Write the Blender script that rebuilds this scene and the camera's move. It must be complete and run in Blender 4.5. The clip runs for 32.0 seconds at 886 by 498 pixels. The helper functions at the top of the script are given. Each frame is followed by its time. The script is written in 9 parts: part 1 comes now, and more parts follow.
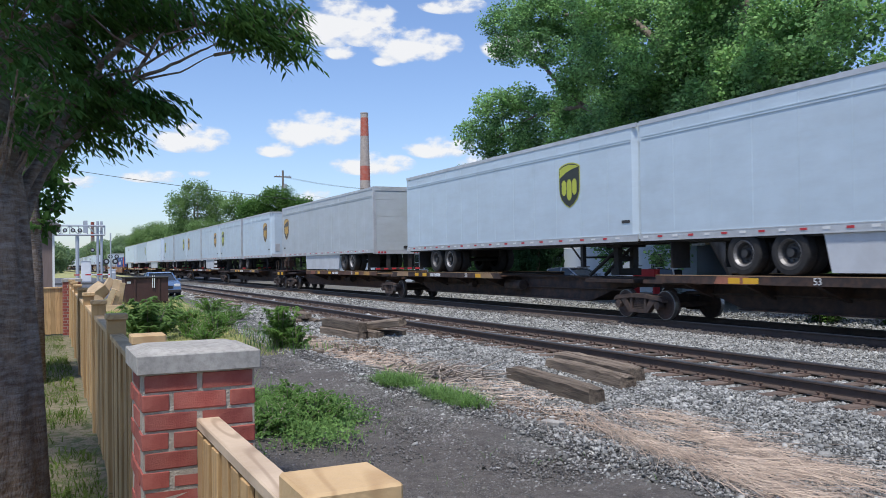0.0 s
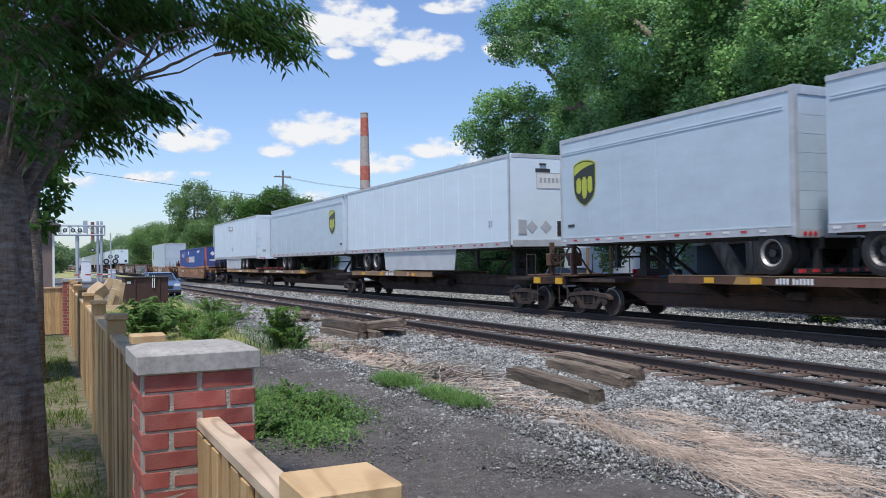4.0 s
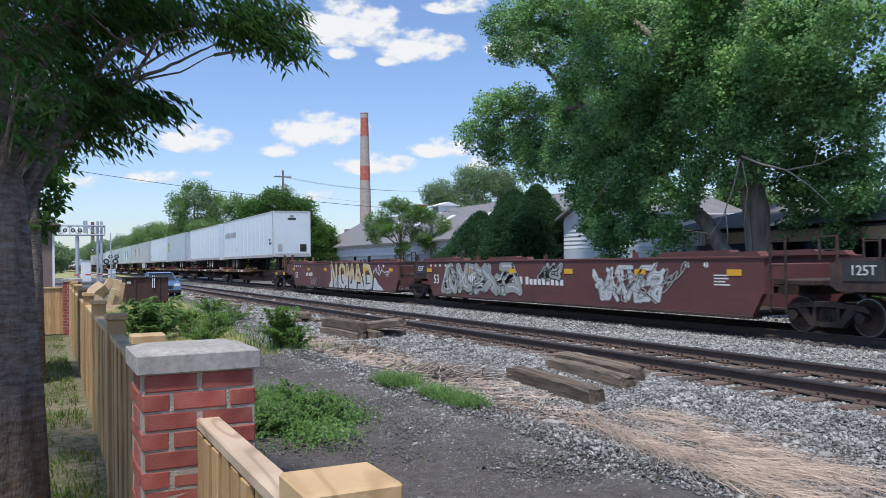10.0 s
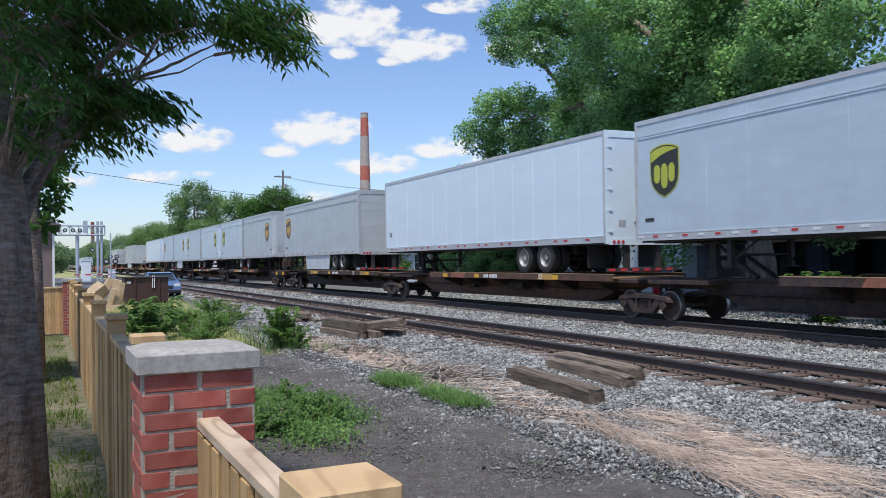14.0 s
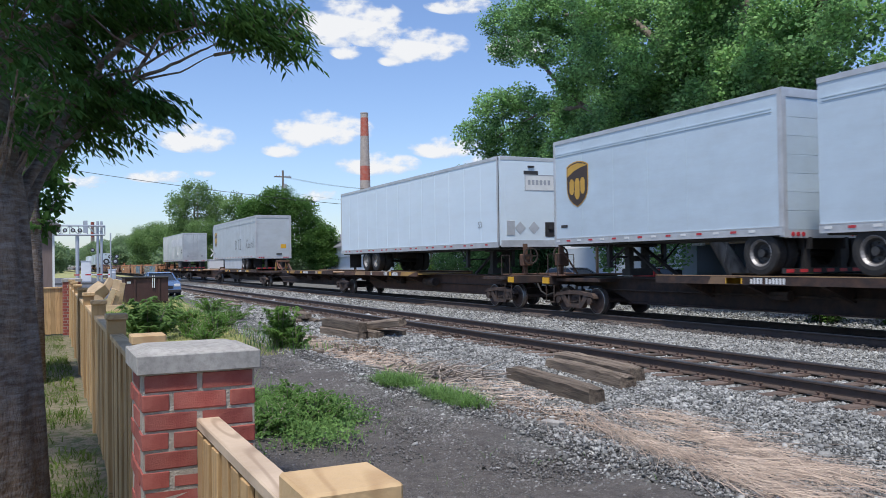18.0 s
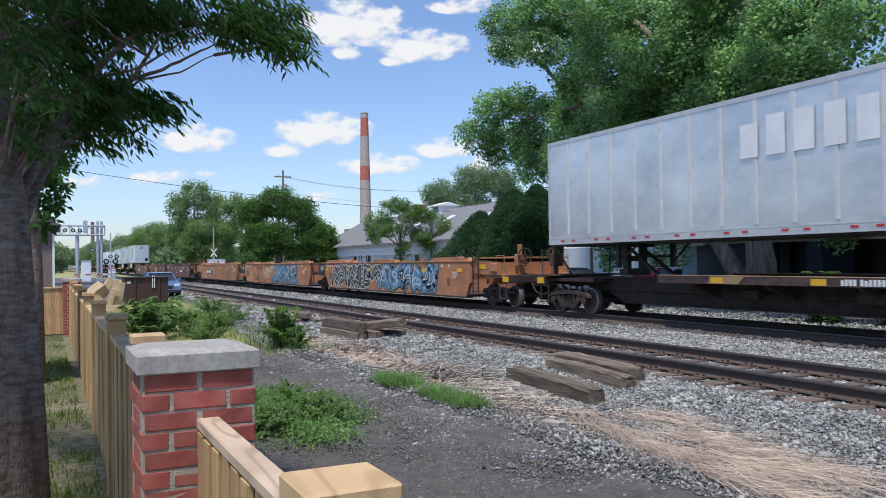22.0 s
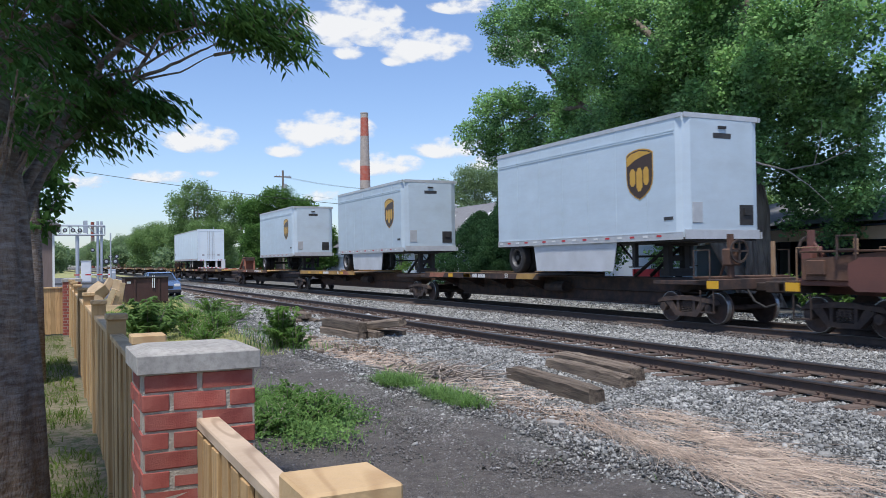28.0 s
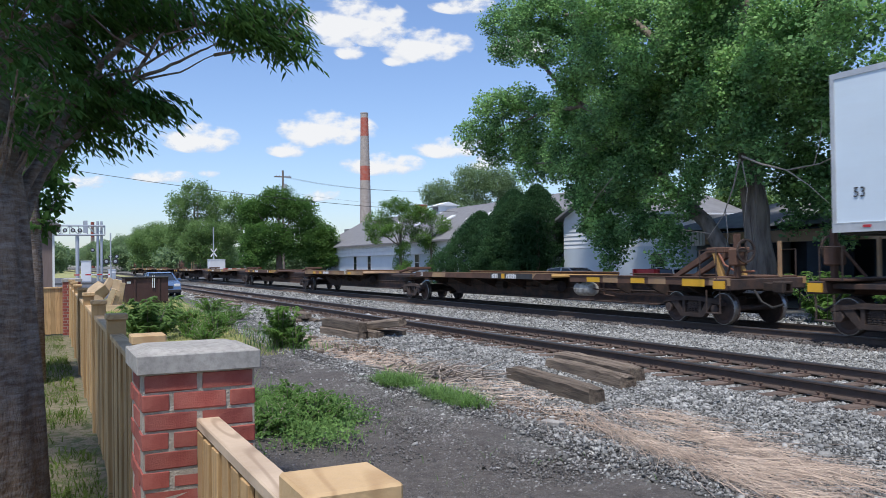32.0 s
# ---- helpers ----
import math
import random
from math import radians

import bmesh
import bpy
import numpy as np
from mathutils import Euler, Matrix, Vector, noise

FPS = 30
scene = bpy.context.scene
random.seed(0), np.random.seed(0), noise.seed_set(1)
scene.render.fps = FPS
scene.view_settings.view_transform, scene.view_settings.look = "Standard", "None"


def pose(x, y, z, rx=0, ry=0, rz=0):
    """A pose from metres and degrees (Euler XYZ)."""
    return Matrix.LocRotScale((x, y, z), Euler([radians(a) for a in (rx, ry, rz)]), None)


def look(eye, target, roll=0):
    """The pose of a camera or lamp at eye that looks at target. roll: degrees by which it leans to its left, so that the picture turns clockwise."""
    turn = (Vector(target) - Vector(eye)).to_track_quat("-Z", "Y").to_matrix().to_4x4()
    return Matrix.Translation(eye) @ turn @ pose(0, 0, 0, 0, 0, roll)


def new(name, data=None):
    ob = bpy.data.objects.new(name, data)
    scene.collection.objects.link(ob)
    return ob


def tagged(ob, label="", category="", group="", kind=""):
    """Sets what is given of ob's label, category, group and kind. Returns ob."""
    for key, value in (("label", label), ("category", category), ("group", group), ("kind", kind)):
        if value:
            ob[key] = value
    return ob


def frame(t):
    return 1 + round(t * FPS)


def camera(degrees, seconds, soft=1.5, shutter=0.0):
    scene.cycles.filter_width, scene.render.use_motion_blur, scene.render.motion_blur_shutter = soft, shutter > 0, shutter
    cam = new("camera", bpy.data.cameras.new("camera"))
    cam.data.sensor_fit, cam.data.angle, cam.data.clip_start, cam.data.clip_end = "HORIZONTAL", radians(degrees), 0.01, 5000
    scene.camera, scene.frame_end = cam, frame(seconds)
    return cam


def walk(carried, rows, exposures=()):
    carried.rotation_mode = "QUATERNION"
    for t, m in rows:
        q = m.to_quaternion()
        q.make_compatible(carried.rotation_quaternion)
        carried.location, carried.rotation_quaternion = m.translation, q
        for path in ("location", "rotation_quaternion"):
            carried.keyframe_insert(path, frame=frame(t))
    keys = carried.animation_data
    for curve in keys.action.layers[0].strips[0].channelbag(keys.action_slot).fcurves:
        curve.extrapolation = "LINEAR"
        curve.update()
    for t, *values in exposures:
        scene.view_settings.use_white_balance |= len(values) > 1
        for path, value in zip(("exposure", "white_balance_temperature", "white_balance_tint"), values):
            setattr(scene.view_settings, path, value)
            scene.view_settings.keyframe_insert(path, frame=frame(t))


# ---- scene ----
# ------------------------------------------------------------- camera and its (still) stand
# World: x runs along the railway (the train goes towards +x), y away from the camera, z = 0 at the top of the rails.
EYE = (0.0, 0.0, 1.584)
cam = camera(56.21, 32.0, soft=0.6, shutter=0.06)
STAND = look(EYE, (EYE[0] - 0.90063 * 50, EYE[1] + 0.43434 * 50, EYE[2] + 0.014675 * 50), -0.848)
walk(cam, [(0.0, STAND), (32.0, STAND)], exposures=[(0.0, 0.0), (32.0, 0.0)])

SPEED = 22.35          # of the train, metres a second
TRACK_1, TRACK_2 = 9.56, 15.10   # centre lines of the two tracks
GAUGE = 1.507          # between rail heads

# ------------------------------------------------------------- sky, sun
SUN_ELEV, SUN_AZ = 67.0, -42.0     # degrees; azimuth from +x towards +y
world = bpy.data.worlds.new("sky")
scene.world = world
world.use_nodes = True
wn = world.node_tree.nodes
sky = wn.new("ShaderNodeTexSky")
sky.sky_type, sky.sun_disc = "NISHITA", False
sky.sun_elevation, sky.sun_rotation = radians(SUN_ELEV), radians(90 - SUN_AZ)
sky.air_density, sky.dust_density, sky.ozone_density, sky.altitude = 1.0, 0.7, 3.0, 20
wn["Background"].inputs["Strength"].default_value = 0.15
hue = wn.new("ShaderNodeMix")
hue.data_type, hue.blend_type = "RGBA", "MULTIPLY"
hue.inputs["Factor"].default_value, hue.inputs["B"].default_value = 1.0, (0.96, 1.0, 1.15, 1)
world.node_tree.links.new(sky.outputs[0], hue.inputs["A"])
world.node_tree.links.new(hue.outputs["Result"], wn["Background"].inputs["Color"])
sun_data = bpy.data.lights.new("sun", "SUN")
sun_data.energy, sun_data.angle, sun_data.color = 4.1, radians(5.0), (1.0, 0.96, 0.91)
sun = new("sun", sun_data)
ce, se = math.cos(radians(SUN_ELEV)), math.sin(radians(SUN_ELEV))
sun.matrix_world = look((60 * ce * math.cos(radians(SUN_AZ)), 60 * ce * math.sin(radians(SUN_AZ)), 60 * se), (0, 0, 0))


# ------------------------------------------------------------- material and mesh helpers
def material(name, color, color2=None, rough=0.7, metal=0.0, scale=4.0, bump=0.0, bump_scale=60.0, stretch=(1, 1, 1),
             spread=0.0, dirt=None, dirt_scale=1.2, dirt_amount=0.5, dirt_stretch=(1, 1, 1), island=False, detail=6.0):
    """Two-scale noise colour, bump, optional dirt; spread varies the brightness from object to object."""
    m = bpy.data.materials.new(name)
    m.use_nodes = True
    n, l = m.node_tree.nodes, m.node_tree.links
    b = n["Principled BSDF"]
    tc = n.new("ShaderNodeTexCoord")

    def noise_at(sc, st, det=6.0, rgh=0.6):
        mp = n.new("ShaderNodeMapping")
        mp.inputs["Scale"].default_value = st
        l.new(tc.outputs["Object"], mp.inputs[0])
        t = n.new("ShaderNodeTexNoise")
        t.inputs["Scale"].default_value, t.inputs["Detail"].default_value, t.inputs["Roughness"].default_value = sc, det, rgh
        l.new(mp.outputs[0], t.inputs["Vector"])
        return t

    t = noise_at(scale, stretch, detail)
    rp = n.new("ShaderNodeValToRGB")
    c2 = color2 or tuple(c * 0.75 for c in color)
    rp.color_ramp.elements[0].position, rp.color_ramp.elements[1].position = 0.32, 0.68
    rp.color_ramp.elements[0].color, rp.color_ramp.elements[1].color = (*c2, 1), (*color, 1)
    l.new(t.outputs["Fac"], rp.inputs[0])
    out = rp.outputs[0]
    if dirt:
        d = noise_at(dirt_scale, dirt_stretch, 8.0, 0.7)
        dr = n.new("ShaderNodeMapRange")
        dr.inputs[1].default_value, dr.inputs[2].default_value, dr.inputs[3].default_value, dr.inputs[4].default_value = 0.42, 0.72, 0.0, dirt_amount
        l.new(d.outputs["Fac"], dr.inputs[0])
        mx = n.new("ShaderNodeMix")
        mx.data_type = "RGBA"
        l.new(dr.outputs[0], mx.inputs["Factor"])
        l.new(out, mx.inputs["A"])
        mx.inputs["B"].default_value = (*dirt, 1)
        out = mx.outputs["Result"]
    if spread:
        src = n.new("ShaderNodeNewGeometry").outputs["Random Per Island"] if island else n.new("ShaderNodeObjectInfo").outputs["Random"]
        hs = n.new("ShaderNodeHueSaturation")
        mr = n.new("ShaderNodeMapRange")
        mr.inputs[3].default_value, mr.inputs[4].default_value = 1 - spread, 1 + spread
        l.new(src, mr.inputs[0])
        l.new(mr.outputs[0], hs.inputs["Value"])
        l.new(out, hs.inputs["Color"])
        out = hs.outputs[0]
    l.new(out, b.inputs["Base Color"])
    b.inputs["Roughness"].default_value, b.inputs["Metallic"].default_value = rough, metal
    if bump:
        bt = noise_at(bump_scale, stretch, 4.0)
        bp = n.new("ShaderNodeBump")
        bp.inputs["Strength"].default_value, bp.inputs["Distance"].default_value = bump, 0.02
        l.new(bt.outputs["Fac"], bp.inputs["Height"])
        l.new(bp.outputs[0], b.inputs["Normal"])
    return m


def leaf_material(name, color, color2, spread=0.25):
    m = material(name, color, color2, rough=0.5, scale=0.6, spread=spread, island=True)
    m.node_tree.nodes["Principled BSDF"].inputs["Specular IOR Level"].default_value = 0.08
    n, l = m.node_tree.nodes, m.node_tree.links
    tr = n.new("ShaderNodeBsdfTranslucent")
    mix = n.new("ShaderNodeMixShader")
    mix.inputs[0].default_value = 0.5
    src = n["Principled BSDF"].inputs["Base Color"].links[0].from_socket
    l.new(src, tr.inputs["Color"])
    l.new(n["Principled BSDF"].outputs[0], mix.inputs[1])
    l.new(tr.outputs[0], mix.inputs[2])
    l.new(mix.outputs[0], n["Material Output"].inputs["Surface"])
    return m


class Shape:
    """Collects vertices and faces of one mesh."""

    def __init__(self):
        self.v, self.f, self.smooth = [], [], False

    def add(self, verts, faces):
        k = len(self.v)
        self.v += [tuple(q) for q in verts]
        self.f += [tuple(i + k for i in q) for q in faces]
        return self

    def box(self, x0, x1, y0, y1, z0, z1, c=0.0):
        """A box; c: chamfer of all edges."""
        if c <= 0:
            vs = [(x, y, z) for x in (x0, x1) for y in (y0, y1) for z in (z0, z1)]
            return self.add(vs, [(0, 1, 3, 2), (4, 6, 7, 5), (0, 4, 5, 1), (2, 3, 7, 6), (0, 2, 6, 4), (1, 5, 7, 3)])
        bm = bmesh.new()
        vs = [bm.verts.new((x, y, z)) for x in (x0, x1) for y in (y0, y1) for z in (z0, z1)]
        for q in [(0, 1, 3, 2), (4, 6, 7, 5), (0, 4, 5, 1), (2, 3, 7, 6), (0, 2, 6, 4), (1, 5, 7, 3)]:
            bm.faces.new([vs[i] for i in q])
        bmesh.ops.bevel(bm, geom=bm.edges[:], offset=c, segments=1, affect="EDGES")
        bm.verts.index_update()
        self.add([q.co for q in bm.verts], [[q.index for q in fc.verts] for fc in bm.faces])
        bm.free()
        return self

    def tube(self, a, b, r0, r1=None, seg=8, caps=True):
        a, b = Vector(a), Vector(b)
        r1 = r0 if r1 is None else r1
        d = (b - a).normalized()
        s = d.orthogonal().normalized()
        t = d.cross(s)
        k = [s * math.cos(i * math.tau / seg) + t * math.sin(i * math.tau / seg) for i in range(seg)]
        vs = [a + q * r0 for q in k] + [b + q * r1 for q in k]
        fs = [(i, (i + 1) % seg, seg + (i + 1) % seg, seg + i) for i in range(seg)]
        if caps:
            fs += [tuple(range(seg))[::-1], tuple(range(seg, 2 * seg))]
        return self.add(vs, fs)

    def path(self, pts, radii, seg=6):
        """A bent tapered tube through pts."""
        rings = []
        for i, q in enumerate(pts):
            q = Vector(q)
            d = (Vector(pts[min(i + 1, len(pts) - 1)]) - Vector(pts[max(i - 1, 0)])).normalized()
            s = d.cross(Vector((0.13, 0.99, 0.05))).normalized()
            t = d.cross(s)
            rings += [q + (s * math.cos(j * math.tau / seg) + t * math.sin(j * math.tau / seg)) * radii[i] for j in range(seg)]
        fs = [(i * seg + j, i * seg + (j + 1) % seg, (i + 1) * seg + (j + 1) % seg, (i + 1) * seg + j) for i in range(len(pts) - 1) for j in range(seg)]
        fs += [tuple(range(seg))[::-1], tuple(range(len(rings) - seg, len(rings)))]
        return self.add(rings, fs)

    def prism(self, outline, axis, a, b):
        """outline: 2-D points, extruded from a to b along axis (x: points are (y, z); y: (x, z); z: (x, y))."""
        def at(q, w):
            return {"x": (w, q[0], q[1]), "y": (q[0], w, q[1]), "z": (q[0], q[1], w)}[axis]
        n = len(outline)
        vs = [at(q, a) for q in outline] + [at(q, b) for q in outline]
        return self.add(vs, [(i, (i + 1) % n, n + (i + 1) % n, n + i) for i in range(n)] + [tuple(range(n))[::-1], tuple(range(n, 2 * n))])

    def lathe(self, prof, seg=20, axis="y", at=(0, 0, 0)):
        """prof: (radius, along) pairs turned about the axis; closed ring profile."""
        vs, n = [], len(prof)
        for i in range(seg):
            c, s = math.cos(i * math.tau / seg), math.sin(i * math.tau / seg)
            for r, w in prof:
                q = (r * c, w, r * s) if axis == "y" else (r * c, r * s, w) if axis == "z" else (w, r * c, r * s)
                vs.append((q[0] + at[0], q[1] + at[1], q[2] + at[2]))
        return self.add(vs, [(i * n + j, i * n + (j + 1) % n, ((i + 1) % seg) * n + (j + 1) % n, ((i + 1) % seg) * n + j) for i in range(seg) for j in range(n)])

    def mesh(self, name, mat):
        me = bpy.data.meshes.new(name)
        me.from_pydata(self.v, [], self.f)
        if mat:
            me.materials.append(mat)
        bm = bmesh.new()
        bm.from_mesh(me)
        bmesh.ops.recalc_face_normals(bm, faces=bm.faces[:])
        bm.to_mesh(me)
        bm.free()
        if self.smooth:
            me.polygons.foreach_set("use_smooth", [True] * len(me.polygons))
        return me


def part(name, shape, mat, parent=None, label="", at=None):
    """Links a Shape (or a ready mesh) as one mesh object, under parent if given."""
    me = shape.mesh(name, mat) if isinstance(shape, Shape) else shape
    ob = new(name, me)
    if parent is not None:
        ob.parent = parent
    if at is not None:
        ob.matrix_basis = at
    return tagged(ob, label)


def thing(name, label, category, at=None, group="", kind=""):
    ob = new(name)
    ob.empty_display_size = 0.3
    if at is not None:
        ob.matrix_basis = at
    return tagged(ob, label, category, group, kind)


def raw_mesh(name, verts, faces, mat):
    """A mesh from numpy arrays; faces all with the same number of corners."""
    me = bpy.data.meshes.new(name)
    nv, nf, k = len(verts), len(faces), faces.shape[1]
    me.vertices.add(nv)
    me.vertices.foreach_set("co", np.ascontiguousarray(verts, dtype=np.float32).ravel())
    me.loops.add(nf * k)
    me.loops.foreach_set("vertex_index", np.ascontiguousarray(faces, dtype=np.int32).ravel())
    me.polygons.add(nf)
    me.polygons.foreach_set("loop_start", np.arange(nf, dtype=np.int32) * k)
    me.polygons.foreach_set("loop_total", np.full(nf, k, dtype=np.int32))
    me.materials.append(mat)
    me.update()
    me.validate()
    return me


def words(text, size, mat, parent, at, label="", name="lettering", gap=1.0):
    """Flat raised lettering in the built-in font."""
    cu = bpy.data.curves.new(name, "FONT")
    cu.body, cu.size, cu.extrude, cu.align_x, cu.align_y = text, size, 0.004, "CENTER", "CENTER"
    cu.resolution_u, cu.space_character = 2, gap
    tmp = bpy.data.objects.new(name, cu)
    me = bpy.data.meshes.new_from_object(tmp)
    bpy.data.objects.remove(tmp)
    me.materials.clear()
    me.materials.append(mat)
    return part(name, me, mat, parent, label, at)


def bar_row(parent, x, y, z, h, groups, mat, label="row of small painted bars", pitch=0.72, name="marking"):
    """Upright bars of a line of writing that faces -y; groups: how many bars in each word. Returns the end."""
    sh = Shape()
    for k, n_ in enumerate(groups):
        for i in range(n_):
            sh.box(x, x + h * pitch * 0.68, y - 0.006, y, z, z + h * (1.0 if (i * 7 + k * 3) % 5 else 0.86))
            x += h * pitch
            if name != "marking":       # large blocks are parts of their own
                part(name, sh, mat, parent, label)
                sh = Shape()
        if sh.v:                        # small writing: one part a word
            part(name, sh, mat, parent, label)
            sh = Shape()
        x += h * pitch * 0.7
    return x


FACE = pose(0, 0, 0, 90, 0, 0)       # upright lettering that faces -y
END = pose(0, 0, 0, 90, 0, 90)       # upright lettering that faces +x
rng = np.random.default_rng(7)
# ------------------------------------------------------------- materials
M_STEEL = material("rail_steel", (0.075, 0.058, 0.05), (0.11, 0.075, 0.058), 0.75, 0.15, 6, 0.3, 90, spread=0.1)
M_HEAD = material("polished_rail_head", (0.24, 0.215, 0.19), (0.15, 0.125, 0.105), 0.42, 0.9, 5, 0.05, 80)
M_TIE = material("creosoted_wood", (0.15, 0.10, 0.075), (0.055, 0.038, 0.03), 0.9, 0, 6, 0.8, 30, (2.5, 0.4, 1), 0.4, dirt=(0.21, 0.18, 0.155), dirt_scale=5, dirt_amount=0.5)
M_OLDTIE = material("weathered_tie_wood", (0.24, 0.185, 0.135), (0.06, 0.044, 0.034), 0.95, 0, 5, 1.0, 22, (0.25, 3.5, 3.5), 0.25, dirt=(0.30, 0.245, 0.185), dirt_scale=4, dirt_amount=0.5, dirt_stretch=(0.3, 3, 3))
M_PLATE = material("rusty_tie_plate", (0.15, 0.10, 0.078), (0.09, 0.058, 0.045), 0.85, 0.1, 12, 0.3)
M_STONE = material("ballast_stone", (0.325, 0.326, 0.312), (0.155, 0.157, 0.150), 0.95, 0, 3, 0.4, 60, spread=0.75, island=True)
M_GRIT = material("fine_grit", (0.21, 0.203, 0.195), (0.12, 0.116, 0.11), 0.95, 0, 3, 0.2, 60, spread=0.6, island=True)
M_STONE_DARK = material("dark_ballast_stone", (0.13, 0.115, 0.105), (0.08, 0.07, 0.065), 0.8, 0, 14, 0.3, 60, spread=0.5, island=True)
M_BARK = material("grey_brown_bark", (0.21, 0.145, 0.10), (0.075, 0.05, 0.037), 0.9, 0, 12, 1.0, 40, (1.3, 1.3, 0.6), dirt=(0.36, 0.335, 0.31), dirt_scale=17, dirt_amount=0.75, dirt_stretch=(0.6, 0.6, 2.6))
M_BARK2 = material("pale_furrowed_bark", (0.31, 0.265, 0.22), (0.09, 0.072, 0.06), 0.95, 0, 5, 1.0, 20, (1, 1, 0.2), dirt=(0.07, 0.058, 0.048), dirt_scale=4, dirt_amount=0.5, dirt_stretch=(2.5, 2.5, 0.5))
M_LEAF_NEAR = leaf_material("near_tree_leaves", (0.135, 0.265, 0.068), (0.06, 0.135, 0.036), 0.3)
M_LEAF_BIG = leaf_material("cottonwood_leaves", (0.35, 0.575, 0.212), (0.095, 0.208, 0.095), 0.5)
M_LEAF_A = leaf_material("maple_leaves", (0.21, 0.34, 0.11), (0.115, 0.205, 0.065), 0.22)
M_LEAF_B = leaf_material("locust_leaves", (0.19, 0.33, 0.085), (0.10, 0.20, 0.05), 0.2)
M_LEAF_DARK = leaf_material("dark_maple_leaves", (0.15, 0.28, 0.075), (0.08, 0.17, 0.045), 0.18)
# green lightened to carry the haze and sunlight on mid-distance trees
M_LEAF_MID = leaf_material("mid_leaves_with_haze_and_sun", (0.24, 0.37, 0.135), (0.14, 0.235, 0.085), 0.22)
# distance haze is put into this paler leaf colour
M_LEAF_FAR = leaf_material("far_leaves_with_haze", (0.27, 0.38, 0.20), (0.19, 0.28, 0.14), 0.15)
M_CEDAR = leaf_material("cedar_foliage", (0.07, 0.15, 0.06), (0.035, 0.085, 0.04), 0.3)
M_WEED = leaf_material("weed_leaves", (0.23, 0.38, 0.125), (0.11, 0.215, 0.06), 0.35)
M_GRASS = leaf_material("grass_blades", (0.16, 0.22, 0.05), (0.08, 0.13, 0.03), 0.35)
M_DRYGRASS = leaf_material("pale_dry_grass", (0.54, 0.52, 0.22), (0.32, 0.37, 0.13), 0.3)
M_STRAW = material("dead_reed_straw", (0.53, 0.42, 0.325), (0.25, 0.185, 0.14), 0.8, 0, 3, spread=0.5, island=True)
M_TWIG = material("bleached_twigs", (0.40, 0.345, 0.29), (0.22, 0.18, 0.15), 0.85, 0, 10, spread=0.3, island=True)
M_BRICK = material("red_brick", (0.36, 0.085, 0.058), (0.24, 0.05, 0.04), 0.85, 0, 18, 0.28, 200, spread=0.16, dirt=(0.30, 0.16, 0.13), dirt_scale=9, dirt_amount=0.35)
M_MORTAR = material("pale_mortar", (0.44, 0.385, 0.315), (0.31, 0.27, 0.22), 0.95, 0, 30, 0.6, 120)
M_CAP = material("cast_concrete", (0.42, 0.40, 0.365), (0.31, 0.295, 0.27), 0.95, 0, 9, 0.1, 240, dirt=(0.19, 0.18, 0.165), dirt_scale=38, dirt_amount=0.8)


def pine_material(name, light, dark, spread, along):
    """Sawn pine: cathedral grain from distorted bands along the board, knots, board-to-board variation."""
    m = material(name, light, tuple(0.5 * (a + b) for a, b in zip(light, dark)), 0.65, 0, 3, 0.2, 45, spread=spread)
    n, l = m.node_tree.nodes, m.node_tree.links
    tc, mp, oi, ad = n.new("ShaderNodeTexCoord"), n.new("ShaderNodeMapping"), n.new("ShaderNodeObjectInfo"), n.new("ShaderNodeVectorMath")
    mp.inputs["Scale"].default_value = (2.2, 17, 17) if along == "x" else (20, 20, 1.6)
    l.new(tc.outputs["Object"], mp.inputs[0])
    l.new(mp.outputs[0], ad.inputs[0])
    cx = n.new("ShaderNodeCombineXYZ")
    mu = n.new("ShaderNodeMath")
    mu.operation = "MULTIPLY"
    mu.inputs[1].default_value = 37.0
    l.new(oi.outputs["Random"], mu.inputs[0])
    l.new(mu.outputs[0], cx.inputs[0 if along == "x" else 2])
    l.new(cx.outputs[0], ad.inputs[1])
    w = n.new("ShaderNodeTexNoise")
    w.inputs["Scale"].default_value, w.inputs["Detail"].default_value, w.inputs["Roughness"].default_value = 0.42, 1.0, 0.3
    l.new(ad.outputs[0], w.inputs["Vector"])
    fq, sn = n.new("ShaderNodeMath"), n.new("ShaderNodeMath")
    fq.operation, sn.operation = "MULTIPLY", "SINE"
    fq.inputs[1].default_value = 46.0
    l.new(w.outputs["Fac"], fq.inputs[0])
    l.new(fq.outputs[0], sn.inputs[0])
    mr = n.new("ShaderNodeMapRange")
    mr.inputs[1].default_value, mr.inputs[2].default_value, mr.inputs[4].default_value = 0.2, 1.0, 0.6
    l.new(sn.outputs[0], mr.inputs[0])
    b = n["Principled BSDF"].inputs["Base Color"]
    src = b.links[0].from_socket
    mx = n.new("ShaderNodeMix")
    mx.data_type = "RGBA"
    l.new(mr.outputs[0], mx.inputs["Factor"])
    l.new(src, mx.inputs["A"])
    mx.inputs["B"].default_value = (*dark, 1)
    l.new(mx.outputs["Result"], b)
    return m


M_BOARD = pine_material("grained_pine_board", (0.62, 0.48, 0.34), (0.29, 0.195, 0.125), 0.08, "x")
M_PINE = pine_material("new_pine_wood", (0.61, 0.425, 0.225), (0.38, 0.23, 0.105), 0.12, "x")
M_PICKET = pine_material("new_pine_picket", (0.52, 0.34, 0.16), (0.31, 0.185, 0.078), 0.2, "z")
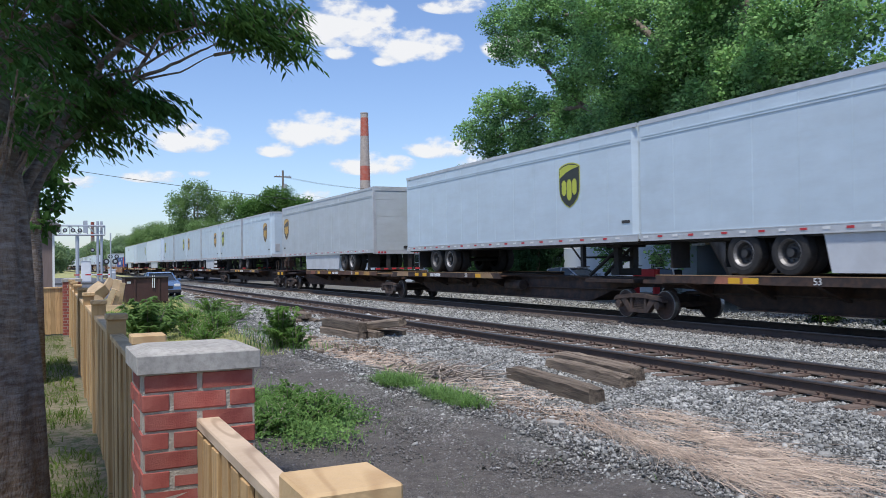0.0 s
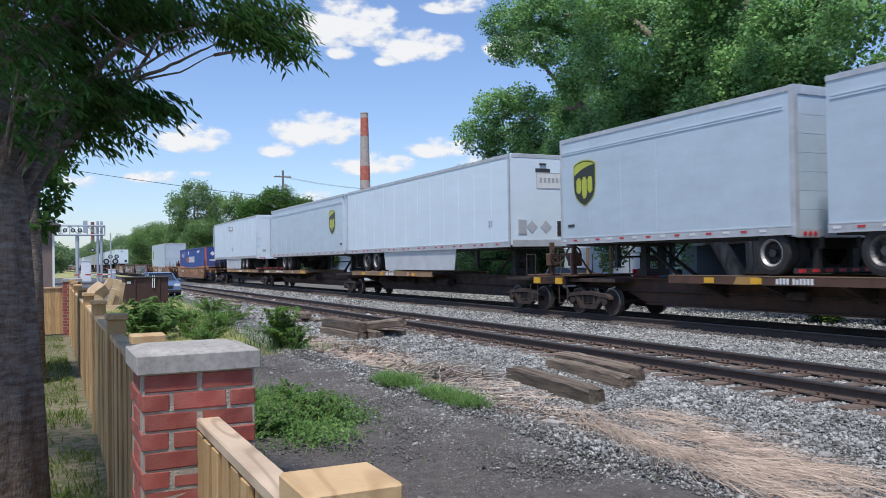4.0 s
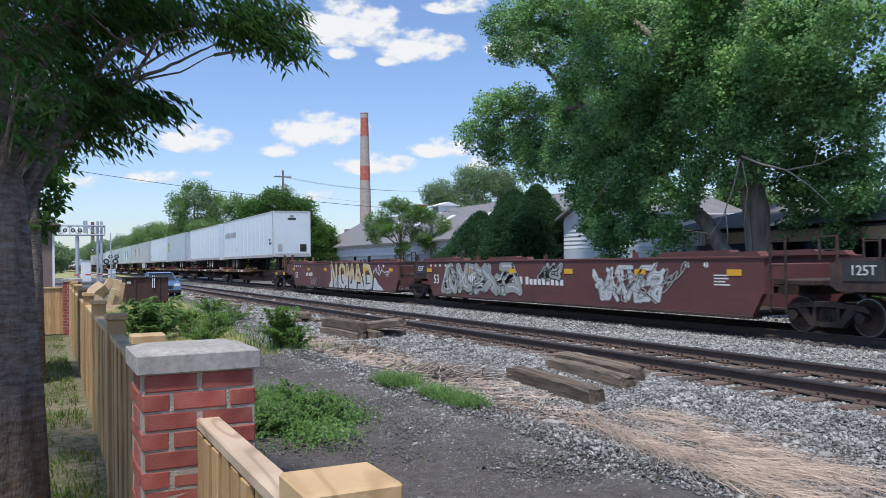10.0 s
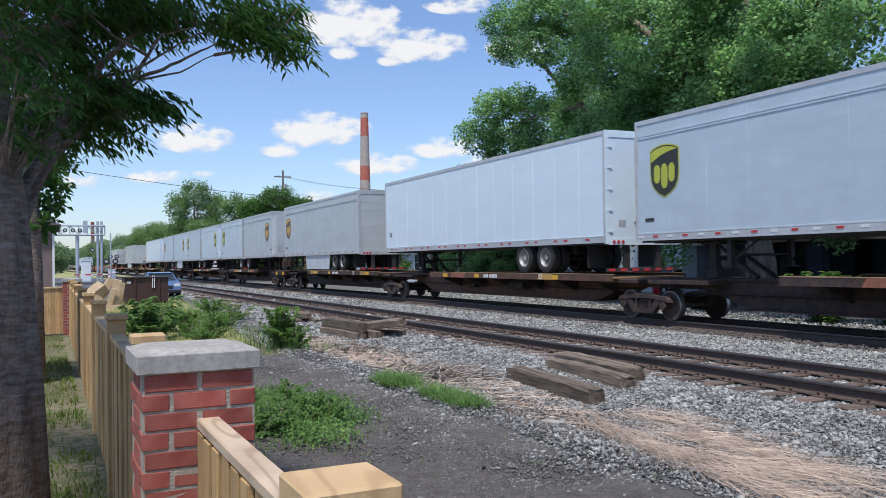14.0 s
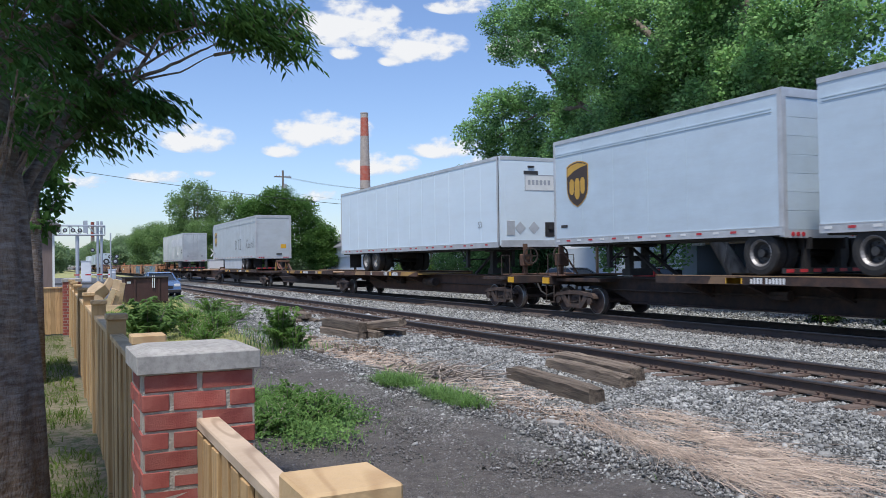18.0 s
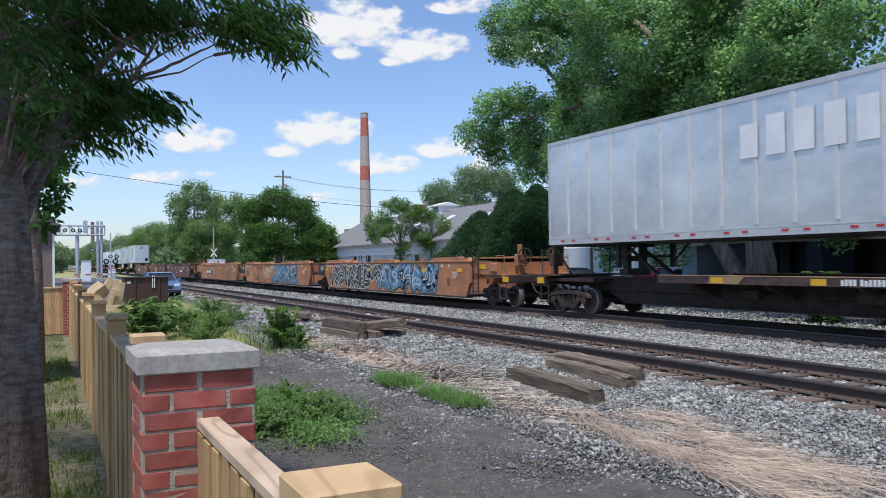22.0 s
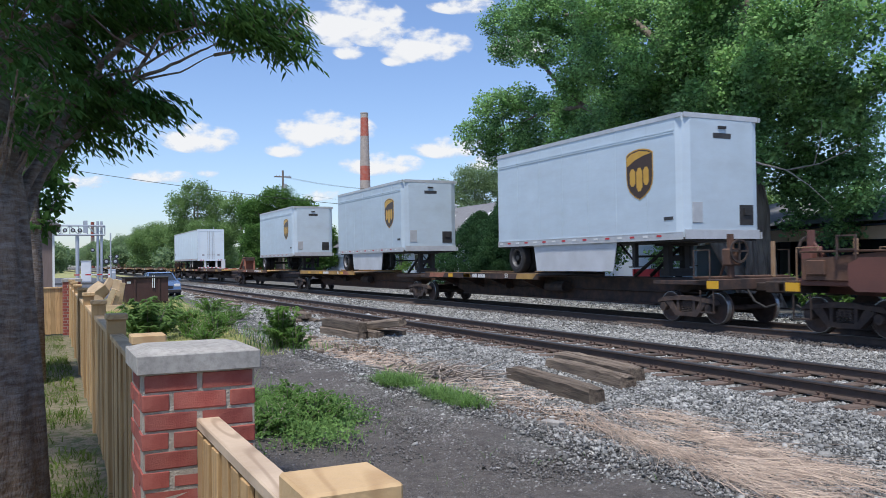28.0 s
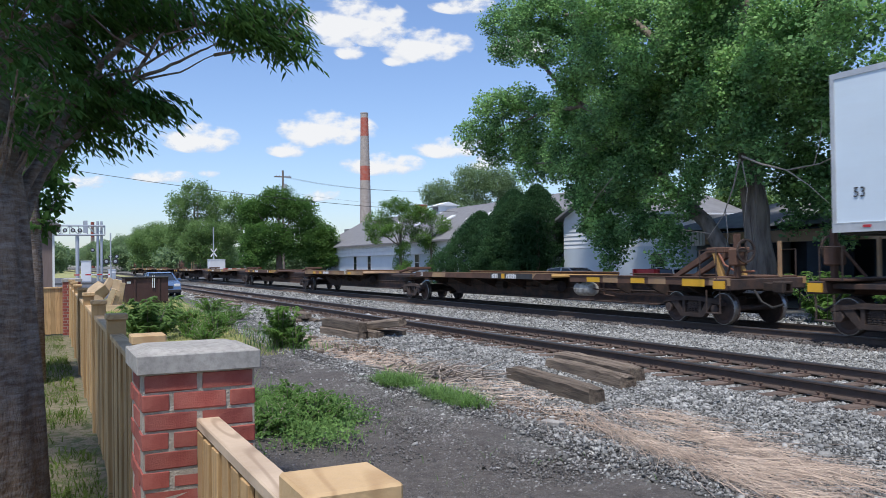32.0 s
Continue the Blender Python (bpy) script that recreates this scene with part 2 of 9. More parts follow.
# ------------------------------------------------------------- the ground, one sheet to the horizon
PROFILE = [(-400, -0.1), (-6, 0.0), (0.62, 0.0), (1.5, -0.26), (2.2, -0.30), (4.3, -0.31), (4.9, -0.27), (5.6, -0.34), (6.3, -0.33), (7.7, -0.205), (8.2, -0.206),
           (10.9, -0.206), (12.3, -0.24), (13.6, -0.19), (16.7, -0.20), (18.5, -0.36), (400, -0.4)]


def ground_z(x, y):
    z = float(np.interp(y, [q[0] for q in PROFILE], [q[1] for q in PROFILE]))
    if x < -18 and y < 6.5:
        z += (-0.27 - z) * min(1, (-18 - x) / 14) * (0 if y < 0.62 else 1)
    return z


def ground_material():
    m = bpy.data.materials.new("ground_soil_gravel_grass")
    m.use_nodes = True
    n, l = m.node_tree.nodes, m.node_tree.links
    b = n["Principled BSDF"]
    b.inputs["Roughness"].default_value = 0.95
    geo = n.new("ShaderNodeNewGeometry")
    sep = n.new("ShaderNodeSeparateXYZ")
    l.new(geo.outputs["Position"], sep.inputs[0])

    def noise_tex(scale, detail=6, rgh=0.6):
        t = n.new("ShaderNodeTexNoise")
        t.inputs["Scale"].default_value, t.inputs["Detail"].default_value, t.inputs["Roughness"].default_value = scale, detail, rgh
        l.new(geo.outputs["Position"], t.inputs["Vector"])
        return t.outputs["Fac"]

    def calc(op, a, b2, c=None):
        k = n.new("ShaderNodeMath")
        k.operation = op
        for i, q in enumerate((a, b2, c)):
            if q is None:
                continue
            if isinstance(q, (int, float)):
                k.inputs[i].default_value = q
            else:
                l.new(q, k.inputs[i])
        return k.outputs[0]

    def step(v, lo, hi):
        k = n.new("ShaderNodeMapRange")
        k.interpolation_type = "SMOOTHSTEP"
        l.new(v, k.inputs[0])
        k.inputs[1].default_value, k.inputs[2].default_value = lo, hi
        return k.outputs[0]

    def ramp(v, c0, c1, lo=0.3, hi=0.7):
        k = n.new("ShaderNodeValToRGB")
        k.color_ramp.elements[0].position, k.color_ramp.elements[1].position = lo, hi
        k.color_ramp.elements[0].color, k.color_ramp.elements[1].color = (*c0, 1), (*c1, 1)
        l.new(v, k.inputs[0])
        return k.outputs[0]

    def mix(f, a, b2):
        k = n.new("ShaderNodeMix")
        k.data_type = "RGBA"
        l.new(f, k.inputs["Factor"])
        l.new(a, k.inputs["A"])
        l.new(b2, k.inputs["B"])
        return k.outputs["Result"]

    wob, fine, grit = noise_tex(0.9), noise_tex(9), noise_tex(70, 3)
    y = calc("ADD", sep.outputs["Y"], calc("MULTIPLY", calc("SUBTRACT", wob, 0.5), 2.2))
    edge = calc("ADD", 4.55, calc("MULTIPLY", calc("MAXIMUM", calc("SUBTRACT", -20.0, sep.outputs["X"]), 0.0), 0.085))
    dirt = mix(step(grit, 0.55, 0.68), ramp(fine, (0.07, 0.06, 0.053), (0.145, 0.127, 0.113)), ramp(wob, (0.18, 0.174, 0.167), (0.25, 0.243, 0.235)))
    vor = n.new("ShaderNodeTexVoronoi")
    vor.inputs["Scale"].default_value = 38
    l.new(geo.outputs["Position"], vor.inputs["Vector"])
    grav = ramp(vor.outputs["Color"], (0.05, 0.05, 0.048), (0.21, 0.205, 0.195), 0.2, 0.9)
    dark_bed = ramp(vor.outputs["Color"], (0.035, 0.03, 0.027), (0.12, 0.105, 0.09), 0.2, 0.85)
    grass = ramp(fine, (0.22, 0.24, 0.08), (0.44, 0.42, 0.19))
    lawn = mix(step(fine, 0.45, 0.6), ramp(wob, (0.175, 0.147, 0.098), (0.33, 0.278, 0.188), 0.35, 0.65), ramp(noise_tex(30), (0.09, 0.115, 0.042), (0.18, 0.198, 0.08)))
    col = mix(step(calc("SUBTRACT", y, edge), -0.35, 0.35), dirt, grav)
    verge = calc("MULTIPLY", step(calc("SUBTRACT", -16.5, calc("ADD", sep.outputs["X"], calc("MULTIPLY", wob, 4))), -1.0, 3.0), step(calc("SUBTRACT", edge, y), -0.2, 0.5))
    col = mix(verge, col, grass)
    col = mix(step(calc("SUBTRACT", 1.15, sep.outputs["Y"]), -0.1, 0.3), col, lawn)
    # the second track's bed is darker from about y 13.2 to 17
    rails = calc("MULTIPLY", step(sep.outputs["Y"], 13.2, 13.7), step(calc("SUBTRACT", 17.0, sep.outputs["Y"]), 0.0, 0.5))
    col = mix(calc("MULTIPLY", rails, 0.8), col, dark_bed)
    col = mix(step(y, 18.5, 20.0), col, ramp(fine, (0.12, 0.115, 0.10), (0.21, 0.20, 0.17)))
    l.new(col, b.inputs["Base Color"])
    bp = n.new("ShaderNodeBump")
    bp.inputs["Strength"].default_value, bp.inputs["Distance"].default_value = 0.9, 0.03
    l.new(calc("ADD", vor.outputs["Distance"], grit), bp.inputs["Height"])
    l.new(bp.outputs[0], b.inputs["Normal"])
    return m


M_GROUND = ground_material()
gx = np.unique(np.concatenate([np.array([-4500, -2000, -900, -400, -200, -130, -100, 200, 900, 4500]), np.arange(-90, -30, 3.0), np.arange(-30, 40, 0.5)]))
gy = np.unique(np.concatenate([np.array([-4500, -1500, -400, -100, -40, -15, 60, 120, 400, 1500, 4500]), np.arange(-8, 22, 0.25), np.arange(22, 40, 4.0)]))
gv = np.array([(x, y, ground_z(x, y) + (0.03 * noise.noise(Vector((x * 0.7, y * 0.7, 0))) + 0.015 * noise.noise(Vector((x * 2.1, y * 2.1, 3))) if abs(x) < 40 and -8 < y < 8 else 0)) for x in gx for y in gy])
ny = len(gy)
gf = np.array([(i * ny + j, (i + 1) * ny + j, (i + 1) * ny + j + 1, i * ny + j + 1) for i in range(len(gx) - 1) for j in range(ny - 1)])
tagged(new("ground", raw_mesh("ground", gv, gf, M_GROUND)), "dark trodden soil, grey gravel, ballast and rough grass", "ground", kind="structure")


# ------------------------------------------------------------- the two tracks
def rail_profile(c):
    return [(c - 0.07, -0.17), (c + 0.07, -0.17), (c + 0.065, -0.155), (c + 0.012, -0.135), (c + 0.01, -0.045), (c + 0.036, -0.034), (c + 0.036, -0.012),
            (c - 0.036, -0.012), (c - 0.036, -0.034), (c - 0.01, -0.045), (c - 0.012, -0.135), (c - 0.065, -0.155)]


def head_profile(c):
    return [(c - 0.036, -0.012), (c + 0.036, -0.012), (c + 0.031, -0.001), (c + 0.022, 0.0), (c - 0.022, 0.0), (c - 0.031, -0.001)]


tie_mesh = Shape().box(-0.115, 0.115, -1.3, 1.3, -0.34, -0.172, 0.012).mesh("tie", M_TIE)
pl = Shape().box(-0.1, 0.1, -0.17, 0.17, -0.172, -0.158)
for sx in (-0.06, 0.06):
    for sy in (-0.105, 0.105):
        pl.box(sx - 0.012, sx + 0.012, sy - 0.012, sy + 0.012, -0.16, -0.128)
        pl.box(sx - 0.018, sx + 0.018, sy - 0.022, sy + 0.018, -0.13, -0.116)
plate_mesh = pl.mesh("tie_plate", M_PLATE)
for yc, n_ties in ((TRACK_1, 290), (TRACK_2, 150)):
    tr = thing("railway_track", "rusty steel rails on dark wooden ties in grey ballast", "railway track", kind="structure")
    for s in (-1, 1):
        rl = part("rail", Shape().prism(rail_profile(yc + s * GAUGE / 2), "x", -1600, 300), M_STEEL, tr, "rust-brown steel rail")
        part("rail_head", Shape().prism(head_profile(yc + s * GAUGE / 2), "x", -1600, 300), M_HEAD, rl, "worn shiny running surface")
    for i in range(n_ties):
        x = -4.6 - 0.53 * i + rng.uniform(-0.03, 0.03)
        part("tie", tie_mesh, None, tr, at=pose(x, yc + rng.uniform(-0.05, 0.05), rng.uniform(-0.012, 0.006), 0, 0, rng.uniform(-1.2, 1.2)))
        if i < 80 and yc == TRACK_1:
            for s in (-1, 1):
                part("tie_plate", plate_mesh, None, tr, at=pose(x, yc + s * GAUGE / 2, 0))

road = Shape().box(-114, -92, -60, 8.6, -0.5, -0.07).box(-114, -92, 8.95, 10.15, -0.4, -0.012).box(-114, -92, 10.5, 14.2, -0.4, -0.012).box(-114, -92, 14.5, 15.7, -0.4, -0.012).box(-114, -92, 16.0, 120, -0.5, -0.03)
M_ASPHALT = material("asphalt", (0.11, 0.115, 0.125), (0.075, 0.078, 0.083), 0.85, 0, 3, 0.4, 120)
tagged(new("road", road.mesh("road", M_ASPHALT)), "grey asphalt road over the level crossing", "road", kind="structure")
tagged(new("parking_pavement", Shape().box(-150, -114.1, -30, 8.3, -0.5, -0.24).mesh("parking_pavement", M_ASPHALT)), "grey asphalt beyond the level crossing", "pavement", kind="structure")
tagged(new("parking_pavement", Shape().box(-91.9, -47, -12, 7.4, -0.5, -0.255).mesh("parking_pavement", M_ASPHALT)), "worn grey asphalt beside the railway", "pavement", kind="structure")


# ------------------------------------------------------------- loose ballast
def stones(name, count, x0, x1, y0, y1, size, mat, label, keep):
    """Angular stones lying on the ground, one mesh. keep(x, y): chance to stay."""
    x, y = rng.uniform(x0, x1, count), rng.uniform(y0, y1, count)
    ok = (x < -0.58 * y) & (rng.uniform(0, 1, count) < keep(x, y))
    x, y = x[ok], y[ok]
    k = len(x)
    z = np.interp(y, [q[0] for q in PROFILE], [q[1] for q in PROFILE])
    s = size * np.exp(rng.normal(0, 0.38, k))
    wedge = np.array([(-0.5, -0.5, -0.5), (0.5, -0.5, -0.5), (0.5, 0.5, -0.5), (-0.5, 0.5, -0.5), (-0.3, 0.0, 0.5), (0.3, 0.0, 0.5)])
    v = wedge[None] + rng.uniform(-0.3, 0.3, (k, 6, 3)) * np.array([1, 1, 0.7])
    v *= np.stack([s * rng.uniform(0.9, 1.6, k), s * rng.uniform(0.8, 1.2, k), s * rng.uniform(0.6, 1.0, k)], -1)[:, None]
    a, b = rng.uniform(0, 6.28, k), rng.normal(0, 0.5, k)
    ca, sa, cb, sb = np.cos(a), np.sin(a), np.cos(b), np.sin(b)
    rot = np.stack([np.stack([ca, -sa * cb, sa * sb], -1), np.stack([sa, ca * cb, -ca * sb], -1), np.stack([0 * a, sb, cb], -1)], 1)
    v = np.einsum("kij,knj->kni", rot, v) + np.stack([x, y, z + s * 0.12 + rng.uniform(0, 0.03, k) * ((y > 4.6) & (np.abs(y - TRACK_1) > 1.35))], -1)[:, None]
    q = np.array([(0, 1, 5), (0, 5, 4), (2, 3, 4), (2, 4, 5), (1, 2, 5), (3, 0, 4), (0, 3, 2), (0, 2, 1)])
    f = (q[None] + 6 * np.arange(k)[:, None, None]).reshape(-1, 3)
    tagged(new(name, raw_mesh(name, v.reshape(-1, 3), f, mat)), label, "gravel", kind="stuff")


def near_keep(x, y):
    k = np.interp(y, [3.0, 4.2, 4.9, 5.4, 6.2, 7.0, 13.4], [0.0, 0.01, 0.35, 0.5, 0.7, 1, 1])
    k = np.where((x < -17.5) & (y < 4.5 + 0.09 * np.maximum(0, -20 - x)), 0.0, k)
    rail = (np.abs(y - TRACK_1 + GAUGE / 2) < 0.09) | (np.abs(y - TRACK_1 - GAUGE / 2) < 0.09)
    on_tie = np.abs((x + 4.6 + 0.265) % 0.53 - 0.265) < 0.14
    bed = np.abs(y - TRACK_1) < 1.33
    return np.where(rail, 0, np.where(bed & on_tie, 0.03, np.where(bed, k * 0.5, k)))


stones("ballast", 150000, -15, -2.5, 3.4, 8.2, 0.021, M_STONE, "loose grey crushed stone beside the rails", near_keep)
stones("ballast", 110000, -16, -5, 8.2, 13.5, 0.0255, M_STONE, "grey crushed stone between the rails and tracks", near_keep)
stones("ballast", 110000, -34, -15, 4.4, 13.5, 0.030, M_STONE, "grey crushed stone along the track", near_keep)
stones("ballast", 24000, -75, -34, 7.0, 13.5, 0.048, M_STONE, "grey crushed stone further down the line", near_keep)
stones("ballast", 20000, -30, -7, 13.5, 16.7, 0.034, M_STONE_DARK, "dark ballast under the passing train", lambda x, y: 1 + 0 * x)
stones("ballast", 20000, -55, -12, 16.6, 22.0, 0.045, M_STONE, "grey crushed stone behind the train", lambda x, y: 1 + 0 * x)


def grit_keep(x, y):
    wave = 0.5 + 0.5 * np.sin(1.7 * x + 2.1 * np.sin(1.3 * y)) * np.sin(2.3 * y + 1.1 * np.sin(0.9 * x))
    return np.clip(np.interp(y, [1.0, 2.6, 3.6, 4.2, 5.2, 5.6], [0.08, 0.15, 0.5, 1.2, 1.2, 0.4]) * (0.25 + wave), 0, 1)


stones("fine_grit", 130000, -17, -3, 1.2, 5.6, 0.0115, M_GRIT, "fine dark grit trodden into the soil", grit_keep)
# ------------------------------------------------------------- brick pillars
BRICK_L, BRICK_H, BRICK_W, JOINT, COURSE = 0.184, 0.0605, 0.092, 0.0072, 0.0677


def brick_pillar(x0, y0, top, base, courses, label):
    """A square pillar of running-bond bricks round a mortar core; x0: the face towards +x, y0: the side towards -y."""
    w = 0.395
    th = thing("brick_pillar", label, "pillar", pose(x0 - w / 2, y0 + w / 2, base))
    h = top - base
    part("mortar_core", Shape().box(-w / 2 + 0.0035, w / 2 - 0.0035, -w / 2 + 0.0035, w / 2 - 0.0035, 0, h), M_MORTAR, th, "pale grey mortar joints")
    meshes = {}

    def brick(cx, cy, lx, ly, z):
        key = (round(lx, 3), round(ly, 3), int(rng.integers(0, 3)))
        if key not in meshes:
            s = Shape().box(-lx / 2, lx / 2, -ly / 2, ly / 2, 0, BRICK_H, 0.004)
            s.v = [(a + rng.normal(0, 0.0012), b + rng.normal(0, 0.0012), c + rng.normal(0, 0.0010)) for a, b, c in s.v]
            meshes[key] = s.mesh("brick", M_BRICK)
        part("brick", meshes[key], None, th, at=pose(cx + rng.normal(0, 0.001), cy + rng.normal(0, 0.001), z))

    e = w / 2
    for i in range(courses):
        z = h - (i + 1) * COURSE + JOINT / 2
        if z < 0:
            break
        if i % 2 == 0:
            for s in (-1, 1):
                for k in (-1, 1):
                    brick(s * (e - BRICK_W / 2), k * (w / 4), BRICK_W, BRICK_L - 0.003, z)
                brick(0, s * (e - BRICK_W / 2), w - 2 * BRICK_W - 2 * JOINT, BRICK_W, z)
        else:
            for s in (-1, 1):
                brick(s * (e - BRICK_W / 2), 0, BRICK_W, BRICK_L, z)
                for k in (-1, 1):
                    brick(k * (e - BRICK_L / 4), s * (e - BRICK_W / 2), BRICK_L / 2, BRICK_W, z)
                brick(0, s * (e - BRICK_W / 2), w - BRICK_L - 2 * JOINT, BRICK_W, z)
    c = 0.215
    cap = Shape().box(-c, c, -c, c, h, h + 0.068, 0.004)
    slope = Shape().add([(-c, -c, h + 0.064), (c, -c, h + 0.064), (c, c, h + 0.064), (-c, c, h + 0.064), (-0.15, -0.15, h + 0.082), (0.15, -0.15, h + 0.082), (0.15, 0.15, h + 0.082), (-0.15, 0.15, h + 0.082)],
                        [(0, 1, 5, 4), (1, 2, 6, 5), (2, 3, 7, 6), (3, 0, 4, 7), (4, 5, 6, 7), (3, 2, 1, 0)])
    cap.add(slope.v, slope.f)
    part("capstone", cap, M_CAP, th, "grey cast concrete coping")
    return th


brick_pillar(-3.058, 0.305, 1.203, 0.0, 18, "red brick fence pillar with a grey concrete cap")
brick_pillar(-20.9, 0.40, 1.235, 0.0, 18, "red brick pillar with concrete cap at the fence's far end")


# ------------------------------------------------------------- the wooden fence
fence = thing("wooden_fence", "new pine picket fence with square capped posts", "fence", pose(-3.8, 0.43, 0, 0, 0, -0.516))
picket_me = Shape().box(-0.046, 0.046, -0.009, 0.009, 0.03, 1.085, 0.002).mesh("picket", M_PICKET)
low_picket_me = Shape().box(-0.046, 0.046, -0.009, 0.009, -0.2, 0.995, 0.002).mesh("picket", M_PICKET)


def fence_bay(x0, x1, yc, top, base, th, post_at=None, post_top=1.255, pickets=True, wide=0.045, me=picket_me, board=None):
    """One bay from x0 (nearer) to x1: top board, back rails, pickets on both faces, a capped post."""
    part("top_rail", Shape().box(x1, x0, yc - wide, yc + wide, top - 0.036, top, 0.004), board or M_PINE, th, "flat pine top board")
    for z in (top - 0.12, base + 0.16):
        part("back_rail", Shape().box(x1, x0, yc - 0.018, yc + 0.018, z - 0.045, z + 0.045, 0.003), M_PINE, th)
    if pickets:
        n = max(1, int((x0 - x1) / 0.138))
        pitch = (x0 - x1) / n
        for i in range(n):
            part("picket", me, None, th, at=pose(x1 + pitch * (i + 0.5), yc - 0.03 + rng.normal(0, 0.003), rng.normal(0, 0.004), 0, rng.normal(0, 0.25), rng.normal(0, 1.2)))
            if i < n - 1:
                part("picket", me, None, th, at=pose(x1 + pitch * (i + 1.0), yc + 0.029, rng.normal(0, 0.004)))
    if post_at is not None:
        ps = part("post", Shape().box(post_at - 0.046, post_at + 0.046, yc - 0.062, yc + 0.062, base - 0.1, post_top - 0.03, 0.004), M_PICKET, th)
        part("post_cap", Shape().box(post_at - 0.072, post_at + 0.072, yc - 0.072, yc + 0.072, post_top - 0.04, post_top, 0.005), M_PINE, ps, "square pine post cap")


posts = [-0.05, -2.35, -4.75, -7.15, -9.55, -11.95, -14.35, -16.75]
fence_bay(0.32, -0.05, -0.02, 1.12, 0.0, fence, -0.05, 1.284, False)
for i in range(7):
    fence_bay(posts[i] - 0.05, posts[i + 1] + 0.05, 0.0, 1.12, 0.0, fence, posts[i + 1], 1.255 + 0.006 * i)
for i in range(14):
    part("picket", picket_me, None, fence, at=pose(-17.4, -0.20 - 0.094 * i, rng.normal(0, 0.004), 0, 0, 90))
part("top_rail", Shape().box(-17.46, -17.36, -1.7, -0.12, 1.085, 1.12, 0.004), M_PINE, fence)
low = thing("wooden_fence", "lower new pine fence bay with a grained top board", "fence", pose(0, 0, 0))
fence_bay(-1.33, -3.065, 0.53, 1.035, -0.2, low, None, 1.2, True, 0.041, low_picket_me, M_BOARD)
ps = part("post", Shape().box(-1.325, -1.195, 0.355, 0.485, -0.3, 1.2, 0.004), M_PICKET, low, "square pine end post")
part("post_cap", Shape().box(-1.338, -1.182, 0.342, 0.498, 1.2, 1.245, 0.005), M_PINE, ps, "flat pine post top")


# ------------------------------------------------------------- old ties lying about
def timber(x, y, z, yaw, length, pitch=0.0, roll=0.0, w=0.23, h=0.18, label="weathered old railway tie lying on the ballast"):
    s, n = Shape(), 9
    ring = [(-w / 2, 0.02), (-w / 2, h - 0.025), (-w / 2 + 0.025, h), (-0.02, h), (-0.008, h - 0.018), (0.012, h), (w / 2 - 0.025, h), (w / 2, h - 0.025), (w / 2, 0.02), (w / 2 - 0.02, 0), (-w / 2 + 0.02, 0)]
    k = len(ring)
    vs = [(-length / 2 + length * i / n + rng.normal(0, 0.008), a + rng.normal(0, 0.006), b + rng.normal(0, 0.006) - (0.03 * rng.uniform() if i in (0, n) and b > 0.1 else 0)) for i in range(n + 1) for a, b in ring]
    s.add(vs, [(i * k + j, i * k + (j + 1) % k, (i + 1) * k + (j + 1) % k, (i + 1) * k + j) for i in range(n) for j in range(k)] + [tuple(range(k)), tuple(range(n * k, n * k + k))[::-1]])
    return tagged(part("old_tie", s, M_OLDTIE, at=pose(x, y, z, roll, pitch, yaw)), label, "railway tie", "discarded ties")


def timber_between(a, b, z, **kw):
    a, b = Vector(a), Vector(b)
    d = b - a
    c = (a + b) / 2
    return timber(c.x, c.y, z, math.degrees(math.atan2(d.y, d.x)), d.length, **kw)


timber_between((-11.35, 6.68), (-8.85, 6.45), -0.31, roll=4, h=0.23, w=0.25)
timber_between((-11.7, 7.62), (-9.3, 7.3), -0.27, roll=-4, h=0.23, w=0.25)
timber_between((-11.95, 7.98), (-9.55, 7.68), -0.22, roll=5, h=0.24, w=0.25, label="weathered old railway tie with pale split side")
timber_between((-21.3, 6.72), (-18.75, 6.85), -0.33, h=0.24)
timber_between((-21.2, 6.75), (-18.8, 6.9), -0.09, h=0.24, label="grey weathered tie stacked on another")
timber_between((-20.1, 7.35), (-18.35, 7.75), -0.3, h=0.24)
timber_between((-20.6, 7.0), (-18.5, 7.2), -0.3, h=0.24)
timber_between((-19.9, 7.1), (-18.0, 7.62), -0.03, pitch=-7, roll=12, label="old railway tie tilted on a stack")
for a, b, z in (((-25.9, 6.9), (-24.9, 7.1), -0.32), ((-25.6, 7.3), (-24.3, 7.5), -0.3), ((-25.2, 7.2), (-24.7, 7.3), -0.12), ((-25.9, 7.3), (-25.4, 7.35), -0.12), ((-24.6, 7.75), (-23.9, 7.8), -0.29)):
    timber_between(a, b, z, label="cut end of an old railway tie")
for a, b, z in (((-41, 7.4), (-38.6, 7.6), -0.3), ((-40.5, 7.8), (-37.8, 8.0), -0.25), ((-38, 7.3), (-35.6, 7.5), -0.3), ((-46.5, 7.5), (-44, 7.7), -0.28), ((-50, 8.0), (-48, 8.1), -0.26)):
    timber_between(a, b, z)


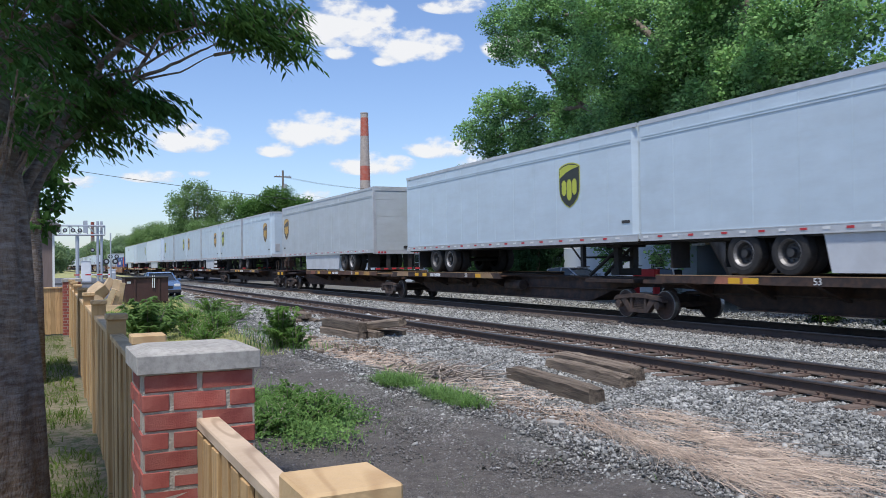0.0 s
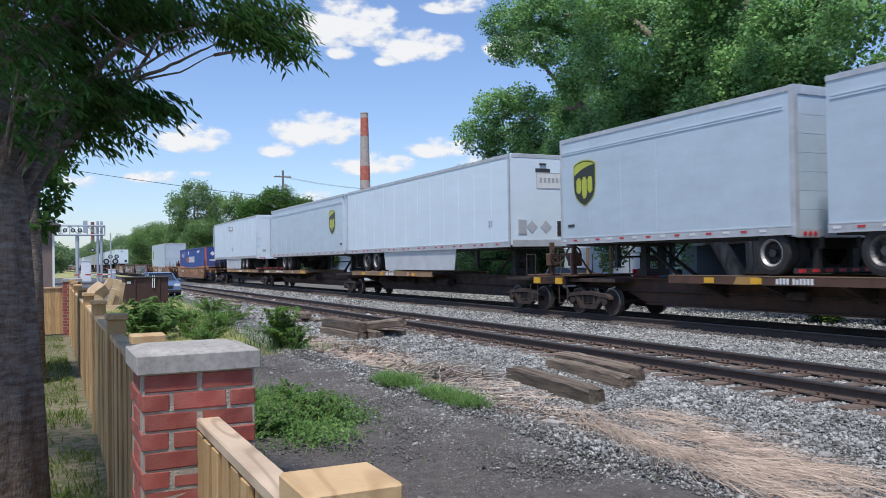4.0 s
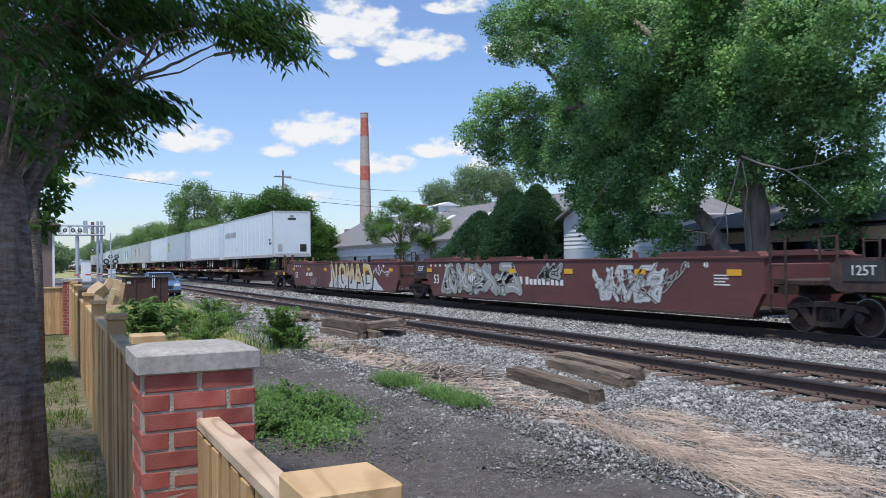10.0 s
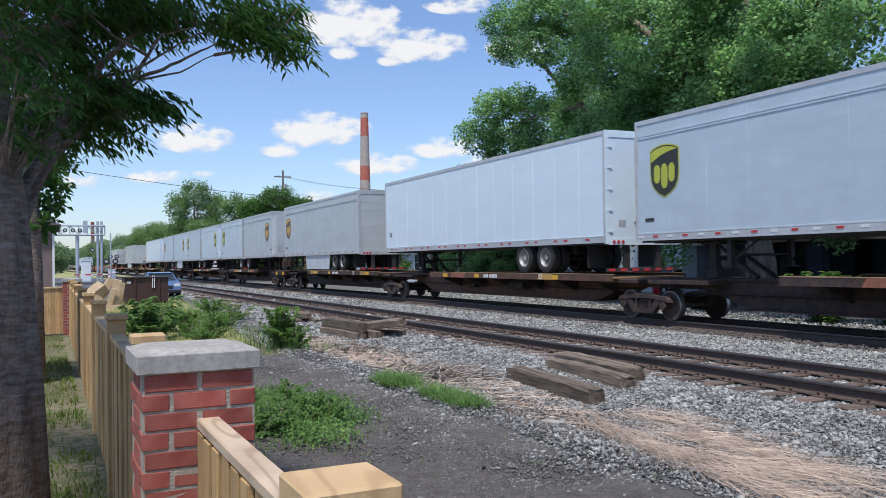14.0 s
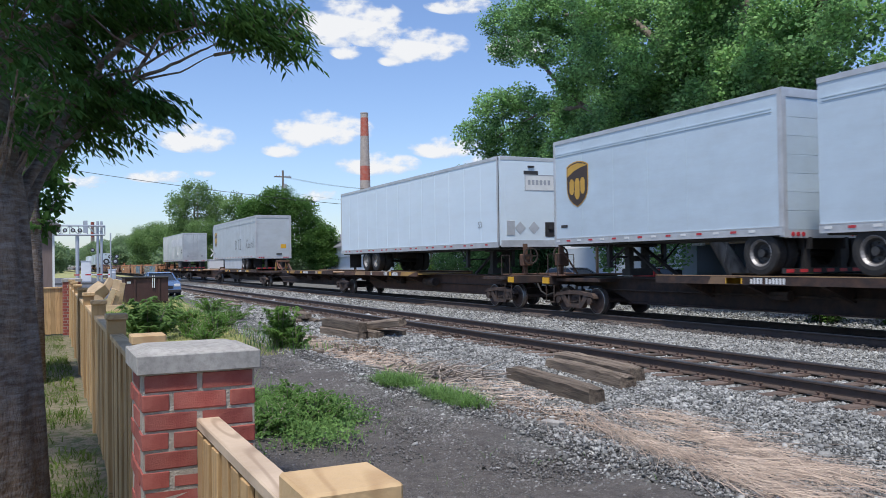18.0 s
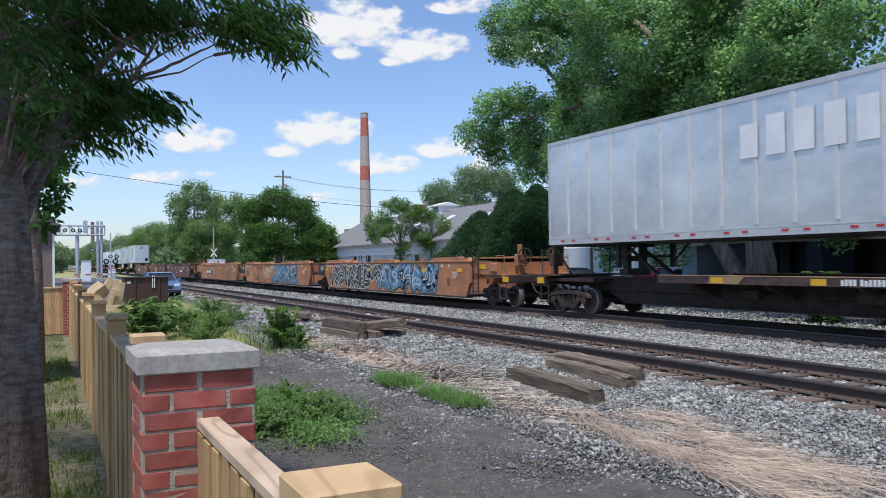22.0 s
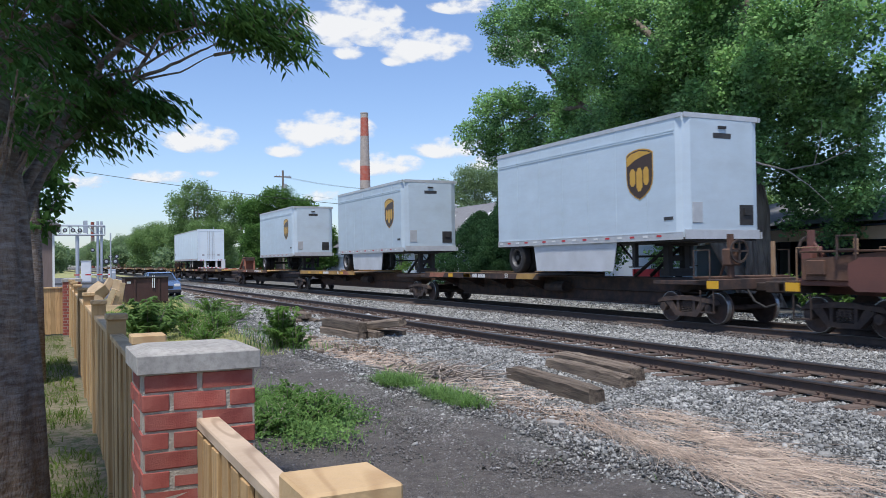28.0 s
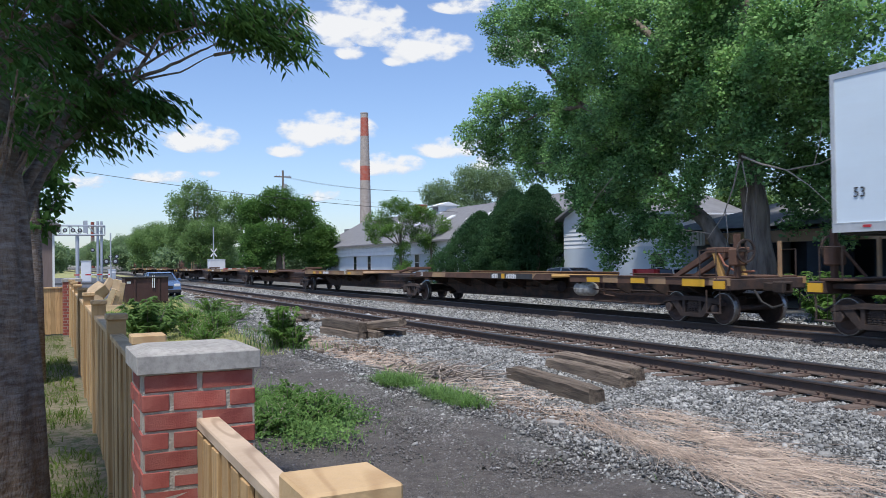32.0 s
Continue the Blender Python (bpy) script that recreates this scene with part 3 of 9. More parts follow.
# ------------------------------------------------------------- leaves, weeds, straw
def leaf_cloud(centres, spread, per, size, mat, name, droop=0.3, aspect=2.2, flat=0.5):
    """Small folded leaves round the given centres: numpy mesh of 4-cornered leaves with a bent midrib."""
    c = np.repeat(np.asarray(centres, float), per, axis=0)
    k = len(c)
    sp = np.repeat(np.atleast_1d(spread) * np.ones(len(centres)), per)[:, None]
    d = rng.normal(0, 1, (k, 3))
    d /= np.linalg.norm(d, axis=1)[:, None]
    pos = c + d * sp * (rng.uniform(0, 1, (k, 1)) ** 0.45) * np.array([1, 1, 0.75])
    s = size * np.exp(np.clip(rng.normal(0, 0.25, k), -0.6, 0.45))[:, None]
    ax = rng.normal(0, 1, (k, 3)) * np.array([1, 1, flat]) + d * 0.8 - np.array([0, 0, droop])
    ax /= np.linalg.norm(ax, axis=1)[:, None]
    up = rng.normal(0, 0.55, (k, 3)) + np.array([0, 0, 1])
    side = np.cross(ax, up)
    side /= np.linalg.norm(side, axis=1)[:, None] + 1e-9
    nrm = np.cross(side, ax)
    tip, base = pos + ax * s, pos
    mid = pos + ax * s * 0.45
    wv = side * s / aspect
    v = np.stack([base, mid - wv + nrm * s * 0.10, tip - nrm * s * 0.08, mid + wv + nrm * s * 0.10], 1).reshape(-1, 3)
    f = np.arange(4 * k).reshape(-1, 4)
    tri = np.concatenate([f[:, [0, 1, 2]], f[:, [0, 2, 3]]])
    return raw_mesh(name, v, tri, mat)


def blades(points, height, lean, width, mat, name, z0=None):
    """Bent grass blades, two quads each."""
    pnt = np.asarray(points, float)
    k = len(pnt)
    h = height * np.exp(rng.normal(0, 0.3, k))
    a = rng.uniform(0, 6.28, k)
    out = np.stack([np.cos(a), np.sin(a), 0 * a], -1)
    side = np.stack([-np.sin(a), np.cos(a), 0 * a], -1) * (width * rng.uniform(0.7, 1.3, k))[:, None]
    ln = (lean * rng.uniform(0.3, 1.3, k) * h)[:, None]
    m = pnt + np.array([0, 0, 1]) * (h * 0.6)[:, None] + out * ln * 0.35
    t = pnt + np.array([0, 0, 1]) * (h * np.where(lean > 1, 0.6, 0.95))[:, None] + out * ln
    v = np.stack([pnt - side, pnt + side, m - side * 0.7, m + side * 0.7, t], 1).reshape(-1, 3)
    b = 5 * np.arange(k)[:, None]
    tri = np.concatenate([b + np.array([0, 1, 3]), b + np.array([0, 3, 2]), b + np.array([2, 3, 4])])
    return raw_mesh(name, v, tri, mat)


def scatter(n, x0, x1, y0, y1, chance=None):
    x, y = rng.uniform(x0, x1, n), rng.uniform(y0, y1, n)
    if chance is not None:
        ok = rng.uniform(0, 1, n) < chance(x, y)
        x, y = x[ok], y[ok]
    return np.array([(a, b, ground_z(a, b) - 0.01) for a, b in zip(x, y)])


def patchy(s, cut):
    return lambda x, y: np.array([max(0, noise.noise(Vector((a * s, b * s, 5))) * 1.6 + cut) for a, b in zip(x, y)])


def oval(cx, cy, rx, ry):
    return lambda x, y: np.clip(1.6 * (1 - ((x - cx) / rx) ** 2 - ((y - cy) / ry) ** 2), 0, 1)


def ragged(cx, cy, rx, ry):
    f, g = oval(cx, cy, rx, ry), patchy(1.7, 0.55)
    return lambda x, y: f(x, y) * np.clip(g(x, y), 0, 1)


tagged(new("lawn_weeds", blades(scatter(4500, -16, -4.6, -0.5, 0.38, patchy(1.7, 0.40)), 0.09, 1.2, 0.007, M_GRASS, "lawn_weeds")), "tufts of longer weeds along the fence foot", "grass", kind="stuff")
tagged(new("lawn_grass", blades(scatter(42000, -24, -3.4, -1.6, 0.38, patchy(1.1, 0.42)), 0.05, 1.1, 0.0035, M_GRASS, "lawn_grass")), "thin patchy lawn grass along the fence", "grass", kind="stuff")
tagged(new("weed_patch", blades(scatter(3200, -12.8, -7.4, 1.4, 4.3, ragged(-10.0, 2.4, 2.3, 1.4)), 0.13, 1.0, 0.005, M_WEED, "weed_patch")), "lush green weeds on the bare soil", "weeds", kind="stuff")
tagged(new("weed_patch", leaf_cloud(scatter(3400, -12.8, -7.6, 1.4, 4.2, ragged(-10.0, 2.35, 2.2, 1.35)) + np.array([0, 0, 0.10]), 0.10, 7, 0.042, M_WEED, "weed_patch", -0.2, 2.8)), "low broad-leaved green weeds", "weeds", kind="stuff")
tagged(new("grass_tuft", blades(scatter(11000, -13.0, -8.7, 4.2, 5.6, lambda x, y: np.maximum(oval(-11.75, 4.85, 0.75, 0.3)(x, y), oval(-9.95, 4.9, 1.0, 0.26)(x, y))), 0.17, 1.7, 0.007, M_WEED, "grass_tuft")), "strip of fresh green grass in the gravel", "grass", kind="stuff")
tagged(new("seedling_weeds", blades(scatter(900, -11, -5, 1.5, 5.0, patchy(2.3, -0.15)), 0.05, 1.0, 0.005, M_WEED, "seedling_weeds")), "scattered small weeds on trodden soil", "weeds", kind="stuff")
tagged(new("verge_grass", blades(scatter(46000, -50, -17, 1.0, 6.3, lambda x, y: np.clip((5.0 + (-20 - x) * 0.05 - y) * 1.2, 0, 1)), 0.065, 0.9, 0.009, M_DRYGRASS, "verge_grass")), "pale yellow-green grass verge", "grass", kind="stuff")
tagged(new("verge_grass", blades(scatter(9000, -44, -16, 2.0, 6.3, patchy(0.5, -0.05)), 0.20, 0.7, 0.011, M_WEED, "verge_grass")), "taller green grass and weeds in the verge", "grass", kind="stuff")


def frond_bush(x, y, r, h, n, leaflet, mat, label):
    """A bush of arching stems, each set with pairs of pointed leaflets."""
    th = thing("shrub", label, "shrub", pose(x, y, ground_z(x, y)))
    st, v, f = Shape(), [], []
    for i in range(n):
        a, out, hh = rng.uniform(0, 6.28), r * rng.uniform(0.1, 1.1), h * rng.uniform(0.35, 1.1)
        d = Vector((math.cos(a), math.sin(a), 0))
        p0 = d * out * 0.35
        pts = [p0 + d * out * 0.75 * t ** 1.3 + Vector((0, 0, hh * (1 - (1 - t) ** 1.4) - 0.10 * hh * t ** 4)) for t in np.linspace(0, 1, 11)]
        st.path([tuple(q) for q in pts], list(np.linspace(0.010, 0.003, 11)), 4)
        sd = Vector((-d.y, d.x, 0))
        for k in range(1, 11):
            for s in (-1, 1):
                for rep in range(2 if k > 4 else 1):
                    ax = (sd * s + d * rng.uniform(0.1, 0.8) + Vector((0, 0, rng.uniform(-0.6, 0.25)))).normalized()
                    L = leaflet * rng.uniform(0.7, 1.25)
                    b = pts[k] + d * rng.uniform(-0.04, 0.04)
                    wv = ax.cross(Vector((0, 0, 1))).normalized() * L * 0.17
                    j = len(v)
                    v += [b, b + ax * L * 0.45 - wv + Vector((0, 0, 0.012)), b + ax * L - Vector((0, 0, 0.15 * L)), b + ax * L * 0.45 + wv + Vector((0, 0, 0.012))]
                    f += [(j, j + 1, j + 2), (j, j + 2, j + 3)]
    part("stem", st, M_TWIG, th)
    part("foliage", raw_mesh("foliage", np.array([tuple(q) for q in v]), np.array(f), mat), None, th, "pointed green leaflets")
    return th


frond_bush(-22.2, 2.35, 0.8, 1.15, 40, 0.24, M_LEAF_A, "dark green bush with long leaflets by the fence")
frond_bush(-24.4, 3.0, 0.6, 0.8, 30, 0.15, M_LEAF_A, "lower green bush with long leaflets in the verge")
frond_bush(-18.1, 4.72, 0.38, 0.95, 70, 0.12, M_LEAF_B, "tall green weed clump at the gravel's edge")
frond_bush(-17.6, 4.9, 0.3, 0.5, 30, 0.09, M_LEAF_B, "short green weed clump at the gravel's edge")
frond_bush(-21.8, 4.0, 0.3, 0.72, 26, 0.10, M_LEAF_B, "green weed clump in the grass verge")
frond_bush(-24.0, 4.4, 0.5, 0.5, 34, 0.09, M_LEAF_B, "low green weed clump in the grass verge")
for x, y, r_, h_, n_ in ((-22.5, 3.4, 0.55, 0.42, 36), (-23.2, 4.0, 0.5, 0.5, 34), (-20.6, 3.5, 0.4, 0.38, 28), (-25.2, 4.9, 0.55, 0.45, 34), (-28.4, 5.9, 0.6, 0.5, 34), (-27.0, 4.2, 0.5, 0.4, 28)):
    frond_bush(x, y, r_, h_, n_, 0.08, M_LEAF_B, "low spreading green weeds in the grass verge")
frond_bush(-32.5, 5.8, 0.7, 0.6, 36, 0.12, M_LEAF_B, "low weeds at the edge of the ballast")
frond_bush(-23.5, 1.5, 0.6, 0.5, 40, 0.11, M_WEED, "bright green weeds beside the fence")
frond_bush(-27.5, 3.6, 0.8, 0.45, 40, 0.12, M_WEED, "bright green weeds in the grass verge")


def straw(points, length, heading, spread, name, label, mat, width=0.0022, lift=0.05):
    pnt = np.asarray(points, float)
    k = len(pnt)
    a = radians(heading) + rng.normal(0, radians(spread), k)
    ln = length * np.exp(rng.normal(0, 0.35, k))
    d = np.stack([np.cos(a), np.sin(a), 0 * a], -1)
    bend = np.stack([-np.sin(a), np.cos(a), 0 * a], -1) * (rng.normal(0, 0.10, k) * ln)[:, None]
    up = np.array([0, 0, 1.0])
    z = rng.uniform(0.005, lift, (k, 3))
    p0 = pnt + up * z[:, :1]
    p1 = pnt + d * (ln * 0.5)[:, None] + bend + up * (z[:, 1:2] + 0.02)
    p2 = pnt + d * ln[:, None] + up * z[:, 2:]
    w = np.stack([-d[:, 1], d[:, 0], 0.6 + 0 * a], -1) * (width * rng.uniform(0.6, 1.6, k))[:, None]
    v = np.stack([p0 - w, p0 + w, p1 - w, p1 + w, p2 - w * 0.3, p2 + w * 0.3], 1).reshape(-1, 3)
    b = 6 * np.arange(k)[:, None]
    f = np.concatenate([b + np.array([0, 1, 3, 2]), b + np.array([2, 3, 5, 4])])
    tagged(new(name, raw_mesh(name, v, f, mat)), label, "dry grass", kind="stuff")


straw(scatter(1100, -10, -4.4, 4.9, 6.9, oval(-7.0, 5.7, 2.6, 0.85)), 0.45, -5, 55, "dead_reeds", "loose layer of broken dead reeds on the gravel", M_STRAW, 0.0016, 0.05)
for cx, cy, rx, ry, hd, n in ((-8.3, 5.95, 0.55, 0.35, -32, 170), (-7.7, 6.35, 0.7, 0.25, 10, 230), (-7.4, 5.55, 0.75, 0.22, -20, 330), (-6.6, 6.0, 0.7, 0.25, 18, 330), (-6.3, 5.4, 0.8, 0.3, -14, 460), (-5.6, 5.75, 0.7, 0.35, 26, 480), (-5.1, 5.1, 0.7, 0.25, 6, 330), (-5.3, 6.1, 0.5, 0.22, -12, 170)):
    straw(scatter(n, cx - rx, cx + rx, cy - ry, cy + ry, oval(cx, cy, rx, ry)), 0.75, hd, 15, "dead_reeds", "flattened bundle of dead straw-coloured reeds", M_STRAW, 0.0017, 0.13)
straw(scatter(1700, -18, -8.5, 5.0, 6.6, oval(-12.5, 5.75, 5, 0.8)), 0.4, 20, 60, "dead_reeds", "tangle of dead stalks and twigs", M_STRAW, 0.003, 0.06)
straw(scatter(2300, -22, -13, 4.9, 6.9, oval(-17, 5.9, 4.6, 0.95)), 0.5, 0, 70, "dead_reeds", "thin layer of dead stalks on the soil", M_STRAW, 0.004, 0.05)
tw = Shape()
for i in range(90):
    x, y, a, ln = rng.normal(-12.6, 0.55), rng.normal(5.85, 0.28), rng.uniform(-1.2, 1.2), rng.uniform(0.25, 1.0)
    z, dx, dy = ground_z(x, y), math.cos(a) * ln, math.sin(a) * ln
    tw.path([(x, y, z + 0.02), (x + dx * 0.5, y + dy * 0.5 + rng.normal(0, 0.05), z + rng.uniform(0.05, 0.2)), (x + dx, y + dy, z + rng.uniform(0.03, 0.24))], [0.016 * rng.uniform(0.6, 1.8), 0.012, 0.005], 5)
tagged(new("brushwood", tw.mesh("brushwood", M_TWIG)), "heap of bleached dead branches", "branches", kind="stuff")
for x, y, a, ln in ((-6.15, 6.9, 25, 0.5), (-8.0, 5.35, 60, 0.3), (-4.9, 5.4, -10, 1.1), (-10.2, 5.9, 40, 0.9)):
    tagged(part("stick", Shape().path([(-ln / 2, 0, 0.01), (0, 0.02, 0.03), (ln / 2, 0, 0.02)], [0.012, 0.014, 0.008], 6), M_TWIG, at=pose(x, y, ground_z(x, y) + 0.01, 0, 0, a)), "bleached stick lying on the ballast", "stick")

M_MULCH = material("dark_leaf_litter", (0.15, 0.10, 0.07), (0.065, 0.045, 0.034), 0.95, 0, 8, spread=0.5, island=True)
stones("leaf_litter", 9000, -10.6, -7.2, 4.7, 6.3, 0.018, M_MULCH, "dark brown rotted reed litter on the gravel", lambda x, y: np.clip(1.3 * (1 - ((x + 8.9) / 1.3) ** 2 - ((y - 5.45) / 0.6) ** 2), 0, 1))
stones("leaf_litter", 12000, -20, -12, 4.9, 6.9, 0.03, M_MULCH, "dark brown rotted wood litter on the gravel", lambda x, y: 0.5 * np.clip(1 - ((x + 16.5) / 3.2) ** 2 - ((y - 5.95) / 0.8) ** 2, 0, 1))

# bits of litter in the reeds
for x, y, a, w, hgt in ((-7.9, 5.15, 20, 0.26, 0.07), (-9.1, 5.35, 65, 0.12, 0.04), (-6.3, 6.6, 10, 0.1, 0.03)):
    lt = Shape().box(-w / 2, w / 2, -w / 4, w / 4, 0, hgt, 0.01)
    lt.v = [(p_ + rng.normal(0, 0.012), q_ + rng.normal(0, 0.012), r_) for p_, q_, r_ in lt.v]
    tagged(part("rubble_lump", lt, M_CAP, at=pose(x, y, ground_z(x, y), 0, 0, a)), "pale lump of broken concrete in the dead reeds", "rubble", "lumps of rubble")
for i in range(26):
    x, y = rng.uniform(-24, -12), rng.uniform(5.0, 6.6)
    w = rng.uniform(0.1, 0.4)
    tagged(part("wood_scrap", Shape().box(-w / 2, w / 2, -0.05, 0.05, 0, rng.uniform(0.02, 0.07), 0.01), M_OLDTIE, at=pose(x, y, ground_z(x, y) + 0.005, 0, rng.uniform(-8, 8), rng.uniform(-40, 60))), "rotten scrap of old tie wood", "wood scrap", "scraps of rotten wood")

for i in range(30):
    a_, q_ = rng.uniform(0, 6.28), rng.uniform(0, 1) ** 0.6
    frond_bush(-10.3 + 1.7 * q_ * math.cos(a_), 2.35 + 0.9 * q_ * math.sin(a_), 0.27, rng.uniform(0.16, 0.38), 20, 0.062, M_WEED, "leafy green weed growing from the bare soil")
tagged(new("tall_weed_grass", blades(scatter(2200, -12.6, -7.9, 1.4, 3.8, ragged(-10.2, 2.4, 2.0, 1.2)), 0.24, 1.0, 0.006, M_WEED, "tall_weed_grass")), "tall arching green weed grass on the soil", "weeds", kind="stuff")
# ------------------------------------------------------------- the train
# blue skylight on the sides is mixed into the silver and white panels
M_TSILVER = material("sky_tinted_brushed_grey_panel", (0.575, 0.67, 0.735), (0.525, 0.615, 0.675), 0.40, 0.15, 1.2, 0.05, 30, spread=0.06, dirt=(0.34, 0.345, 0.345), dirt_scale=0.9, dirt_amount=0.22, dirt_stretch=(0.6, 1, 2.5))
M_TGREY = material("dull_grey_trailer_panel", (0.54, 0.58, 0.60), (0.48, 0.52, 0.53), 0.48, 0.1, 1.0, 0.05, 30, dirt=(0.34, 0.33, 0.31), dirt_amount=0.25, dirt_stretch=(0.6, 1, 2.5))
M_TWHITE = material("sky_tinted_white_panel", (0.71, 0.81, 0.875), (0.67, 0.77, 0.83), 0.38, 0.0, 0.8, 0.04, 30, dirt=(0.56, 0.57, 0.58), dirt_scale=0.7, dirt_amount=0.2, dirt_stretch=(0.5, 1, 3))
M_TBARE = material("bare_metal_trailer_panel", (0.62, 0.64, 0.66), (0.50, 0.52, 0.54), 0.28, 0.6, 0.8, 0.05, 20, dirt=(0.84, 0.84, 0.83), dirt_scale=0.45, dirt_amount=0.9, dirt_stretch=(0.7, 1, 1.3))
M_RIB = material("pale_metal_rib", (0.74, 0.73, 0.71), (0.60, 0.59, 0.57), 0.4, 0.2, 3)
M_ALU = material("aluminium_trim", (0.60, 0.615, 0.63), (0.50, 0.51, 0.52), 0.4, 0.3, 3, dirt=(0.3, 0.29, 0.28), dirt_amount=0.4)
M_SKIRT = material("pale_skirt_panel", (0.60, 0.62, 0.64), (0.54, 0.56, 0.58), 0.45, 0, 1.5, dirt=(0.38, 0.37, 0.36), dirt_amount=0.4)
M_DARKSTEEL = material("dark_chassis_steel", (0.045, 0.043, 0.042), (0.028, 0.026, 0.026), 0.65, 0.2, 6, 0.2)
M_TYRE = material("black_rubber", (0.020, 0.0195, 0.0195), (0.033, 0.031, 0.03), 0.85, 0, 10, 0.2, 60)
M_RIM = material("grey_wheel_rim", (0.075, 0.072, 0.07), (0.045, 0.042, 0.041), 0.55, 0.3, 8, spread=0.35)
M_RIMWHITE = material("white_wheel_rim", (0.60, 0.57, 0.50), (0.30, 0.26, 0.21), 0.6, 0, 5, spread=0.3, dirt=(0.12, 0.09, 0.07), dirt_scale=6, dirt_amount=0.8)
M_RED = material("red_reflector", (0.55, 0.04, 0.05), (0.45, 0.03, 0.04), 0.4)
M_WHITE = material("white_marking", (0.78, 0.78, 0.76), (0.68, 0.68, 0.66), 0.5)
M_BLACKPAINT = material("black_marking", (0.03, 0.03, 0.032), (0.05, 0.05, 0.05), 0.6)
M_GREYPAINT = material("faded_grey_marking", (0.33, 0.35, 0.38), (0.42, 0.44, 0.46), 0.6, 0, 3)
M_PALEPAINT = material("ghost_white_marking", (0.80, 0.81, 0.82), (0.7, 0.71, 0.72), 0.5, 0, 2)
M_GOLD = material("gold_shield_paint", (0.62, 0.36, 0.05), (0.55, 0.30, 0.04), 0.4)
M_LIME = material("yellow_green_shield_paint", (0.52, 0.55, 0.06), (0.45, 0.48, 0.05), 0.4)
M_SHIELD = material("dark_brown_shield_paint", (0.055, 0.028, 0.016), (0.045, 0.023, 0.013), 0.4)
M_SHIELD2 = material("black_shield_paint", (0.022, 0.024, 0.018), (0.03, 0.032, 0.024), 0.4)
M_YELLOW = material("yellow_reflector", (0.75, 0.42, 0.03), (0.68, 0.36, 0.02), 0.5)
M_SPINE = material("dark_brown_railcar_steel", (0.05, 0.037, 0.034), (0.027, 0.021, 0.02), 0.85, 0.1, 2.5, 0.25, 40, spread=0.25, dirt=(0.15, 0.075, 0.045), dirt_scale=3, dirt_amount=0.6)
M_SPINERUST = material("rusty_brown_railcar_steel", (0.15, 0.075, 0.045), (0.08, 0.045, 0.032), 0.85, 0.1, 2.5, 0.3, 40, spread=0.2, dirt=(0.08, 0.055, 0.045), dirt_amount=0.5)
M_DECKEDGE = material("worn_tan_deck_edge", (0.36, 0.24, 0.14), (0.22, 0.13, 0.08), 0.75, 0, 2, 0.2, 40, (0.4, 1, 1), 0.25, dirt=(0.45, 0.28, 0.10), dirt_amount=0.5)
M_DECKYELLOW = material("worn_yellow_deck_edge", (0.55, 0.33, 0.09), (0.40, 0.22, 0.07), 0.75, 0, 2, 0.2, 40, (0.4, 1, 1), 0.1, dirt=(0.20, 0.11, 0.05), dirt_amount=0.6)
M_TRUCK = material("rust_dusted_cast_steel", (0.060, 0.046, 0.040), (0.030, 0.023, 0.021), 0.85, 0.1, 6, 0.5, 50, spread=0.35, dirt=(0.13, 0.075, 0.05), dirt_scale=4, dirt_amount=0.5)
M_WHEEL = material("dark_wheel_steel", (0.075, 0.052, 0.044), (0.045, 0.034, 0.03), 0.75, 0.2, 6, dirt=(0.14, 0.08, 0.06), dirt_scale=3, dirt_amount=0.4)
M_TREAD = material("bright_wheel_tread", (0.45, 0.44, 0.43), (0.30, 0.29, 0.28), 0.4, 0.9, 5)
WELLS = {
    "tan": material("tan_well_car_paint", (0.42, 0.20, 0.085), (0.27, 0.115, 0.055), 0.7, 0, 0.7, 0.15, 30, spread=0.1, dirt=(0.15, 0.07, 0.045), dirt_scale=0.7, dirt_amount=0.85, dirt_stretch=(0.5, 1, 2.0)),
    "maroon": material("maroon_brown_well_car_paint", (0.155, 0.054, 0.046), (0.11, 0.040, 0.036), 0.65, 0, 1.2, 0.15, 30, spread=0.1, dirt=(0.05, 0.035, 0.032), dirt_amount=0.5, dirt_stretch=(0.5, 1, 2.2)),
    "orange": material("rusty_orange_well_car_paint", (0.52, 0.245, 0.105), (0.33, 0.125, 0.06), 0.7, 0, 0.7, 0.15, 30, spread=0.1, dirt=(0.17, 0.09, 0.06), dirt_amount=0.45, dirt_stretch=(0.5, 1, 2.2)),
    "brown": material("red_brown_well_car_paint", (0.18, 0.070, 0.050), (0.12, 0.048, 0.038), 0.7, 0, 1.2, 0.15, 30, spread=0.1, dirt=(0.09, 0.05, 0.04), dirt_amount=0.5, dirt_stretch=(0.5, 1, 2.2)),
}
M_CORR = material("blue_container_paint", (0.035, 0.085, 0.30), (0.028, 0.07, 0.25), 0.5, 0, 2, 0.05, 30, dirt=(0.07, 0.10, 0.22), dirt_amount=0.5, dirt_stretch=(0.6, 1, 2.5))
M_PURPLE = material("purple_spray_paint", (0.13, 0.09, 0.38), (0.10, 0.07, 0.30), 0.6)
M_PINK = material("pink_spray_paint", (0.50, 0.20, 0.42), (0.40, 0.16, 0.40), 0.6, 0, 3)
M_BLUEG = material("blue_spray_paint", (0.14, 0.28, 0.40), (0.08, 0.18, 0.30), 0.6, 0, 3)
M_TEAL = material("teal_spray_paint", (0.06, 0.30, 0.34), (0.04, 0.2, 0.26), 0.6, 0, 3)
M_TANG = material("pale_tan_spray_paint", (0.62, 0.45, 0.22), (0.68, 0.56, 0.36), 0.6, 0, 2)
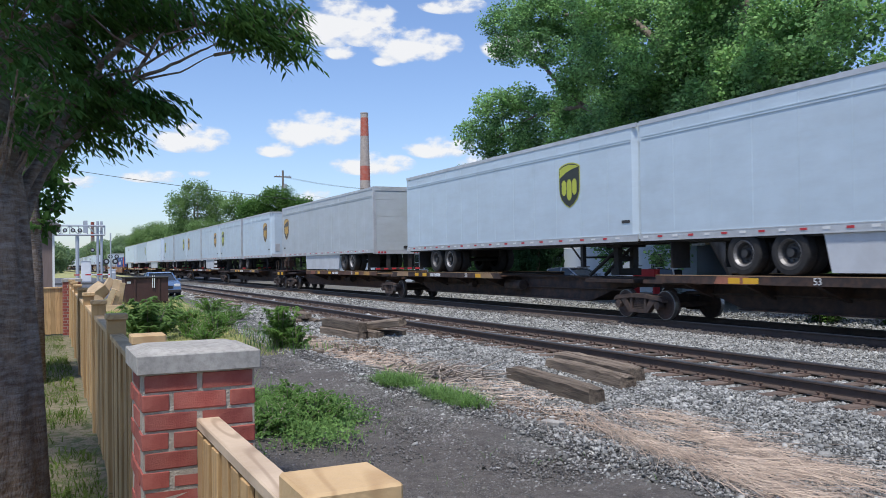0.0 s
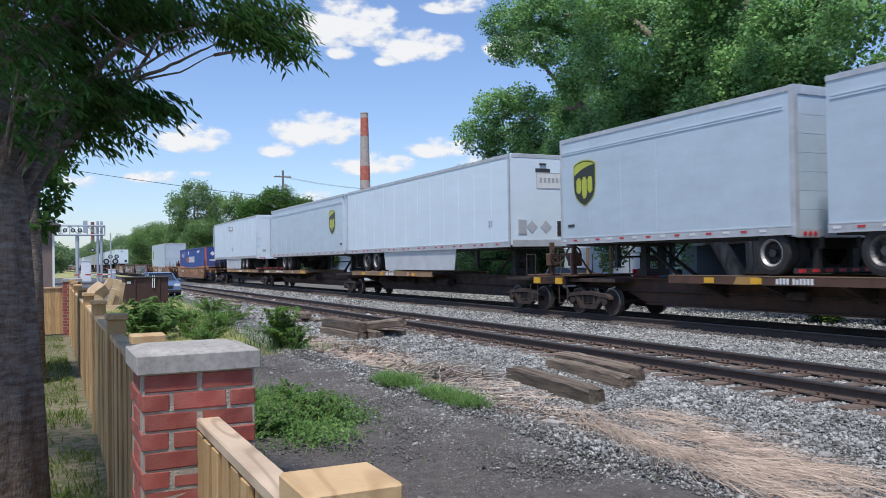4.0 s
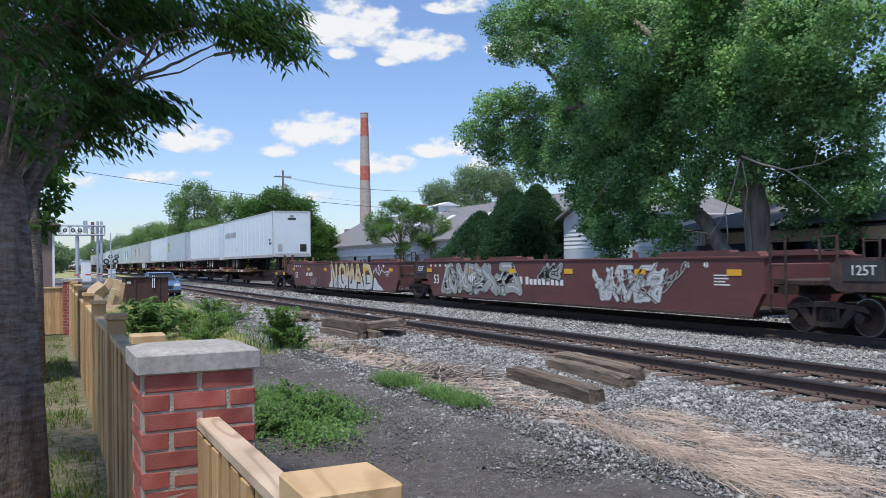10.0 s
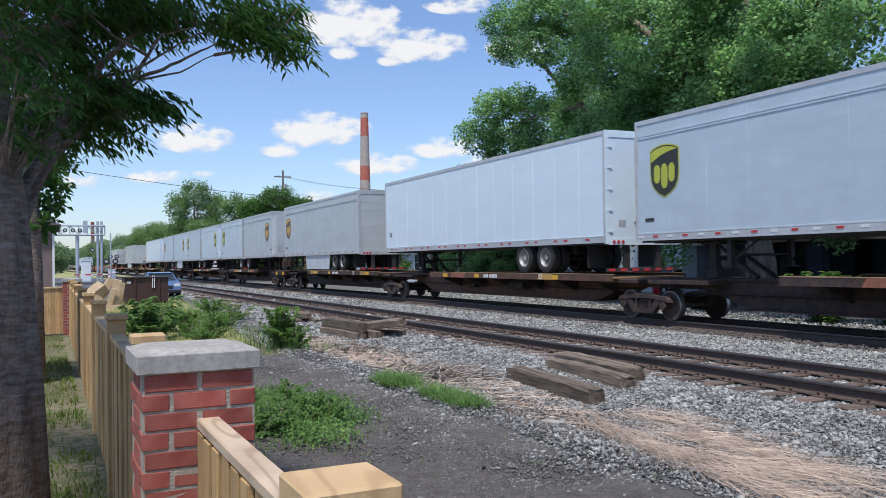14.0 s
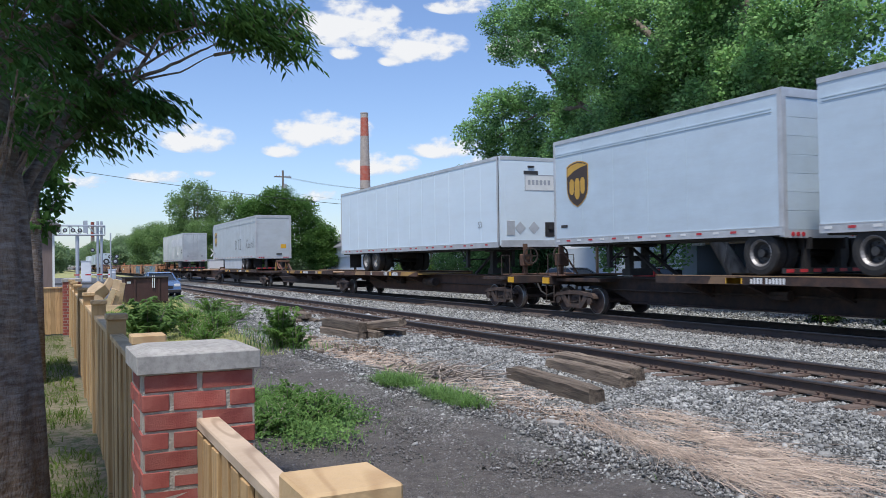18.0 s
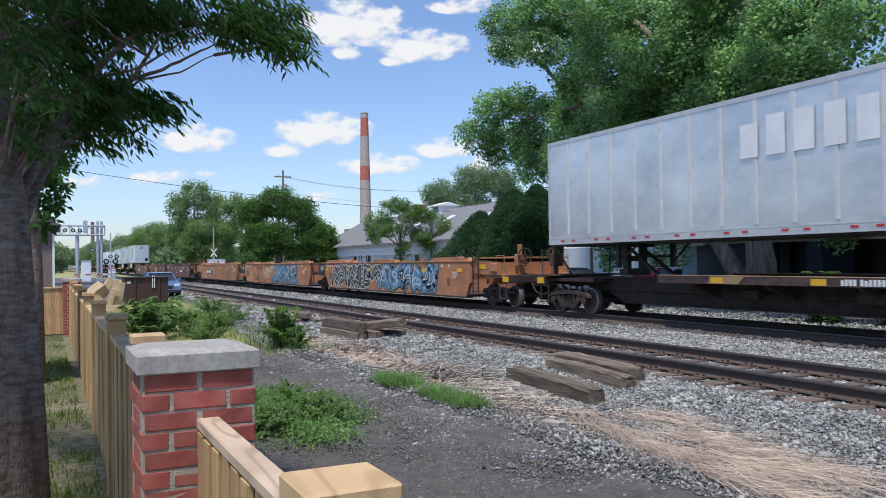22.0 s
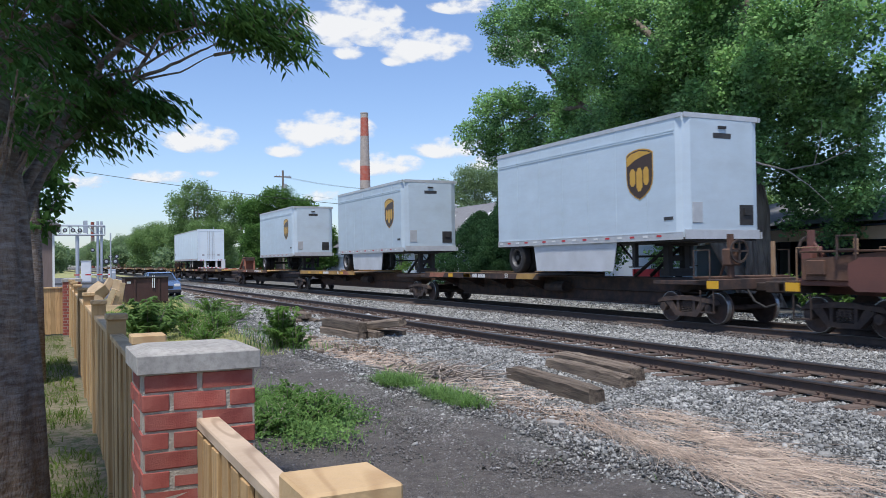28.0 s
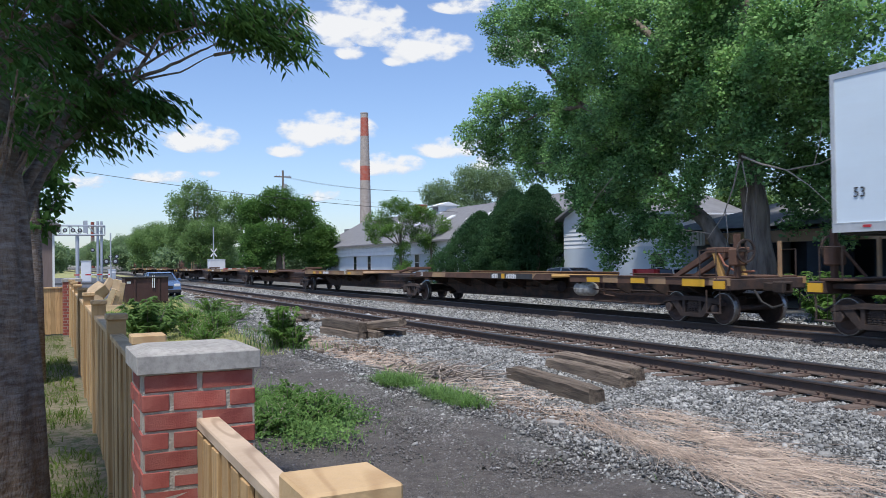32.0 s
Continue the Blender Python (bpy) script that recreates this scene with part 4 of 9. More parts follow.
M_GREYG = material("silver_spray_paint", (0.40, 0.40, 0.37), (0.33, 0.33, 0.31), 0.5, 0.2, 2)
M_ORANGEG = material("orange_spray_paint", (0.66, 0.13, 0.03), (0.6, 0.10, 0.02), 0.6)

RIGS = []      # (thing, place along the train of its centre)


def on_train(th, s, y=TRACK_2):
    th.matrix_basis = pose(s, y, 0)
    RIGS.append((th, s, y))
    return th


# shared running-gear meshes
wheel_me = Shape().lathe([(0.05, -0.10), (0.05, 0.10), (0.30, 0.055), (0.36, 0.07), (0.425, 0.065), (0.425, -0.045), (0.455, -0.06), (0.455, -0.085), (0.36, -0.07), (0.30, -0.055)], 24).mesh("wheel", M_WHEEL)
tread_me = Shape().lathe([(0.405, 0.0725), (0.42, 0.071), (0.4275, 0.062), (0.4275, -0.04), (0.418, -0.04)], 24).mesh("wheel_tread", M_TREAD)
axle_me = Shape().tube((0, -1.05, 0), (0, 1.05, 0), 0.075, seg=10).mesh("axle", M_WHEEL)
sf = Shape()
top = [(-1.12, 0.52), (-1.10, 0.60), (-0.98, 0.69), (-0.55, 0.71), (-0.35, 0.75), (0.35, 0.75), (0.55, 0.71), (0.98, 0.69), (1.10, 0.60), (1.12, 0.52), (1.0, 0.56), (0.62, 0.60), (0.3, 0.63), (-0.3, 0.63), (-0.62, 0.60), (-1.0, 0.56)]
bot = [(-0.62, 0.60), (-0.52, 0.60), (-0.34, 0.30), (0.34, 0.30), (0.52, 0.60), (0.62, 0.60), (0.80, 0.56), (0.42, 0.19), (-0.42, 0.19), (-0.80, 0.56)]
for poly, d in ((top, 0.09), (bot, 0.075)):
    sf.prism(poly, "y", -d, d)
sf.box(-0.36, -0.27, -0.07, 0.07, 0.28, 0.66).box(0.27, 0.36, -0.07, 0.07, 0.28, 0.66)
frame_me = sf.mesh("side_frame", M_TRUCK)
bear_me = Shape().lathe([(0.001, -0.10), (0.085, -0.10), (0.12, -0.05), (0.12, 0.07), (0.001, 0.07)], 12).mesh("bearing", M_TRUCK)
coil = [(0.001, 0.30)]
for k in range(5):
    coil += [(0.035, 0.305 + 0.052 * k), (0.055, 0.315 + 0.052 * k), (0.055, 0.335 + 0.052 * k), (0.035, 0.345 + 0.052 * k)]
spring_me = Shape().lathe(coil + [(0.001, 0.565)], 8, "z").mesh("coil_spring", M_TRUCK)


def rail_truck(parent, x):
    bol = part("truck", Shape().box(-0.2, 0.2, -1.02, 1.02, 0.42, 0.62, 0.02).box(-0.35, 0.35, -0.4, 0.4, 0.6, 0.7), M_TRUCK, parent, "four-wheeled cast steel rail truck", pose(x, 0, 0) @ Matrix.Diagonal((0.88, 1, 0.88, 1)))
    for s in (-1, 1):
        part("side_frame", frame_me, None, bol, at=pose(0, s * 0.99, 0))
        for sx in (-0.18, -0.06, 0.06, 0.18):
            part("coil_spring", spring_me, None, bol, at=pose(sx, s * 0.99, 0))
        for k in (-1, 1):
            part("wheel", wheel_me, None, bol, at=pose(k * 0.889, s * 0.755, 0.425, 0, 0, 180 if s < 0 else 0))
            part("wheel_tread", tread_me, None, bol, at=pose(k * 0.889, s * 0.755, 0.425, 0, 0, 180 if s < 0 else 0))
            part("bearing", bear_me, None, bol, at=pose(k * 0.889, s * 1.03, 0.425, 0, 0, 180 if s < 0 else 0))
    for k in (-1, 1):
        part("axle", axle_me, None, bol, at=pose(k * 0.889, 0, 0.425))
    return bol


def coupler(parent, x0, x1):
    part("coupler", Shape().box(min(x0, x1), max(x0, x1), -0.09, 0.09, 0.78, 0.98, 0.02).box(max(x0, x1) - 0.32, max(x0, x1), -0.17, 0.17, 0.74, 1.02, 0.03), M_TRUCK, parent, "cast steel coupler")


def end_gear(parent, x, d, mat, tall=False):
    """Buffer beam, brake stand, steps and grab irons at the coupler end of a car; d: way to the end."""
    part("end_sill", Shape().box(x - 0.16, x + 0.16, -1.3, 1.3, 0.82, 1.08, 0.02), M_SPINE, parent, "heavy steel end sill")
    part("end_plate", Shape().box(x - 0.168, x + 0.168, -1.307, -1.27, 0.86, 1.04), M_YELLOW, parent, "yellow reflective plate")
    xi = x - d * 0.75
    part("end_platform", Shape().box(min(x, xi), max(x, xi), -1.2, 1.2, 1.08, 1.13, 0.01), mat, parent, "worn crossover platform")
    for yy in (-1.27, 1.27):
        part("step", Shape().tube((x, yy, 0.82), (x, yy, 0.3), 0.018, seg=6).tube((x - d * 0.42, yy, 0.82), (x - d * 0.42, yy, 0.3), 0.018, seg=6).box(min(x, x - d * 0.42), max(x, x - d * 0.42), yy - 0.05, yy + 0.05, 0.29, 0.32), M_TRUCK, parent, "hanging sill step")
        part("grab_iron", Shape().path([(x - d * 0.1, yy, 1.08), (x - d * 0.1, yy, 1.75), (x - d * 0.62, yy, 1.75), (x - d * 0.62, yy, 1.08)], [0.017] * 4, 6), M_DECKEDGE if tall else M_TRUCK, parent, "bent grab iron")
    part("brake_stand", Shape().box(x - 0.05, x + 0.05, -0.78, -0.66, 1.1, 2.12).box(x - 0.16, x + 0.12, -0.86, -0.5, 1.38, 1.78, 0.03).tube((x, -0.7, 1.9), (x - d * 0.55, -0.5, 1.15), 0.03, seg=6), mat, parent, "upright hand brake stand")
    part("brake_wheel", Shape().lathe([(0.24, -0.02), (0.28, -0.02), (0.28, 0.02), (0.24, 0.02)], 18, "x", (x + d * 0.17, -0.62, 1.72)).box(x, x + d * 0.17 if d > 0 else x + 0.03, -0.65, -0.59, 1.7, 1.74).box(x + d * 0.17 - 0.01, x + d * 0.17 + 0.01, -0.64, -0.60, 1.46, 1.98).box(x + d * 0.17 - 0.01, x + d * 0.17 + 0.01, -0.88, -0.36, 1.7, 1.74), M_TRUCK, parent, "spoked hand brake wheel")
    part("stanchion", Shape().box(x - 0.035, x + 0.035, 0.6, 0.67, 1.1, 1.95), M_DECKEDGE, parent)
    part("air_hose", Shape().path([(x + d * 0.1, -0.35, 0.85), (x + d * 0.35, -0.35, 0.55), (x + d * 0.6, -0.28, 0.42), (x + d * 0.85, -0.2, 0.5)], [0.03] * 4, 6), M_TYRE, parent)


# ---- spine cars: a deep centre beam with wheel decks
M_HITCH = material("orange_rusted_hitch_steel", (0.42, 0.165, 0.095), (0.25, 0.095, 0.06), 0.85, 0, 3, 0.3, 40, dirt=(0.10, 0.06, 0.05), dirt_scale=5, dirt_amount=0.6)


def hitch(parent, x, d, up=True):
    """Folding trailer hitch; d: the way its strut leans. up: True under a trailer, False lowered, 'raised' or 'half' without a trailer."""
    s = Shape()
    if up == "raised":
        s.prism([(x - 0.12, 1.12), (x + 0.42, 1.12), (x + 0.34, 1.98), (x + 0.05, 2.1), (x - 0.14, 1.98)], "y", -0.44, -0.30).prism([(x - 0.12, 1.12), (x + 0.42, 1.12), (x + 0.34, 1.98), (x + 0.05, 2.1), (x - 0.14, 1.98)], "y", 0.30, 0.44)
        s.box(x - 0.14, x + 0.36, -0.30, 0.30, 1.80, 1.92).box(x + 0.02, x + 0.12, -0.30, 0.30, 1.12, 1.8)
        th = part("hitch", s, M_HITCH, parent, "raised orange-rusted trailer hitch")
        for yy in (-0.36, 0.36):
            part("strut", Shape().prism([(x - d * 1.85, 1.08), (x - d * 1.62, 1.08), (x - d * 0.02, 2.02), (x - d * 0.14, 2.14)], "y", yy - 0.07, yy + 0.07), M_HITCH, th, "slanting hitch strut")
        part("foot_plate", Shape().box(x - 0.25, x + 0.75, -0.62, 0.62, 1.03, 1.13, 0.015).box(x - 0.05, x + 0.5, -0.5, -0.44, 1.13, 1.42, 0.01), M_SPINE, th, "dark hitch base")
        part("slot", Shape().box(x + 0.04, x + 0.16, -0.452, -0.44, 1.5, 1.92).box(x + 0.2, x + 0.27, -0.452, -0.44, 1.62, 1.86), M_DARKSTEEL, th, "dark slots in the plate")
        part("top_jaw", Shape().box(x - 0.2, x + 0.42, -0.46, 0.46, 2.02, 2.12, 0.02).box(x + 0.3, x + 0.44, -0.3, 0.3, 1.86, 2.04), M_SPINE, th, "dark jaw on the hitch head")
        return
    if up == "half":
        for yy in (-0.33, 0.33):
            s.prism([(x - d * 1.5, 1.05), (x - d * 1.28, 1.05), (x + d * 0.08, 1.66), (x - d * 0.02, 1.8)], "y", yy - 0.06, yy + 0.06)
        th = part("hitch", s.box(x - 0.12, x + 0.5, -0.42, 0.42, 1.68, 1.82, 0.02), M_SPINERUST, parent, "half-folded rusty trailer hitch")
        for yy in (-0.36, 0.36):
            part("leg", Shape().prism([(x + d * 0.08, 1.7), (x + d * 0.2, 1.7), (x + d * 0.42, 1.1), (x + d * 0.28, 1.1)], "y", yy - 0.05, yy + 0.05), M_DECKYELLOW, th, "worn yellow hitch leg")
        part("chain", Shape().path([(x + 0.3, -0.4, 1.68), (x + 0.5, -0.42, 1.4), (x + 0.9, -0.42, 1.22), (x + 1.4, -0.4, 1.25)], [0.025] * 4, 6), M_HITCH, th, "slack rusty chain")
        return
    if up:
        for yy in (-0.28, 0.28):
            s.path([(x + d * 0.05, yy, 1.1), (x, yy * 0.8, 1.92)], [0.06, 0.05], 6)
            s.path([(x - d * 1.35, yy, 1.1), (x - d * 0.1, yy * 0.8, 1.85)], [0.06, 0.05], 6)
        s.box(x - 0.35, x + 0.35, -0.45, 0.45, 1.90, 1.98, 0.02).box(x - 0.18, x + 0.18, -0.4, 0.4, 1.1, 1.3)
        s.box(x - 0.1, x + 0.1, -0.36, -0.2, 1.2, 1.92).box(x - 0.1, x + 0.1, 0.2, 0.36, 1.2, 1.92).box(x - 0.04, x + 0.04, -0.3, 0.3, 1.5, 1.62)
    else:
        for yy in (-0.28, 0.28):
            s.path([(x - d * 1.5, yy, 1.12), (x - d * 0.2, yy, 1.30)], [0.06, 0.05], 6)
        s.box(x - 0.35, x + 0.35, -0.45, 0.45, 1.22, 1.34, 0.02)
    part("hitch", s, M_SPINERUST if not up else M_DARKSTEEL, parent, "folding trailer hitch stand" if up else "lowered rusty trailer hitch")


def spine_unit(a, b, decks, ends=(False, False), hitches=(), trucks=(True, False), label="dark brown steel spine car unit", marks=True, motto="", seed=0, edge=None, spots=(-0.9, 2.3), plain=False, number=None, side_rail=False, bars=True):
    """One platform between truck centres a (right) and b (left), places along the train; decks: (from, to) ranges measured from the middle."""
    L, c = a - b, (a + b) / 2
    th = thing("spine_car", label, "railcar", group="spine car units of the train")
    r = np.random.default_rng(100 + seed)
    x0, x1 = -L / 2 + (0.15 if not ends[1] else -1.0), L / 2 - (0.15 if not ends[0] else -1.0)
    prof = [(x0, 1.02), (x0, 0.80), (x0 + 1.5, 0.78), (x0 + 2.8, 0.36), (x1 - 2.8, 0.36), (x1 - 1.5, 0.78), (x1, 0.80), (x1, 1.02)]
    part("centre_sill", Shape().prism(prof, "y", -0.36, 0.36).box(x0 + 0.3, x1 - 0.3, -0.47, 0.47, 1.02, 1.06).box(x0 + 2.8, x1 - 2.8, -0.5, 0.5, 0.34, 0.375), M_SPINE if seed % 3 else M_SPINERUST, th, "deep welded centre beam")
    part("end_plate", Shape().box(x1 - 2.2, x1 - 0.05, -1.05, 1.05, 0.92, 1.03, 0.015), M_SPINE, th)
    part("end_plate", Shape().box(x0 + 0.05, x0 + 2.2, -1.05, 1.05, 0.92, 1.03, 0.015), M_SPINE, th)
    for d0, d1 in decks:
        dk = part("wheel_deck", Shape().box(d0, d1, -1.24, 1.24, 1.04, 1.085), M_DECKYELLOW if plain else M_DECKEDGE if seed % 2 else M_SPINERUST, th, "worn tan trailer deck")
        for s in (-1, 1):
            part("deck_edge", Shape().prism([(s * 1.24, 0.97), (s * 1.30, 0.97), (s * 1.30, 1.15), (s * 1.24, 1.15)], "x", d0, d1).box(d0, d1, min(s * 1.17, s * 1.25), max(s * 1.17, s * 1.25), 0.97, 0.985), edge or (M_SPINE if seed % 3 else M_SPINERUST), dk, "worn brown deck edge channel")
            part("deck_lip", Shape().box(d0, d1, min(s * 1.17, s * 1.305), max(s * 1.17, s * 1.305), 1.150, 1.168), M_DECKEDGE, dk)
        n = max(2, int((d1 - d0) / 1.9))
        for i in range(n):
            x = d0 + (d1 - d0) * (i + 0.5) / n
            for s in (-1, 1):
                part("cross_bearer", Shape().prism([(s * 0.35, 0.6), (s * 0.35, 1.03), (s * 1.23, 1.03), (s * 1.23, 0.94)], "x", x - 0.06, x + 0.06), M_SPINE, dk)
        for i in range(2):
            x = d0 + (d1 - d0) * (0.02 + 0.66 * i + 0.2 * r.uniform())
            part("worn_patch", Shape().prism([(x, 0.975), (x + 0.1, 1.145), (x + r.uniform(0.7, 1.6), 1.145), (x + r.uniform(0.6, 1.4), 0.975)], "y", -1.3035, -1.30), (M_DECKEDGE, M_HITCH, M_DECKYELLOW)[int(r.integers(0, 3))], dk, "patch of worn orange-tan paint")
        if marks:
            mark_x = d0 + 0.45 if motto else d0 + (d1 - d0) * r.uniform(0.3, 0.5)
            num_x = (d0 + d1) / 2 + spots[1] * (1 if (d1 - d0) > 6 else 0.3)
            for i in range(0 if plain else 3):
                x = d0 + (d1 - d0) * (0.06 + 0.3 * i + 0.2 * r.uniform())
                if -0.65 < x - mark_x < 1.8:
                    x = mark_x - 0.7
                if abs(x + 0.2 - num_x) < 0.55:
                    x = num_x + 0.4
                if motto:
                    x = (d0 + 0.05, d1 - 1.0, d1 - 0.5)[i]
                part("reflector", Shape().box(x, x + r.uniform(0.3, 0.5), -1.306, -1.30, 0.99, 1.12), M_YELLOW, dk, "yellow reflective plate")
            x = mark_x if motto or not -1.9 < num_x - mark_x < 2.0 or not -0.2 < num_x - mark_x < 1.95 else num_x - 2.2
            if number is not None:
                if side_rail:
                    part("number_plate", Shape().box(number - 0.1, number + 2.6, -1.304, -1.30, 0.975, 1.145), M_BLACKPAINT, dk, "black panel behind the car's number")
                bar_row(dk, number, -1.304, 0.985, 0.15, (4,), M_WHITE)
                part("reflector", Shape().box(number + 0.66, number + 0.86, -1.31, -1.304, 0.98, 1.14), M_YELLOW, dk, "yellow reflective plate")
                bar_row(dk, number + 0.98, -1.304, 0.985, 0.15, (6,), M_WHITE)
            elif bars and not plain:
                bar_row(dk, x, -1.30, 0.995, 0.125, (4, 6), M_WHITE)
            words("53", 0.21, M_WHITE, th, pose(num_x, -1.306, 1.06) @ FACE)
    if motto:
        words(motto, 0.155, M_PALEPAINT, th, pose((decks[0][0] + decks[0][1]) / 2 + spots[0], -1.306, 1.055) @ FACE, gap=1.2 if plain else 1.0)
    for x, d, up in hitches:
        hitch(th, x, d, up)
    if side_rail:
        d1 = decks[-1][1]
        for s in (-1, 1):
            rl = part("side_rail", Shape().box(d1 + 0.9, x1 - 0.1, min(s * 1.14, s * 1.20), max(s * 1.14, s * 1.20), 0.93, 1.11).box(d1 + 0.9, x1 - 0.1, min(s * 1.0, s * 1.22), max(s * 1.0, s * 1.22), 1.11, 1.13), M_SPINERUST, th, "rusty side channel of the bare end")
            for k, w in enumerate((0.6, 0.55, 0.75)):
                x = d1 + 1.75 + 1.95 * k
                part("reflector", Shape().box(x, x + w, min(s * 1.20, s * 1.206), max(s * 1.20, s * 1.206), 0.94 if k < 2 else 0.90, 1.08), M_YELLOW, rl, "yellow reflective plate")
                part("worn_patch", Shape().box(x + w + 0.15, x + w + 0.8, min(s * 1.20, s * 1.205), max(s * 1.20, s * 1.205), 0.935, 1.105), M_DECKEDGE, rl, "worn tan patch")
            for k in range(4):
                x = d1 + 1.2 + 1.5 * k
                part("cross_bearer", Shape().prism([(s * 0.35, 0.55), (s * 0.35, 1.0), (s * 1.14, 1.0), (s * 1.14, 0.9)], "x", x - 0.05, x + 0.05), M_SPINE, rl)
        part("air_tank", Shape().lathe([(0.001, -0.42), (0.16, -0.40), (0.20, -0.30), (0.20, 0.30), (0.16, 0.40), (0.001, 0.42)], 14, "x", (d1 + 1.35, -0.95, 0.72)), M_RIMWHITE, th, "scuffed pale air tank")
        part("brake_pipe", Shape().path([(d1 + 1.8, -1.0, 0.74), (d1 + 3.0, -1.05, 0.62), (d1 + 4.4, -1.05, 0.66), (d1 + 5.6, -1.0, 0.6)], [0.022] * 4, 6).path([(d1 + 2.4, -1.1, 0.92), (d1 + 2.45, -1.12, 0.6), (d1 + 2.9, -1.1, 0.56)], [0.02] * 3, 6), M_SPINERUST, th, "bent brake pipes")
    misc = Shape().tube((1.2, -0.62, 0.75), (2.2, -0.62, 0.75), 0.17, seg=10).tube((-1.9, -0.55, 0.72), (-1.4, -0.55, 0.72), 0.12, seg=8)
    misc.tube((x0 + 1, -0.42, 0.70), (x1 - 1, -0.42, 0.70), 0.025, seg=5)
    part("brake_gear", misc, M_TRUCK, th, "air tank and brake pipes")
    if trucks[0]:
        rail_truck(th, L / 2)
    if trucks[1]:
        rail_truck(th, -L / 2)
    if ends[0]:
        end_gear(th, L / 2 + 1.15, 1, M_SPINERUST)
        coupler(th, L / 2 + 0.9, L / 2 + 1.95)
    if ends[1]:
        end_gear(th, -L / 2 - 1.15, -1, M_SPINERUST)
        coupler(th, -L / 2 - 1.95, -L / 2 - 0.9)
    return on_train(th, c)


# ---- graffiti: thick letter-like strokes
def stroke(sh, pts, w, y):
    """A flat ribbon of width w along pts in the xz plane at depth y, with round joints."""
    for (xa, za), (xb, zb) in zip(pts, pts[1:]):
        d = math.hypot(xb - xa, zb - za) or 1e-6
        nx, nz = -(zb - za) / d * w / 2, (xb - xa) / d * w / 2
        sh.add([(xa + nx, y, za + nz), (xb + nx, y, zb + nz), (xb - nx, y, zb - nz), (xa - nx, y, za - nz)], [(0, 1, 2, 3)])
    for i, (xa, za) in enumerate(pts):
        sh.add([(xa + math.cos(k * math.tau / 7) * w / 2, y - 0.0006 * (1 + i % 2), za + math.sin(k * math.tau / 7) * w / 2) for k in range(7)], [tuple(range(7))])


GLYPHS = [[[(0.05, 0), (0.15, 1)], [(0.15, 0.95), (0.7, 0.85), (0.62, 0.5), (0.2, 0.48)], [(0.35, 0.48), (0.85, 0.0)]], [[(0.85, 0.85), (0.35, 1.0), (0.08, 0.5), (0.3, 0.03), (0.8, 0.12), (0.82, 0.45), (0.5, 0.45)]],
          [[(0.05, 0), (0.3, 1), (0.5, 0.25), (0.75, 1.0), (0.92, 0)]], [[(0.1, 1), (0.12, 0)], [(0.12, 0.95), (0.82, 0.05)], [(0.82, 0.0), (0.88, 1)]], [[(0.05, 0), (0.45, 1), (0.9, 0)], [(0.22, 0.35), (0.75, 0.35)]],
          [[(0.02, 0.92), (0.95, 0.98)], [(0.48, 0.95), (0.42, 0.0)]], [[(0.12, 0), (0.15, 1), (0.75, 0.9), (0.8, 0.55), (0.18, 0.45)]], [[(0.12, 1), (0.1, 0.2), (0.45, 0.0), (0.8, 0.2), (0.85, 1)]],
          [[(0.85, 0.9), (0.3, 1.0), (0.12, 0.7), (0.8, 0.35), (0.65, 0.02), (0.05, 0.1)]], [[(0.15, 0), (0.12, 1)], [(0.85, 1.0), (0.18, 0.5), (0.9, 0.0)]], [[(0.9, 0.97), (0.12, 0.95), (0.1, 0.03), (0.9, 0.06)], [(0.12, 0.5), (0.7, 0.52)]]]


